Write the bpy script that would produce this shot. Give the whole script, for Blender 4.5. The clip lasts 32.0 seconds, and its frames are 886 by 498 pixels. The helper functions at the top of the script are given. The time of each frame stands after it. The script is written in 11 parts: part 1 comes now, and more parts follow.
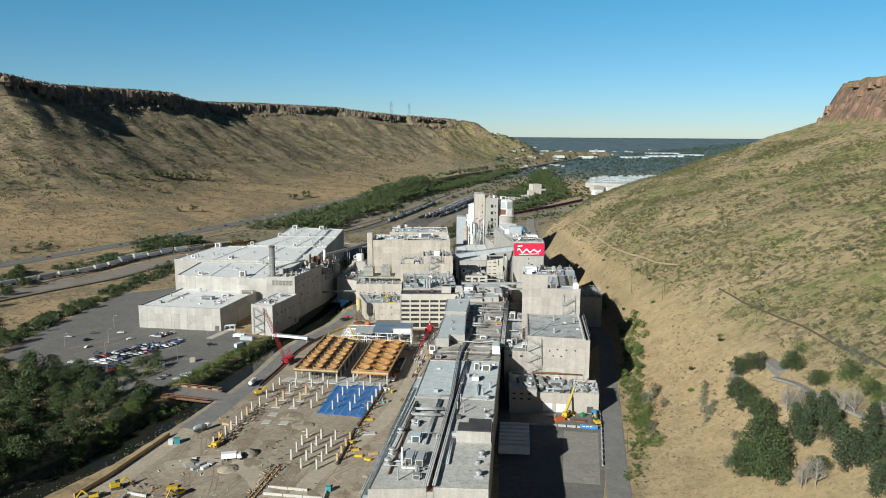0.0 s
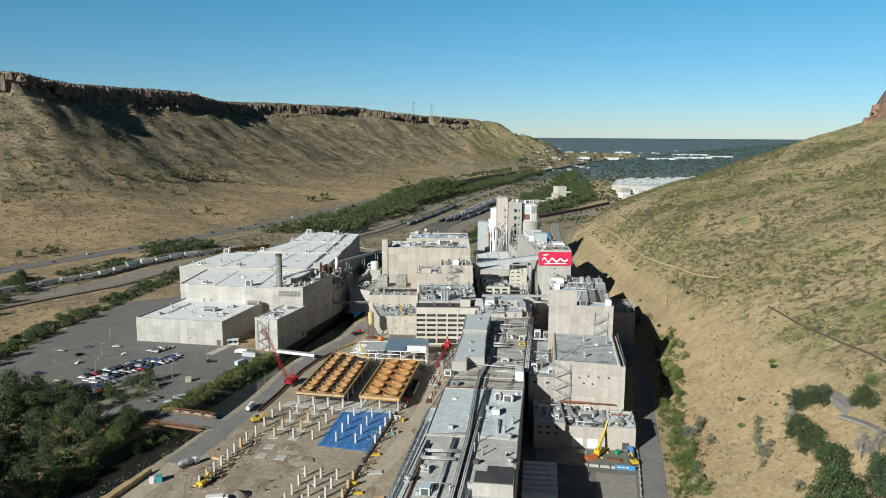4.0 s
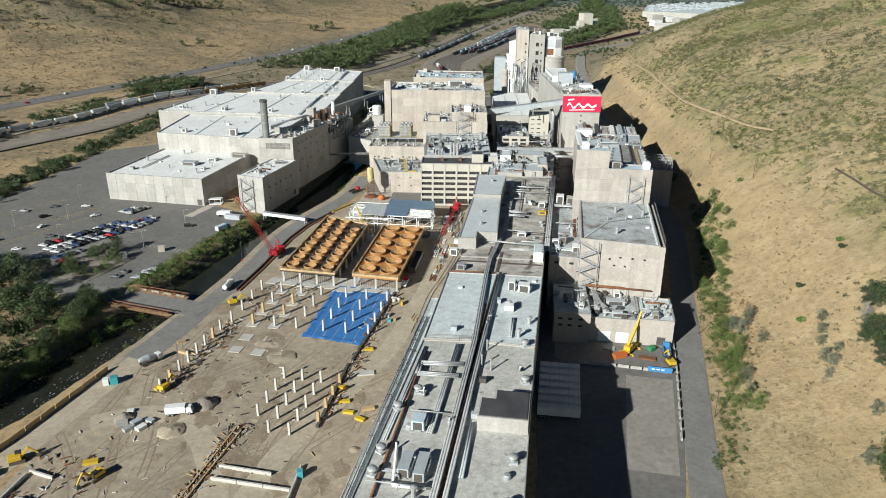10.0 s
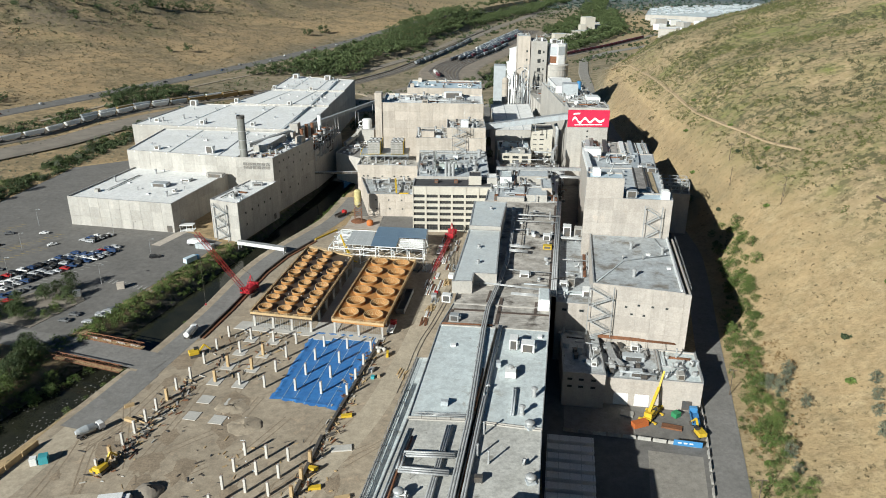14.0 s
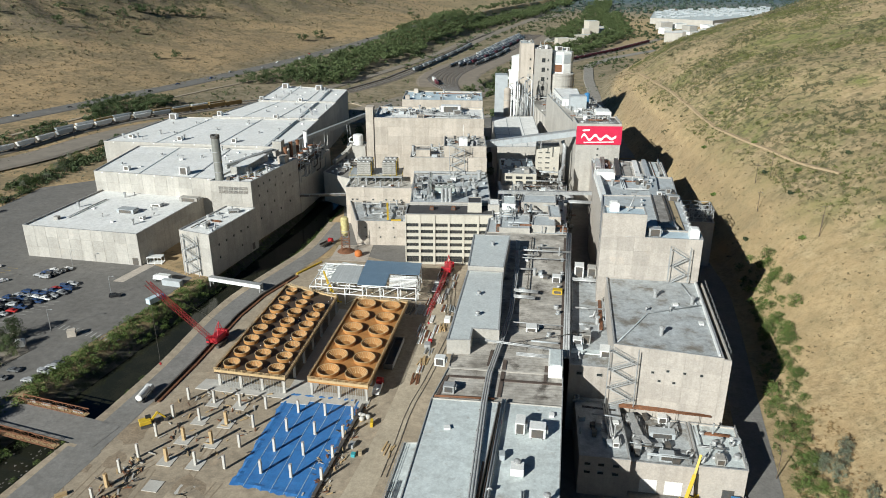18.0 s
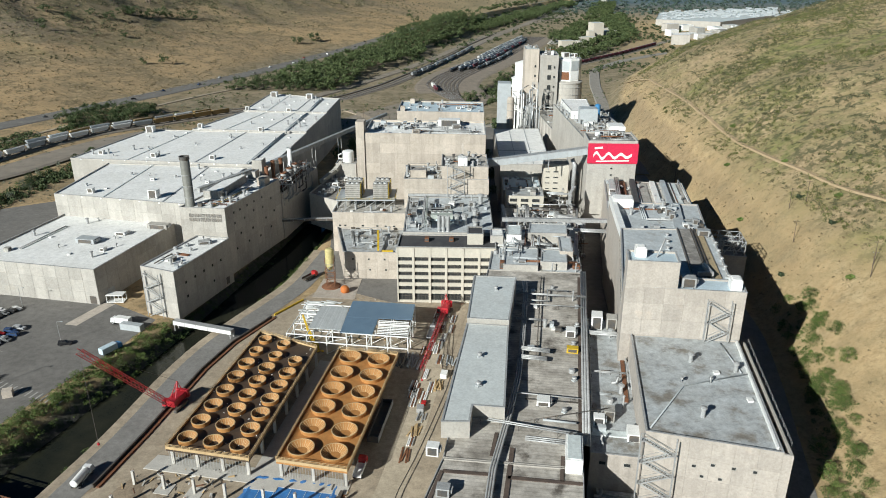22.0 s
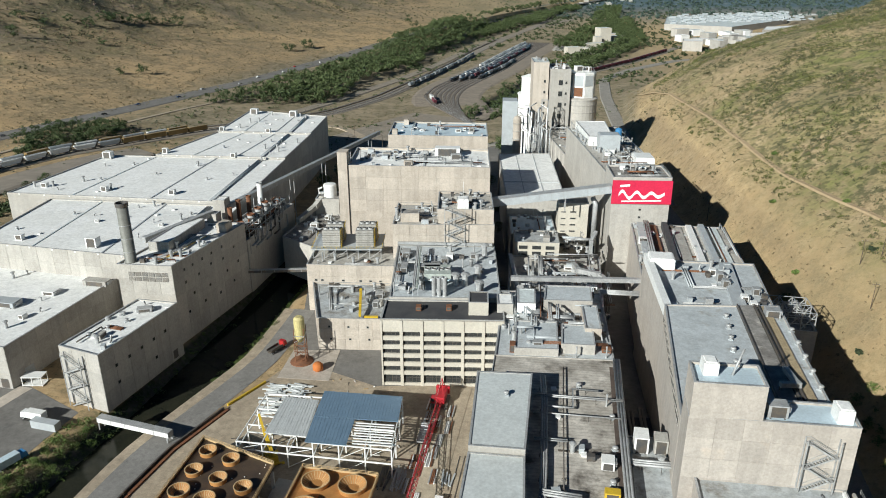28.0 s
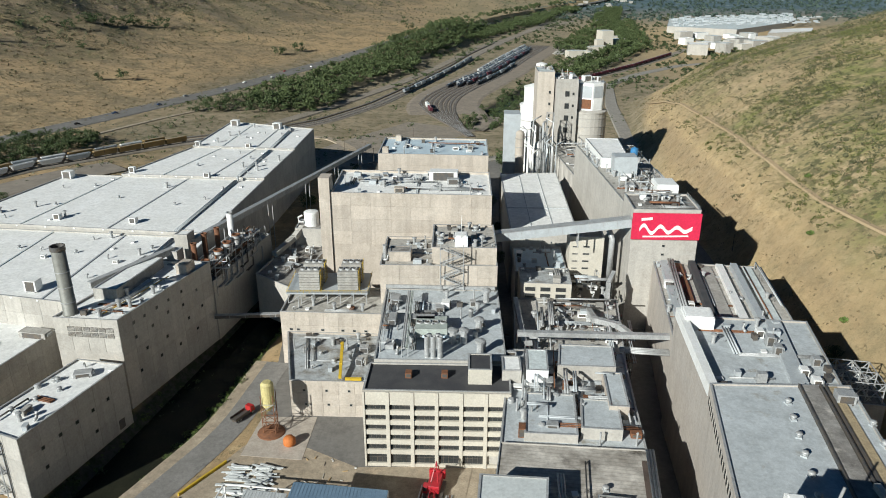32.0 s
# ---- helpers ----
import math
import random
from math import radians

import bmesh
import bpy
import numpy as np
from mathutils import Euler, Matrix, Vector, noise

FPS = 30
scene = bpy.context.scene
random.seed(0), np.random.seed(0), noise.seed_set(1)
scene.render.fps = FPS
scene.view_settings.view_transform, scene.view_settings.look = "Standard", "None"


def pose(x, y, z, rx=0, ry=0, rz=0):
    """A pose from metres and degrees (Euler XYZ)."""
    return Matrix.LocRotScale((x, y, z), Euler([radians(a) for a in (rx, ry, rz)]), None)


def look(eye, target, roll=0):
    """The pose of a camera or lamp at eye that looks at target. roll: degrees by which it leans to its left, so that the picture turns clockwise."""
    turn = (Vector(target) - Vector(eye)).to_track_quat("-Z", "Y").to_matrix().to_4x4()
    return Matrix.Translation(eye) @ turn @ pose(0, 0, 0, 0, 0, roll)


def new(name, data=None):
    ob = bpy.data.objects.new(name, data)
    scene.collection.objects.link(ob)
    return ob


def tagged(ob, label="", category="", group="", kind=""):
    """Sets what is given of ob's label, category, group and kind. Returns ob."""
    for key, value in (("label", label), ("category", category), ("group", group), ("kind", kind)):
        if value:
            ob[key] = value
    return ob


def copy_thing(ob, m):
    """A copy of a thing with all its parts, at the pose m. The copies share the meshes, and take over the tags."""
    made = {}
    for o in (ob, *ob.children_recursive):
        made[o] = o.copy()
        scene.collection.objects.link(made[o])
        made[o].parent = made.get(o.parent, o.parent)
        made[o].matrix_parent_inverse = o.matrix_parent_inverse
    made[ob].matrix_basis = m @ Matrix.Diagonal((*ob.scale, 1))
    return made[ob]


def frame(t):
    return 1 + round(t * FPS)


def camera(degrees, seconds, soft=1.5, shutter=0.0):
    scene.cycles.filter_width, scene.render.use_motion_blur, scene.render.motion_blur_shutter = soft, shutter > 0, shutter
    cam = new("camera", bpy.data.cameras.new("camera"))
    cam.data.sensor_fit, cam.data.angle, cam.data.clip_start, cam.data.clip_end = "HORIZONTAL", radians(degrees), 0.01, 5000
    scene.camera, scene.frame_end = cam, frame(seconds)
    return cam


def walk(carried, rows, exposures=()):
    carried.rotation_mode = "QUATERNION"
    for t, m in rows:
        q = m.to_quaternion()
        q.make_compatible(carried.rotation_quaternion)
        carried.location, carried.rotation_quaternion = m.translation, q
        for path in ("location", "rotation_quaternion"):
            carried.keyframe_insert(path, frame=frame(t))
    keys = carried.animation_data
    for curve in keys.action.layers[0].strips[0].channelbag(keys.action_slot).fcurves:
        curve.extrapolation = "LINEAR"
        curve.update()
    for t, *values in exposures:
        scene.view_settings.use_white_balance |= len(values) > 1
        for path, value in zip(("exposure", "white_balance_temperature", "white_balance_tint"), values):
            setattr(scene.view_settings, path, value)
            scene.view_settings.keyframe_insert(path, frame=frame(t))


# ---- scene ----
cam = camera(62.62, 32.0, soft=0.95)
PATH = [
    (0.0, pose(-14.20, -163.80, 134.21, 80.980, -0.299, -2.948)),
    (1.0, pose(-13.06, -154.08, 134.12, 81.048, -0.319, -2.342)),
    (2.0, pose(-11.96, -144.34, 134.03, 81.038, -0.336, -1.815)),
    (2.5, pose(-11.43, -139.46, 133.99, 81.045, -0.343, -1.574)),
    (4.5, pose(-9.37, -119.86, 133.82, 81.025, -0.353, -1.025)),
    (5.0, pose(-8.87, -114.94, 133.78, 80.307, -0.348, -0.907)),
    (5.5, pose(-8.39, -110.02, 133.74, 79.239, -0.340, -0.781)),
    (6.0, pose(-7.91, -105.09, 133.70, 78.002, -0.326, -0.655)),
    (6.5, pose(-7.45, -100.15, 133.66, 76.432, -0.315, -0.526)),
    (7.0, pose(-6.99, -95.21, 133.62, 74.643, -0.301, -0.385)),
    (7.5, pose(-6.54, -90.26, 133.58, 72.836, -0.283, -0.247)),
    (8.0, pose(-6.10, -85.30, 133.54, 70.999, -0.269, -0.111)),
    (8.5, pose(-5.67, -80.34, 133.50, 69.183, -0.261, 0.020)),
    (9.0, pose(-5.25, -75.37, 133.46, 67.887, -0.251, 0.111)),
    (9.5, pose(-4.84, -70.39, 133.43, 67.855, -0.247, 0.177)),
    (10.0, pose(-4.44, -65.41, 133.39, 67.870, -0.238, 0.170)),
    (11.0, pose(-3.66, -55.42, 133.31, 67.888, -0.224, 0.159)),
    (12.0, pose(-2.91, -45.40, 133.24, 67.912, -0.214, 0.150)),
    (13.0, pose(-2.20, -35.36, 133.17, 67.966, -0.203, 0.163)),
    (14.0, pose(-1.53, -25.29, 133.10, 68.033, -0.206, 0.156)),
    (14.5, pose(-1.20, -20.25, 133.07, 68.063, -0.200, 0.148)),
    (16.5, pose(0.00, 0.00, 132.94, 68.154, -0.117, 0.171)),
    (17.5, pose(0.55, 10.16, 132.88, 68.180, -0.094, 0.202)),
    (18.5, pose(1.06, 20.35, 132.81, 68.228, -0.080, 0.240)),
    (20.0, pose(1.76, 35.69, 132.72, 68.211, -0.055, 0.257)),
    (21.5, pose(2.39, 51.09, 132.64, 68.214, -0.022, 0.300)),
    (23.0, pose(2.93, 66.54, 132.56, 68.267, -0.002, 0.318)),
    (24.5, pose(3.39, 82.06, 132.48, 68.311, 0.045, 0.315)),
    (25.5, pose(3.65, 92.44, 132.43, 68.318, 0.059, 0.341)),
    (27.5, pose(4.07, 113.28, 132.33, 68.393, 0.034, 0.396)),
    (29.0, pose(4.30, 128.98, 132.27, 68.429, -0.010, 0.367)),
    (30.5, pose(4.44, 144.74, 132.20, 68.477, -0.082, 0.317)),
    (32.0, pose(4.50, 160.57, 132.14, 68.427, -0.102, 0.186)),
]
EXPOSURES = [(0.0, 0.33), (4.5, 0.32), (7.0, 0.35), (8.5, 0.45), (9.5, 0.48), (14.5, 0.49), (19.0, 0.40), (25.0, 0.39), (32.0, 0.36)]   # the camera opens up once the sky has left the view
walk(cam, PATH, EXPOSURES)

# ---- light ----
SUN_EL = radians(25.0)   # where the sun stands: behind and to the left of the flight line
to_sun = Vector((-0.65 * math.cos(SUN_EL), -0.76 * math.cos(SUN_EL), math.sin(SUN_EL)))
world = bpy.data.worlds.new("world")
scene.world = world
world.use_nodes = True
wn = world.node_tree
sky = wn.nodes.new("ShaderNodeTexSky")
sky.sky_type = "NISHITA"
sky.sun_disc = False
sky.sun_elevation = SUN_EL
sky.sun_rotation = math.atan2(to_sun.x, to_sun.y)
sky.altitude = 1700
sky.air_density, sky.dust_density, sky.ozone_density = 1.0, 0.0, 2.0
clear = wn.nodes.new("ShaderNodeMix")   # clear mountain air: a bluer sky, deepest overhead
clear.data_type, clear.blend_type = "RGBA", "MULTIPLY"
clear.inputs[0].default_value = 1.0
where = wn.nodes.new("ShaderNodeTexCoord")
axes = wn.nodes.new("ShaderNodeSeparateXYZ")
wn.links.new(where.outputs["Generated"], axes.inputs[0])
tint = wn.nodes.new("ShaderNodeValToRGB")
tint.color_ramp.elements[0].position, tint.color_ramp.elements[0].color = 0.0, (0.80, 1.00, 1.28, 1)
tint.color_ramp.elements[1].position, tint.color_ramp.elements[1].color = 0.55, (0.14, 0.28, 0.39, 1)
middle = tint.color_ramp.elements.new(0.17)
middle.color = (0.54, 1.28, 1.44, 1)
upper_sky = tint.color_ramp.elements.new(0.28)
upper_sky.color = (0.18, 0.38, 0.48, 1)
low_sky = tint.color_ramp.elements.new(0.05)
low_sky.color = (0.72, 1.10, 1.38, 1)
wn.links.new(axes.outputs[2], tint.inputs[0])
wn.links.new(tint.outputs[0], clear.inputs[7])
wn.links.new(sky.outputs[0], clear.inputs[6])
wn.links.new(clear.outputs[2], wn.nodes["Background"].inputs[0])
wn.nodes["Background"].inputs[1].default_value = 0.052
sun = new("sun", bpy.data.lights.new("sun", "SUN"))
sun.data.energy, sun.data.angle, sun.data.color = 5.1, radians(0.53), (0.965, 0.985, 0.935)
sun.matrix_world = look((0, 0, 300), Vector((0, 0, 300)) - to_sun)

# ---- materials ----
def mat(name, a, b=None, size=6.0, fine=0.35, rough=0.8, metal=0.0, bump=0.15, spots=None, spot_size=3.0, spot_at=0.6, own=0.0, streaks=0.0, grime=0.0):
    """A surface in two tones with broad and fine variation, in metres; spots: a third tone in patches; own: how much each piece differs."""
    m = bpy.data.materials.new(name)
    m.use_nodes = True
    nt = m.node_tree
    N, L = nt.nodes, nt.links
    bsdf = N["Principled BSDF"]
    bsdf.inputs["Roughness"].default_value = rough
    bsdf.inputs["Metallic"].default_value = metal
    b = b or tuple(c * 0.75 for c in a)
    geo = N.new("ShaderNodeNewGeometry")

    def noise_node(scale, detail=4.0, roughness=0.6):
        n = N.new("ShaderNodeTexNoise")
        n.inputs["Scale"].default_value = scale
        n.inputs["Detail"].default_value = detail
        n.inputs["Roughness"].default_value = roughness
        L.new(geo.outputs["Position"], n.inputs["Vector"])
        return n

    def ramp(src, lo, hi):
        r = N.new("ShaderNodeMapRange")
        r.inputs["From Min"].default_value, r.inputs["From Max"].default_value = lo, hi
        L.new(src, r.inputs["Value"])
        return r.outputs["Result"]

    def mix(fac, c1, c2, mode="MIX"):
        x = N.new("ShaderNodeMix")
        x.data_type, x.blend_type = "RGBA", mode
        for sock, v in ((x.inputs[0], fac), (x.inputs[6], c1), (x.inputs[7], c2)):
            if isinstance(v, (int, float)):
                sock.default_value = v
            elif isinstance(v, tuple):
                sock.default_value = (*v, 1)
            else:
                L.new(v, sock)
        return x.outputs[2]

    big = noise_node(1.0 / size)
    small = noise_node(1.0 / fine, 6.0, 0.7)
    col = mix(ramp(big.outputs["Fac"], 0.35, 0.68), a, b)
    if spots:
        third = noise_node(1.0 / spot_size, 5.0, 0.65)
        col = mix(ramp(third.outputs["Fac"], spot_at, spot_at + 0.12), col, spots)
    if grime:
        worn = noise_node(1.0 / (size * 0.22), 7.0, 0.75)
        w = N.new("ShaderNodeMapRange")
        for key, val in (("From Min", 0.40), ("From Max", 0.66), ("To Min", 1.08), ("To Max", 1.0 - grime)):
            w.inputs[key].default_value = val
        L.new(worn.outputs["Fac"], w.inputs["Value"])
        col = mix(1.0, col, w.outputs["Result"], "MULTIPLY")
    if streaks:
        tall = N.new("ShaderNodeVectorMath")
        tall.operation = "MULTIPLY"
        tall.inputs[1].default_value = (1.0, 1.0, 0.05)
        L.new(geo.outputs["Position"], tall.inputs[0])
        run = N.new("ShaderNodeTexNoise")
        run.inputs["Scale"].default_value, run.inputs["Detail"].default_value, run.inputs["Roughness"].default_value = 0.38, 5.0, 0.65
        L.new(tall.outputs[0], run.inputs["Vector"])
        w = N.new("ShaderNodeMapRange")
        for key, val in (("From Min", 0.42), ("From Max", 0.70), ("To Min", 1.06), ("To Max", 1.0 - streaks)):
            w.inputs[key].default_value = val
        L.new(run.outputs["Fac"], w.inputs["Value"])
        col = mix(1.0, col, w.outputs["Result"], "MULTIPLY")
    grain = ramp(small.outputs["Fac"], 0.25, 0.75)
    g = N.new("ShaderNodeMapRange")
    g.inputs["To Min"].default_value, g.inputs["To Max"].default_value = 0.80, 1.16
    L.new(grain, g.inputs["Value"])
    col = mix(1.0, col, g.outputs["Result"], "MULTIPLY")
    if own:
        info = N.new("ShaderNodeObjectInfo")
        o = N.new("ShaderNodeMapRange")
        o.inputs["To Min"].default_value, o.inputs["To Max"].default_value = 1 - own, 1 + own * 0.6
        L.new(info.outputs["Random"], o.inputs["Value"])
        col = mix(1.0, col, o.outputs["Result"], "MULTIPLY")
    L.new(col, bsdf.inputs["Base Color"])
    if bump:
        bp = N.new("ShaderNodeBump")
        bp.inputs["Strength"].default_value = bump
        bp.inputs["Distance"].default_value = 0.1
        L.new(small.outputs["Fac"], bp.inputs["Height"])
        L.new(bp.outputs["Normal"], bsdf.inputs["Normal"])
    return m


CONCRETE = mat("concrete", (0.415, 0.392, 0.354), (0.36, 0.338, 0.303), 9, 0.6, 0.9, own=0.12, spots=(0.42, 0.385, 0.335), spot_size=7, spot_at=0.60, streaks=0.09, grime=0.05)
CONCRETE_PEACH = mat("pale peach concrete", (0.405, 0.365, 0.322), (0.36, 0.323, 0.283), 10, 0.6, 0.9, own=0.1, spots=(0.43, 0.37, 0.31), spot_size=7, spot_at=0.60, streaks=0.1, grime=0.05)
CONCRETE_TAN = mat("tan concrete", (0.455, 0.40, 0.34), (0.395, 0.345, 0.288), 10, 0.6, 0.9, own=0.11, spots=(0.50, 0.445, 0.38), spot_size=8, spot_at=0.58, streaks=0.14, grime=0.05)
CONCRETE_GREY = mat("grey concrete", (0.40, 0.385, 0.35), (0.33, 0.315, 0.285), 5, 0.5, 0.9, own=0.06, streaks=0.2, grime=0.2)
ROOF_WHITE = mat("white membrane", (0.80, 0.80, 0.78), (0.73, 0.73, 0.70), 14, 1.2, 0.7, bump=0.05, spots=(0.60, 0.59, 0.55), spot_size=9, spot_at=0.66, grime=0.08)
ROOF_PALE = mat("pale roof coating", (0.60, 0.655, 0.65), (0.52, 0.56, 0.55), 9, 0.8, 0.65, bump=0.08, spots=(0.36, 0.35, 0.315), spot_size=6, spot_at=0.60, grime=0.17)
ROOF_GREY = mat("weathered grey roof", (0.34, 0.325, 0.30), (0.17, 0.157, 0.143), 8, 0.7, 0.85, bump=0.1, spots=(0.45, 0.42, 0.375), spot_size=4.5, spot_at=0.57, grime=0.35)
ROOF_BLUEGREY = mat("weathered bluish roof", (0.48, 0.51, 0.52), (0.34, 0.345, 0.335), 8, 0.6, 0.75, bump=0.06, spots=(0.225, 0.205, 0.175), spot_size=8, spot_at=0.535, grime=0.32)
ROOF_GRAVEL = mat("pale gravel roof", (0.49, 0.465, 0.42), (0.39, 0.37, 0.33), 6, 0.5, 0.95, bump=0.15, spots=(0.19, 0.175, 0.155), spot_size=5, spot_at=0.57, grime=0.3)
ROOF_MIST = mat("pale blue-grey roof", (0.49, 0.525, 0.54), (0.42, 0.448, 0.455), 10, 0.6, 0.75, bump=0.06, spots=(0.31, 0.29, 0.25), spot_size=6, spot_at=0.60, grime=0.18)


def ribbed(m, period, turn, deep):
    """Darkens thin joint lines across a roof: one every period metres, square to the direction turn."""
    nt = m.node_tree
    bsdf = nt.nodes["Principled BSDF"]
    link = bsdf.inputs["Base Color"].links[0]
    geo, spin = nt.nodes.new("ShaderNodeNewGeometry"), nt.nodes.new("ShaderNodeVectorRotate")
    spin.rotation_type = "Z_AXIS"
    spin.inputs["Angle"].default_value = radians(turn)
    nt.links.new(geo.outputs["Position"], spin.inputs["Vector"])
    wave = nt.nodes.new("ShaderNodeTexWave")
    wave.bands_direction = "Y"
    wave.inputs["Scale"].default_value = 0.314 / period
    wave.inputs["Distortion"].default_value, wave.inputs["Detail"].default_value = 0.6, 2.0
    nt.links.new(spin.outputs[0], wave.inputs["Vector"])
    line = nt.nodes.new("ShaderNodeMapRange")
    for key, val in (("From Min", 0.05), ("From Max", 0.35), ("To Min", 1.0 - deep), ("To Max", 1.0)):
        line.inputs[key].default_value = val
    nt.links.new(wave.outputs["Fac"], line.inputs["Value"])
    x = nt.nodes.new("ShaderNodeMix")
    x.data_type, x.blend_type = "RGBA", "MULTIPLY"
    x.inputs[0].default_value = 1.0
    nt.links.new(link.from_socket, x.inputs[6])
    nt.links.new(line.outputs["Result"], x.inputs[7])
    nt.links.new(x.outputs[2], bsdf.inputs["Base Color"])


OCHRE = mat("ochre stained concrete", (0.42, 0.33, 0.20), (0.33, 0.26, 0.165), 4, 0.4, 0.9, grime=0.3)
ROOF_STAINED = mat("stained brown-grey roof", (0.60, 0.56, 0.50), (0.27, 0.245, 0.21), 8, 0.5, 0.85, bump=0.1, spots=(0.125, 0.108, 0.09), spot_size=9, spot_at=0.55, grime=0.3)
ribbed(ROOF_STAINED, 1.3, 8.0, 0.16)
ROOF_DARK = mat("dark roof felt", (0.045, 0.045, 0.05), (0.07, 0.07, 0.07), 5, 0.4, 0.85)
ROOF_BLUE = mat("light blue roof coating", (0.52, 0.63, 0.69), (0.44, 0.53, 0.58), 8, 0.6, 0.6, bump=0.05)
STEEL = mat("galvanised steel", (0.45, 0.455, 0.45), (0.33, 0.335, 0.33), 2.5, 0.3, 0.5, 0.2, 0.05, grime=0.25)
STEEL_DARK = mat("dark steel", (0.10, 0.10, 0.10), (0.16, 0.13, 0.10), 2, 0.3, 0.6, 0.4, 0.08)
PAINT_GREY = mat("grey painted metal", (0.42, 0.45, 0.46), (0.36, 0.38, 0.39), 3, 0.4, 0.5, 0.0, 0.03)
PAINT_WHITE = mat("white paint", (0.78, 0.78, 0.76), (0.70, 0.70, 0.67), 3, 0.4, 0.5, 0.0, 0.03)
PAINT_RED = mat("red paint", (0.45, 0.02, 0.03), (0.38, 0.02, 0.03), 2, 0.4, 0.45, 0.0, 0.03)
SIGN_RED = mat("sign red", (0.62, 0.02, 0.07), (0.57, 0.02, 0.06), 6, 0.8, 0.5, 0.0, 0.02)
PAINT_YELLOW = mat("yellow paint", (0.62, 0.42, 0.03), (0.52, 0.34, 0.03), 2, 0.3, 0.5, 0.0, 0.04)
PAINT_BLUE = mat("blue paint", (0.05, 0.22, 0.45), (0.05, 0.19, 0.38), 2, 0.3, 0.5, 0.0, 0.04)
RUST = mat("rusted steel", (0.22, 0.09, 0.04), (0.12, 0.055, 0.03), 1.2, 0.2, 0.85)
GLASS_DARK = mat("dark window glass", (0.03, 0.035, 0.035), (0.05, 0.05, 0.05), 2.5, 1.0, 0.12, 0.0, 0.0)
ASPHALT = mat("asphalt", (0.185, 0.176, 0.162), (0.15, 0.142, 0.13), 12, 0.3, 0.9, bump=0.1, spots=(0.215, 0.202, 0.183), spot_size=10, spot_at=0.58, grime=0.25)
ASPHALT_PALE = mat("worn pale asphalt", (0.31, 0.288, 0.25), (0.25, 0.23, 0.20), 9, 0.3, 0.9, bump=0.1, spots=(0.29, 0.268, 0.235), spot_size=6, spot_at=0.6, grime=0.25)
DIRT = mat("building site dirt", (0.42, 0.347, 0.255), (0.305, 0.25, 0.182), 12, 0.5, 0.95, bump=0.4, spots=(0.48, 0.375, 0.265), spot_size=6, spot_at=0.58, grime=0.3)
DIRT_PALE = mat("pale rolled dirt", (0.47, 0.40, 0.30), (0.39, 0.33, 0.245), 8, 0.5, 0.95, bump=0.3, grime=0.2)
ASPHALT_ROAD = mat("sun-bleached road asphalt", (0.235, 0.225, 0.21), (0.19, 0.182, 0.168), 7, 0.3, 0.9, bump=0.1, spots=(0.15, 0.143, 0.132), spot_size=5, spot_at=0.6, grime=0.2)
GRAVEL = mat("grey gravel", (0.27, 0.235, 0.19), (0.20, 0.172, 0.14), 9, 0.4, 0.95, bump=0.35, spots=(0.26, 0.22, 0.17), spot_size=8, spot_at=0.6)
WOOD = mat("plywood formwork", (0.46, 0.22, 0.068), (0.36, 0.165, 0.048), 2.0, 0.25, 0.7, bump=0.08, own=0.1)
WOOD_DARK = mat("oiled dark plywood", (0.055, 0.040, 0.030), (0.085, 0.058, 0.038), 3.0, 0.3, 0.5, bump=0.08)
TIMBER = mat("raw timber", (0.50, 0.36, 0.19), (0.42, 0.29, 0.15), 1.5, 0.2, 0.8, bump=0.1, own=0.12)
TARP = mat("blue tarpaulin", (0.05, 0.20, 0.48), (0.04, 0.155, 0.40), 3.0, 0.5, 0.45, bump=0.5)
FLUID = mat("river water", (0.018, 0.02, 0.014), (0.03, 0.03, 0.02), 9, 0.7, 0.08, bump=0.12)
FLUID.node_tree.nodes["Principled BSDF"].inputs["Specular IOR Level"].default_value = 0.22   # silty water; reflection cut and base near black for the channel's shade
BARK = mat("bark", (0.12, 0.09, 0.065), (0.08, 0.06, 0.045), 0.8, 0.1, 0.9, bump=0.3)
DEADWOOD = mat("grey dead branches", (0.30, 0.27, 0.23), (0.22, 0.20, 0.17), 1.5, 0.2, 0.9)
RUBBER = mat("tyre rubber", (0.02, 0.02, 0.02), (0.03, 0.03, 0.03), 0.5, 0.1, 0.8)


def leaf_mat(name, a, b):
    m = mat(name, a, b, 2.5, 0.4, 0.75, own=0.25, bump=0)
    return m


LEAF = leaf_mat("cottonwood leaves", (0.036, 0.060, 0.018), (0.072, 0.102, 0.030))
LEAF_MID = leaf_mat("valley tree leaves", (0.046, 0.072, 0.022), (0.098, 0.13, 0.04))
LEAF_DARK = leaf_mat("juniper needles", (0.03, 0.05, 0.022), (0.05, 0.07, 0.028))
LEAF_BRIGHT = leaf_mat("bright green leaves", (0.075, 0.12, 0.024), (0.12, 0.165, 0.036))
LEAF_SAGE = leaf_mat("sage green leaves", (0.16, 0.175, 0.12), (0.12, 0.14, 0.09))


# ---- building helpers ----
def part(name, bm, material, parent=None, label="", smooth=False):
    """Links a bmesh in world coordinates as one mesh under a thing that is moved but not turned."""
    off = Vector((0, 0, 0))
    p = parent
    while p is not None:
        off += p.location
        p = p.parent
    me = bpy.data.meshes.new(name)
    if off.length:
        bmesh.ops.translate(bm, verts=bm.verts, vec=-off)
    bm.to_mesh(me)
    bm.free()
    me.materials.append(material)
    if smooth:
        me.shade_smooth()
    ob = new(name, me)
    ob.parent = parent
    if label:
        tagged(ob, label)
    return ob


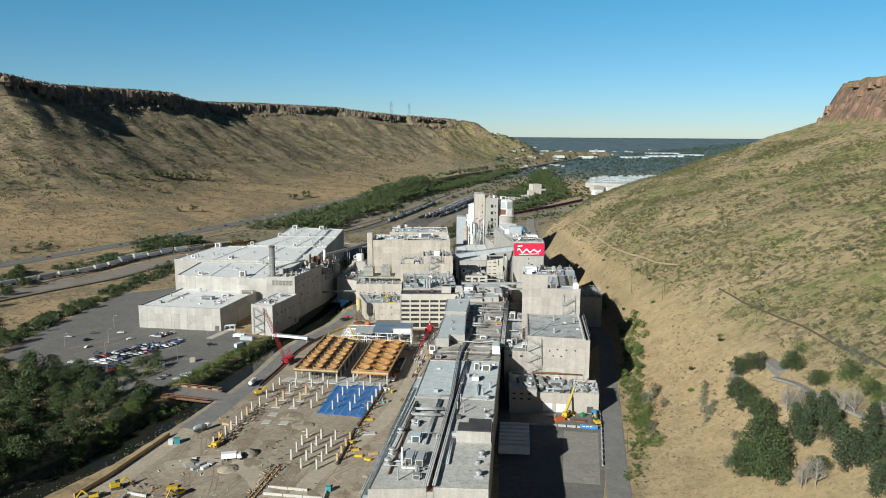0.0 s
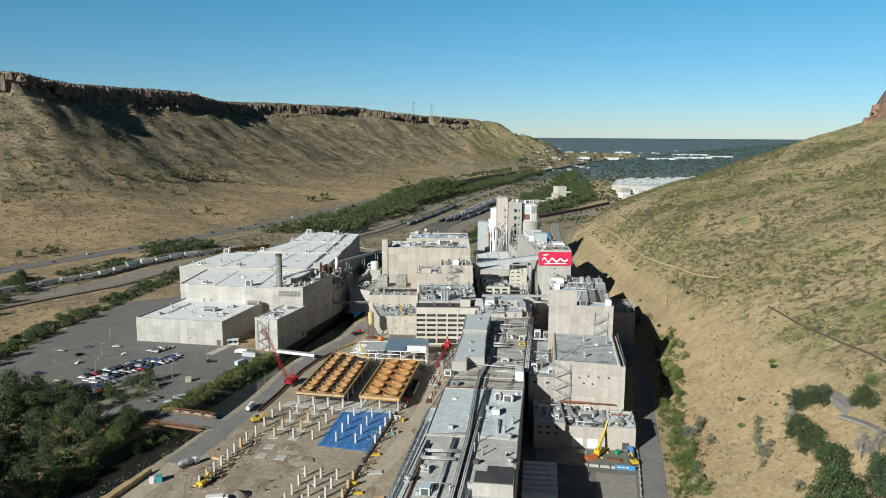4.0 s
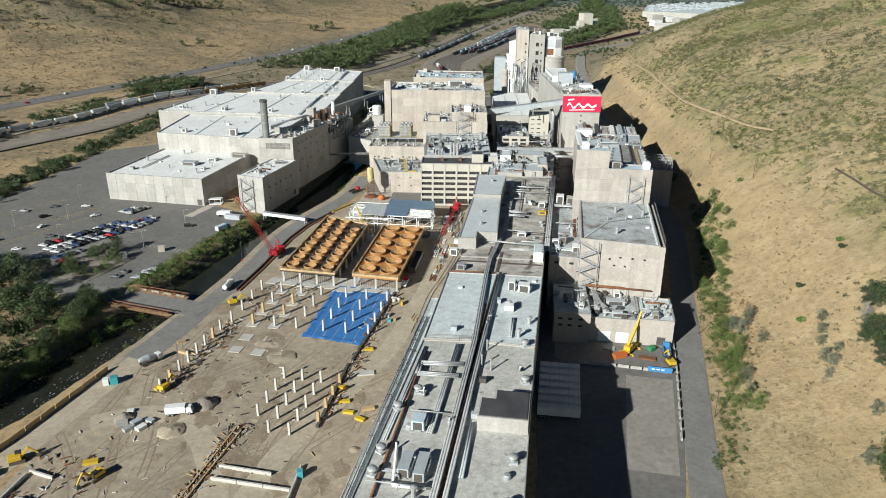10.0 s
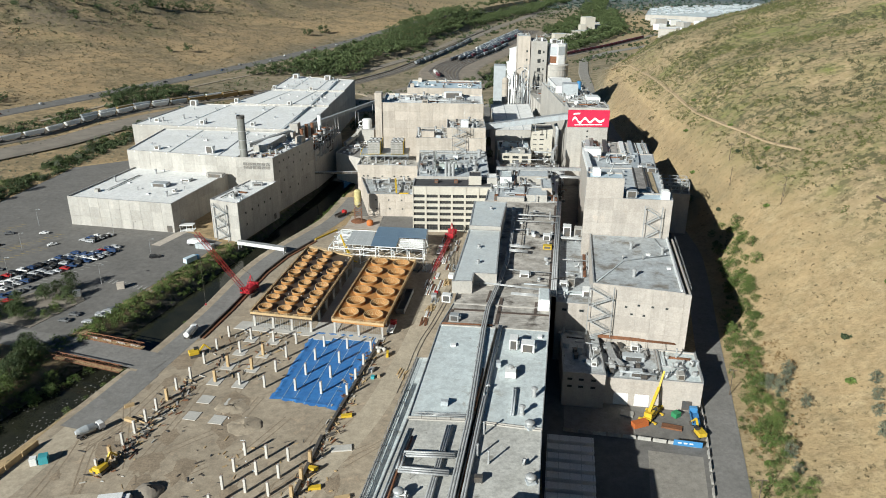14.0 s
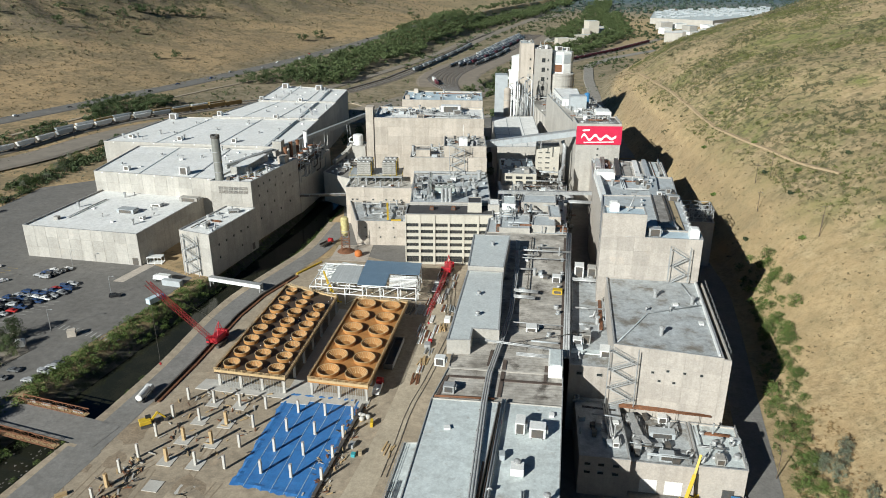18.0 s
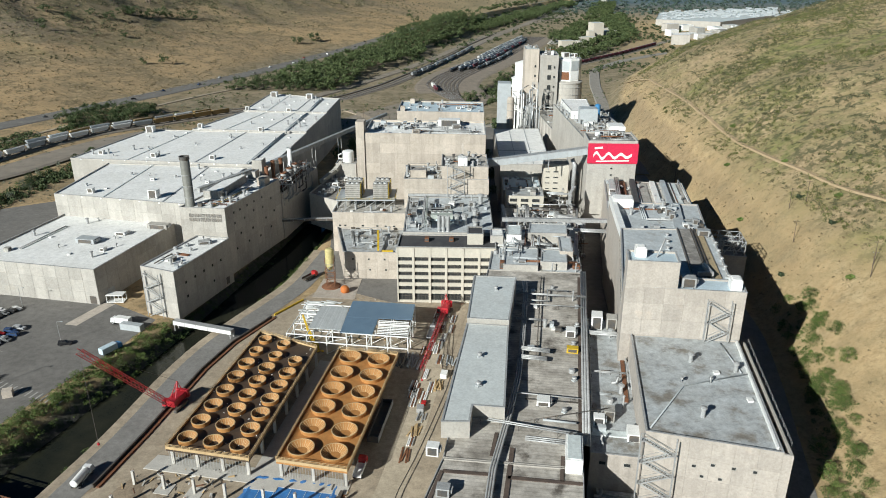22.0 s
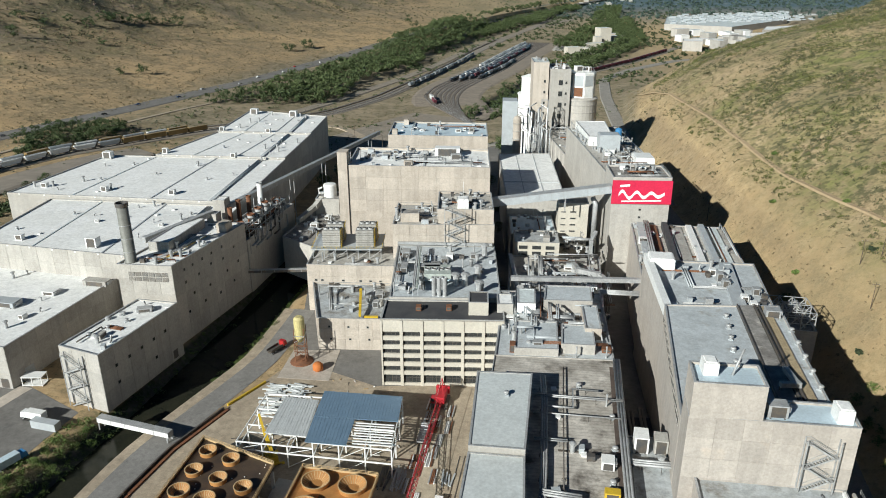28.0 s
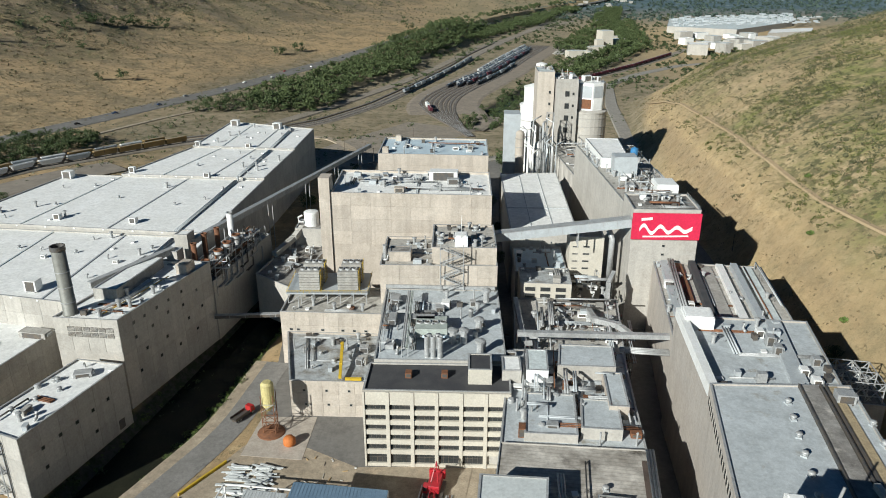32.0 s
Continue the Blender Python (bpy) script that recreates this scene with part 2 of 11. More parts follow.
def thing(name, label, category, at=(0, 0, 0), group="", kind=""):
    ob = new(name)
    ob.location = at
    ob.empty_display_size = 0.5
    return tagged(ob, label, category, group, kind)


def box(bm, x0, x1, y0, y1, z0, z1, m=None):
    vs = [bm.verts.new(p) for p in ((x0, y0, z0), (x1, y0, z0), (x1, y1, z0), (x0, y1, z0), (x0, y0, z1), (x1, y0, z1), (x1, y1, z1), (x0, y1, z1))]
    for f in ((3, 2, 1, 0), (4, 5, 6, 7), (0, 1, 5, 4), (1, 2, 6, 5), (2, 3, 7, 6), (3, 0, 4, 7)):
        bm.faces.new([vs[i] for i in f])
    if m is not None:
        for v in vs:
            v.co = m @ v.co
    return vs


def prism(bm, pts, z0, z1):
    """An upright block on a plan of corners given anticlockwise."""
    lo = [bm.verts.new((x, y, z0)) for x, y in pts]
    hi = [bm.verts.new((x, y, z1)) for x, y in pts]
    bm.faces.new(lo[::-1])
    bm.faces.new(hi)
    n = len(pts)
    for i in range(n):
        j = (i + 1) % n
        bm.faces.new((lo[i], lo[j], hi[j], hi[i]))


def beam(bm, a, b, w, h=None, up=(0, 0, 1)):
    """A square bar from a to b."""
    a, b = Vector(a), Vector(b)
    d = (b - a)
    if d.length < 1e-6:
        return
    h = h or w
    d.normalize()
    side = d.cross(Vector(up))
    if side.length < 1e-4:
        side = d.cross(Vector((0, 1, 0)))
    side.normalize()
    top = side.cross(d)
    q = [(side * sx * w + top * sz * h) / 2 for sx, sz in ((-1, -1), (1, -1), (1, 1), (-1, 1))]
    v0 = [bm.verts.new(a + o) for o in q]
    v1 = [bm.verts.new(b + o) for o in q]
    bm.faces.new(v0)
    bm.faces.new(v1[::-1])
    for i in range(4):
        j = (i + 1) % 4
        bm.faces.new((v0[j], v0[i], v1[i], v1[j]))


def tube(bm, pts, r, n=8, cap=True):
    """A round pipe through points; r: one radius or one for each point."""
    pts = [Vector(p) for p in pts]
    rs = r if isinstance(r, (list, tuple)) else [r] * len(pts)
    rings = []
    for i, p in enumerate(pts):
        d = (pts[min(i + 1, len(pts) - 1)] - pts[max(i - 1, 0)]).normalized()
        s = d.cross(Vector((0, 0, 1)))
        if s.length < 1e-3:
            s = Vector((1, 0, 0))
        s.normalize()
        t = s.cross(d).normalized()
        rings.append([bm.verts.new(p + (s * math.cos(k * 2 * math.pi / n) + t * math.sin(k * 2 * math.pi / n)) * rs[i]) for k in range(n)])
    for a, b in zip(rings, rings[1:]):
        for k in range(n):
            bm.faces.new((a[k], b[k], b[(k + 1) % n], a[(k + 1) % n]))
    if cap:
        bm.faces.new(rings[0])
        bm.faces.new(rings[-1][::-1])


def lathe(bm, c, prof, n=20):
    """A body turned about the upright through c; prof: (radius, height) from bottom to top."""
    rings = []
    for r, z in prof:
        rings.append([bm.verts.new((c[0] + r * math.cos(k * 2 * math.pi / n), c[1] + r * math.sin(k * 2 * math.pi / n), c[2] + z)) for k in range(n)])
    for a, b in zip(rings, rings[1:]):
        for k in range(n):
            j = (k + 1) % n
            bm.faces.new((a[k], a[j], b[j], b[k]))
    bm.faces.new(rings[0][::-1])
    bm.faces.new(rings[-1])


def quad(o, w, d, rot):
    """The corners, anticlockwise from the front left, of a block of width w and depth d turned by rot degrees."""
    c, s = math.cos(radians(rot)), math.sin(radians(rot))
    return [(o[0] + x * c - y * s, o[1] + x * s + y * c) for x, y in ((0, 0), (w, 0), (w, d), (0, d))]


def inset(pts, e):
    """The plan drawn in by e on all sides."""
    out = []
    n = len(pts)
    for i in range(n):
        p, a, b = Vector(pts[i]), Vector(pts[i - 1]), Vector(pts[(i + 1) % n])
        d1, d2 = (p - a).normalized(), (b - p).normalized()
        n1, n2 = Vector((-d1.y, d1.x)), Vector((-d2.y, d2.x))
        k = e / max(0.2, 1 + n1.dot(n2))
        out.append(tuple(p + (n1 + n2) * k))
    return out


def centre(pts):
    return sum(p[0] for p in pts) / len(pts), sum(p[1] for p in pts) / len(pts)


def building(name, label, pts, z1, wall, roof, z0=0.0, parapet=0.7, thick=0.4, category="building", cope=None):
    """A block with a recessed roof deck, a parapet and a coping. Returns the thing."""
    cx, cy = centre(pts)
    t = thing(name, label, category, (cx, cy, z0))
    bm = bmesh.new()
    prism(bm, pts, z0, z1 - 0.25)
    part("wall", bm, wall, t)
    bm = bmesh.new()
    prism(bm, inset(pts, thick), z1 - 0.25, z1)
    part("roof", bm, roof, t)
    n = len(pts)
    if parapet:
        ins = inset(pts, thick)
        bm = bmesh.new()
        for i in range(n):
            j = (i + 1) % n
            prism(bm, (pts[i], pts[j], ins[j], ins[i]), z1 - 0.25, z1 + parapet)
        part("parapet", bm, wall, t)
        out, inn = inset(pts, -0.06), inset(pts, thick + 0.06)
        bm = bmesh.new()
        for i in range(n):
            j = (i + 1) % n
            prism(bm, (out[i], out[j], inn[j], inn[i]), z1 + parapet, z1 + parapet + 0.08)
        part("coping", bm, cope or STEEL, t)
    return t


def wall_frame(a, b, z=0.0):
    """A frame on the wall that runs from a to b seen from outside: x along it, y outwards, z up."""
    d = Vector((b[0] - a[0], b[1] - a[1], 0)).normalized()
    o = Vector((d.y, -d.x, 0))
    m = Matrix((d, o, (0, 0, 1))).transposed().to_4x4()
    m.translation = (a[0], a[1], z)
    return m


def panels(parent, a, b, z0, z1, pw, ph, material, gap=0.06, proud=0.07, skip=()):
    """Precast slabs in a grid on the wall from a to b; alike slabs share one mesh."""
    L = math.dist(a, b)
    nx, nz = max(1, round(L / pw)), max(1, round((z1 - z0) / ph))
    w, h = L / nx, (z1 - z0) / nz
    m = wall_frame(a, b, z0)
    bm = bmesh.new()
    box(bm, gap / 2, w - gap / 2, -0.02, proud, gap / 2, h - gap / 2)
    bmesh.ops.bevel(bm, geom=[e for e in bm.edges if all(v.co.y > 0 for v in e.verts)], offset=0.02, segments=1, affect="EDGES")
    me = bpy.data.meshes.new("panel")
    bm.to_mesh(me)
    bm.free()
    me.materials.append(material)
    base = Matrix.Translation(-parent.matrix_basis.translation)
    for i in range(nx):
        for k in range(nz):
            if (i, k) in skip:
                continue
            ob = new("panel", me)
            ob.parent = parent
            ob.matrix_basis = base @ m @ Matrix.Translation((i * w, 0, k * h))


def on_wall(a, b, z=0.0):
    m = wall_frame(a, b, z)

    def put(bm, x0, x1, y0, y1, z0, z1):
        box(bm, x0, x1, y0, y1, z0, z1, m)
    return put


def smooth_step(e0, e1, x):
    t = np.clip((x - e0) / (e1 - e0), 0, 1)
    return t * t * (3 - 2 * t)

# ---- the land: valley floor, table mountain, hill, river ----
HIGHWAY = [(-700, -200), (-600, 150), (-480, 380), (-399, 539), (-356, 622), (-281, 780), (-216, 938), (-144, 1163), (-34, 1406), (108, 1736), (263, 2036), (700, 2800)]
RIM = [(-4000, 700), (-1500, 950), (-900, 1060), (-697, 1134), (-676, 1290), (-629, 1440), (-562, 1601), (-521, 1718), (-511, 1927), (-376, 2055), (-221, 2176), (-45, 2285), (70, 2384), (178, 2479), (281, 2520), (433, 2549), (1000, 3100)]
HILL_FOOT = [(40, -400), (56, 0), (74, 95), (88, 146), (97, 180), (106, 220), (119, 290), (126, 350), (128, 450), (134, 600), (150, 750), (185, 900), (320, 990), (600, 1080), (1400, 1250)]
RIVER = [(-330, -150), (-240, 0), (-180, 70), (-146.5, 130), (-131, 176), (-121, 203), (-106, 255), (-92, 305), (-82, 352), (-72, 404), (-66, 440), (-58, 500), (-50, 560)]
RIVER_LOW = [(34, 780), (62, 880), (100, 980), (152, 1080), (236, 1230), (318, 1400), (352, 1600), (380, 1800)]   # after its culvert under the rear yard


def distance_to(line, X, Y):
    best = np.full(X.shape, 1e9)
    for (ax, ay), (bx, by) in zip(line, line[1:]):
        dx, dy = bx - ax, by - ay
        t = np.clip(((X - ax) * dx + (Y - ay) * dy) / (dx * dx + dy * dy), 0, 1)
        best = np.minimum(best, np.hypot(X - ax - t * dx, Y - ay - t * dy))
    return best


def inside(poly, X, Y):
    odd = np.zeros(X.shape, bool)
    for (ax, ay), (bx, by) in zip(poly, poly[1:] + poly[:1]):
        if ay == by:
            continue
        cross = ((ay > Y) != (by > Y)) & (X < (bx - ax) * (Y - ay) / (by - ay) + ax)
        odd ^= cross
    return odd


def lumps(X, Y, size, seed=0.0):
    """Smooth hilly variation between -1 and 1."""
    a = np.sin(X / size + 1.3 * np.sin(Y / size * 0.7 + seed) + seed) * np.cos(Y / size * 0.9 - 0.8 * np.sin(X / size * 0.6) + 2.1 * seed)
    b = np.sin(X / size * 2.3 + 2.0 + seed) * np.sin(Y / size * 2.1 + 0.7 * seed + 1.2 * np.sin(X / size * 1.1))
    return 0.65 * a + 0.35 * b


MESA = RIM + [(3000, 5200), (-4000, 5200), (-4000, 700)]
WEST = HIGHWAY + [(3000, 5200), (-4000, 5200), (-4000, -600), (-700, -600)]
HILL = HILL_FOOT + [(5000, 1250), (5000, -900), (40, -900)]


def land(X, Y):
    """Height of the ground."""
    X, Y = np.asarray(X, float), np.asarray(Y, float)
    z = np.zeros(X.shape)
    # plains rise slowly towards the horizon
    far = np.clip((Y - 1500) / 3400, 0, 1)
    z += 113 * far ** 1.15
    # bench that carries railway and highway
    dh = distance_to(HIGHWAY, X, Y)
    west = inside(WEST, X, Y)
    bench = 8 * smooth_step(170, 10, dh)
    bench = np.where(X > -255 + 0.25 * np.clip(Y - 450, 0, 2000), bench * smooth_step(60, 0, X + 255 - 0.25 * np.clip(Y - 450, 0, 2000)), bench)
    shelf = np.interp(Y, [1163, 1406, 1736, 2036, 2800, 3500, 4200, 4900], [8, 22, 24.5, 28, 38, 61.4, 86.7, 113])
    z = np.maximum(z, np.where(west, shelf, bench * shelf / 8))
    # table mountain
    warp = 9 * lumps(X, Y, 26, 0.4) + 5 * lumps(X, Y, 11, 1.9)
    dr = distance_to(RIM, X, Y)
    mesa = inside(MESA, X, Y)
    sd = np.where(mesa, dr, -dr) + warp
    top = np.interp(Y, [600, 1134, 1290, 1440, 1601, 1718, 1927, 2055, 2176, 2285, 2384, 2479, 2520, 2549, 3300], [232, 232, 222, 224, 226, 210, 214, 217, 214, 195, 189, 183, 134, 70, 50])
    top = np.maximum(top, shelf)
    u = np.clip(dh / np.maximum(dh + np.maximum(-sd, 0), 1), 0, 1)
    prof = np.interp(u, [0, 0.03, 0.30, 0.50, 0.75, 0.95, 1.0], [0.0, 0.0, 0.13, 0.28, 0.60, 0.94, 0.98])
    drop = np.interp(Y, [1678, 1867, 2285, 2384, 2479], [34, 24, 22, 12, 0])
    slope = shelf + (top - drop - shelf) * prof + (5 * lumps(X, Y, 55, 2.2) * smooth_step(0.15, 0.5, u) + 2.6 * lumps(X, Y, 15, 5.1) * smooth_step(0.3, 0.6, u)) * smooth_step(2750, 2450, Y)
    # gullies and spurs running down from the rim
    run = 0.62 * X + 0.78 * Y + 14 * lumps(X, Y, 60, 0.3)
    spur = 1 - np.abs(np.sin(run / 58)) + 0.5 * (1 - np.abs(np.sin(run / 23 + 1.1)))
    slope = slope + (0.8 * spur - 0.6) * smooth_step(0.22, 0.5, u) * smooth_step(1.0, 0.8, u) * smooth_step(2550, 2350, Y)
    cliff = np.clip((sd + 4) / 8, 0, 1)
    flat = top + (0.03 * np.clip(dr, 0, 500) + 1.5 * lumps(X, Y, 40, 3)) * smooth_step(2800, 2550, Y)
    z = np.where(west, np.where(sd > -4, slope * (1 - cliff) + flat * cliff, slope), z)
    # hill
    df = distance_to(HILL_FOOT, X, Y)
    hill = inside(HILL, X, Y)
    grow = smooth_step(0, 14, df)
    steep = np.interp(df, [0, 70, 140, 260, 420, 900], [0, 38, 71, 123, 186, 330])
    rise = steep * (0.60 + 0.40 * smooth_step(0, 70, df)) * grow + (3.2 * lumps(X, Y, 48, 4.4) + 1.2 * lumps(X, Y, 15, 0.9)) * smooth_step(15, 80, df)
    # steep cut below the hillside trail
    rise += np.interp(Y, [150, 230, 330, 700, 900], [0, 3, 17, 19, 0]) * smooth_step(4, 34, df) * smooth_step(240, 50, df)
    # open benched meadow at the near end of the hill
    rise *= 1 - 0.45 * smooth_step(230, 60, Y) * smooth_step(150, 20, df)
    crest = 150 + 4 * lumps(X, Y, 30, 6.0)
    rise = np.where(rise > crest, crest + np.minimum((rise - crest) * 6.0, 46 + 5 * lumps(X, Y, 14, 1)), rise)
    z = np.where(hill, np.maximum(z * 0, rise), z)
    # river bed
    dv = np.minimum(distance_to(RIVER, X, Y), distance_to(RIVER_LOW, X, Y))
    z = z - 6.5 * smooth_step(15, 6.5, dv) * (~west)
    z = np.where((X < -1000) | (X > 1500), np.minimum(z, 220), z)
    return z


def lines(stops):
    """Grid lines whose spacing changes along the way: (start, spacing) ... end."""
    out = []
    for (a, s), (b, _) in zip(stops, stops[1:]):
        out += list(np.arange(a, b, s))
    return np.array(out + [stops[-1][0]])


gx = lines([(-4000, 250), (-1000, 14), (-700, 7), (-260, 4), (200, 6), (460, 14), (900, 60), (3500, 0)])
gy = lines([(-600, 60), (-120, 8), (60, 4), (480, 6), (900, 8), (2000, 12), (2560, 45), (4950, 0)])
GX, GY = np.meshgrid(gx, gy)
GZ = land(GX, GY)
nx, ny = len(gx), len(gy)
idx = np.arange(nx * ny).reshape(ny, nx)
faces = np.stack([idx[:-1, :-1], idx[:-1, 1:], idx[1:, 1:], idx[1:, :-1]], -1).reshape(-1, 4)
me = bpy.data.meshes.new("ground")
me.from_pydata(np.stack([GX, GY, GZ], -1).reshape(-1, 3).tolist(), [], faces.tolist())
me.shade_smooth()
ground = tagged(new("ground", me), "dry tan grass hillsides with scrub and rock over a valley floor", "ground", kind="structure")


def ground_material():
    m = bpy.data.materials.new("dry grass and scrub")
    m.use_nodes = True
    nt = m.node_tree
    N, L = nt.nodes, nt.links
    bsdf = N["Principled BSDF"]
    bsdf.inputs["Roughness"].default_value = 0.95
    geo = N.new("ShaderNodeNewGeometry")

    def nz(scale, detail=5.0, rough=0.6, squash=None):
        n = N.new("ShaderNodeTexNoise")
        n.inputs["Scale"].default_value, n.inputs["Detail"].default_value, n.inputs["Roughness"].default_value = scale, detail, rough
        if squash:
            v = N.new("ShaderNodeVectorMath")
            v.operation = "MULTIPLY"
            v.inputs[1].default_value = squash
            L.new(geo.outputs["Position"], v.inputs[0])
            L.new(v.outputs[0], n.inputs["Vector"])
        else:
            L.new(geo.outputs["Position"], n.inputs["Vector"])
        return n.outputs["Fac"]

    def rng(src, lo, hi, a=0.0, b=1.0):
        r = N.new("ShaderNodeMapRange")
        for k, v in (("From Min", lo), ("From Max", hi), ("To Min", a), ("To Max", b)):
            r.inputs[k].default_value = v
        L.new(src, r.inputs["Value"])
        return r.outputs["Result"]

    def mul(a, b, op="MULTIPLY"):
        x = N.new("ShaderNodeMath")
        x.operation = op
        for s, v in ((x.inputs[0], a), (x.inputs[1], b)):
            if isinstance(v, (int, float)):
                s.default_value = v
            else:
                L.new(v, s)
        return x.outputs[0]

    def mix(f, a, b):
        x = N.new("ShaderNodeMix")
        x.data_type = "RGBA"
        L.new(f, x.inputs[0])
        for s, v in ((x.inputs[6], a), (x.inputs[7], b)):
            if isinstance(v, tuple):
                s.default_value = (*v, 1)
            else:
                L.new(v, s)
        return x.outputs[2]

    sep = N.new("ShaderNodeSeparateXYZ")
    L.new(geo.outputs["Position"], sep.inputs[0])
    nrm = N.new("ShaderNodeSeparateXYZ")
    L.new(geo.outputs["Normal"], nrm.inputs[0])
    x, y, z, up = sep.outputs[0], sep.outputs[1], sep.outputs[2], nrm.outputs[2]
    west = rng(x, 40, -60)
    grass = mix(rng(nz(1 / 40), 0.35, 0.65), (0.45, 0.34, 0.185), (0.35, 0.262, 0.14))
    grass = mix(rng(nz(1 / 13.0, 6, 0.75), 0.47, 0.66, 0, 0.8), grass, (0.235, 0.175, 0.095))
    grass = mix(rng(nz(1 / 6.0, 6, 0.7), 0.45, 0.75), grass, (0.54, 0.42, 0.25))
    grass = mix(rng(nz(1 / 2.2, 4, 0.7), 0.48, 0.66, 0, 0.8), grass, (0.185, 0.145, 0.075))
    grass = mix(rng(nz(1 / 0.9, 3, 0.7), 0.55, 0.68, 0, 0.65), grass, (0.14, 0.115, 0.055))
    grass = mix(rng(nz(1 / 110.0, 4, 0.6), 0.50, 0.62, 0, 0.65), grass, (0.235, 0.19, 0.10))
    # redder meadow under the mesa, with brown bare fields and pale straw
    meadow = mix(rng(nz(1 / 75.0, 5, 0.65, (0.6, 1, 1)), 0.43, 0.58), (0.44, 0.30, 0.155), (0.225, 0.17, 0.095))
    meadow = mix(rng(nz(1 / 16.0, 6, 0.75), 0.50, 0.62, 0, 0.9), meadow, (0.155, 0.12, 0.065))
    meadow = mix(rng(nz(1 / 5.0, 6, 0.75), 0.52, 0.66, 0, 0.8), meadow, (0.52, 0.385, 0.215))
    meadow = mix(rng(nz(1 / 3.2, 4, 0.7), 0.56, 0.66, 0, 0.8), meadow, (0.10, 0.09, 0.045))
    grass = mix(mul(west, 0.85), grass, meadow)
    # stony soil and scrub on the slopes
    above = mul(rng(z, 26, 38), rng(x, 70, 20), "MAXIMUM")   # the cut below the trail is smooth grass
    slope = mul(rng(up, 0.97, 0.84), above)
    soil = mix(rng(nz(1 / 9.0, 6, 0.75), 0.40, 0.62), (0.46, 0.345, 0.205), (0.24, 0.19, 0.11))
    col = mix(mul(slope, rng(nz(1 / 30.0, 5, 0.65), 0.36, 0.56)), grass, soil)
    green = mul(rng(nz(1 / 45.0, 5, 0.6), 0.46, 0.57), rng(nz(1 / 7.0, 5, 0.7), 0.38, 0.60))
    col = mix(mul(mul(green, above), rng(up, 0.985, 0.93, 0.0, 0.6)), col, (0.14, 0.15, 0.052))
    scrub = mul(rng(nz(1 / 3.4, 3, 0.6), 0.57, 0.63), rng(nz(1 / 26.0, 4, 0.6), 0.38, 0.58))
    col = mix(mul(mul(scrub, above), rng(up, 0.99, 0.94, 0.1, 0.6)), col, (0.085, 0.088, 0.04))
    # stony ground high on the mesa
    high = mul(mul(rng(z, 38, 90), rng(x, 160, 60)), rng(nz(1 / 60.0, 6, 0.7, (1, 0.6, 1)), 0.36, 0.50))
    col = mix(mul(high, 0.85), col, mix(rng(nz(1 / 5.0, 5, 0.75), 0.40, 0.62), (0.34, 0.25, 0.16), (0.115, 0.10, 0.06)))
    # tongues of dark fallen rock, drawn out down the slope
    v = N.new("ShaderNodeVectorRotate")
    v.rotation_type = "Z_AXIS"
    v.inputs["Angle"].default_value = radians(38.0)
    L.new(geo.outputs["Position"], v.inputs["Vector"])
    w = N.new("ShaderNodeVectorMath")
    w.operation = "MULTIPLY"
    w.inputs[1].default_value = (0.0045, 0.019, 0.0)
    L.new(v.outputs[0], w.inputs[0])
    tongue = N.new("ShaderNodeTexNoise")
    tongue.inputs["Scale"].default_value, tongue.inputs["Detail"].default_value, tongue.inputs["Roughness"].default_value = 1.0, 6.0, 0.68
    L.new(w.outputs[0], tongue.inputs["Vector"])
    fall = mul(mul(rng(tongue.outputs["Fac"], 0.47, 0.55), rng(z, 24, 60)), mul(west, rng(nz(1 / 6.0, 5, 0.75), 0.34, 0.52)))
    col = mix(mul(fall, 0.6), col, mix(rng(nz(1 / 3.0, 5, 0.75), 0.42, 0.60), (0.19, 0.15, 0.115), (0.065, 0.058, 0.046)))
    # dark olive brush in patches over the mesa slopes
    olive = mul(mul(rng(z, 34, 75), west), mul(rng(nz(1 / 34.0, 5, 0.68), 0.45, 0.55), rng(nz(1 / 5.5, 6, 0.78), 0.42, 0.53)))
    col = mix(mul(olive, 0.85), col, mix(rng(nz(1 / 20.0, 5, 0.7), 0.42, 0.58), (0.062, 0.066, 0.032), (0.125, 0.118, 0.055)))
    # golden dry grass on the hill
    gold = mul(rng(x, 84, 110), rng(nz(1 / 9.0, 6, 0.75), 0.36, 0.62))
    col = mix(mul(gold, 0.45), col, (0.50, 0.345, 0.18))
    # scrubby upper hill: brown brush, dull green and yellow-green hollows
    onhill = mul(rng(z, 24, 44), rng(x, 118, 150))
    brush = mul(onhill, mul(rng(nz(1 / 38.0, 5, 0.65), 0.34, 0.52), rng(nz(1 / 4.5, 5, 0.75), 0.40, 0.54)))
    col = mix(mul(brush, 0.62), col, mix(rng(nz(1 / 24.0, 4, 0.6), 0.42, 0.58), (0.175, 0.14, 0.08), (0.13, 0.145, 0.048)))
    hollow = mul(onhill, mul(rng(nz(1 / 62.0, 5, 0.62), 0.50, 0.58), rng(nz(1 / 10.0, 6, 0.72), 0.40, 0.55)))
    col = mix(mul(hollow, 0.85), col, mix(rng(nz(1 / 5.0, 5, 0.7), 0.42, 0.60), (0.22, 0.235, 0.06), (0.115, 0.13, 0.038)))
    dark = mul(onhill, mul(rng(nz(1 / 6.5, 6, 0.72), 0.52, 0.565), rng(nz(1 / 80.0, 4, 0.6), 0.36, 0.5)))
    col = mix(mul(dark, 0.85), col, (0.07, 0.072, 0.03))
    # weedy grey-brown soil of the valley floor behind the plant
    floor_ = mul(mul(rng(z, 14, 8), rng(y, 600, 700)), mul(rng(x, -330, -230), rng(x, 330, 230)))
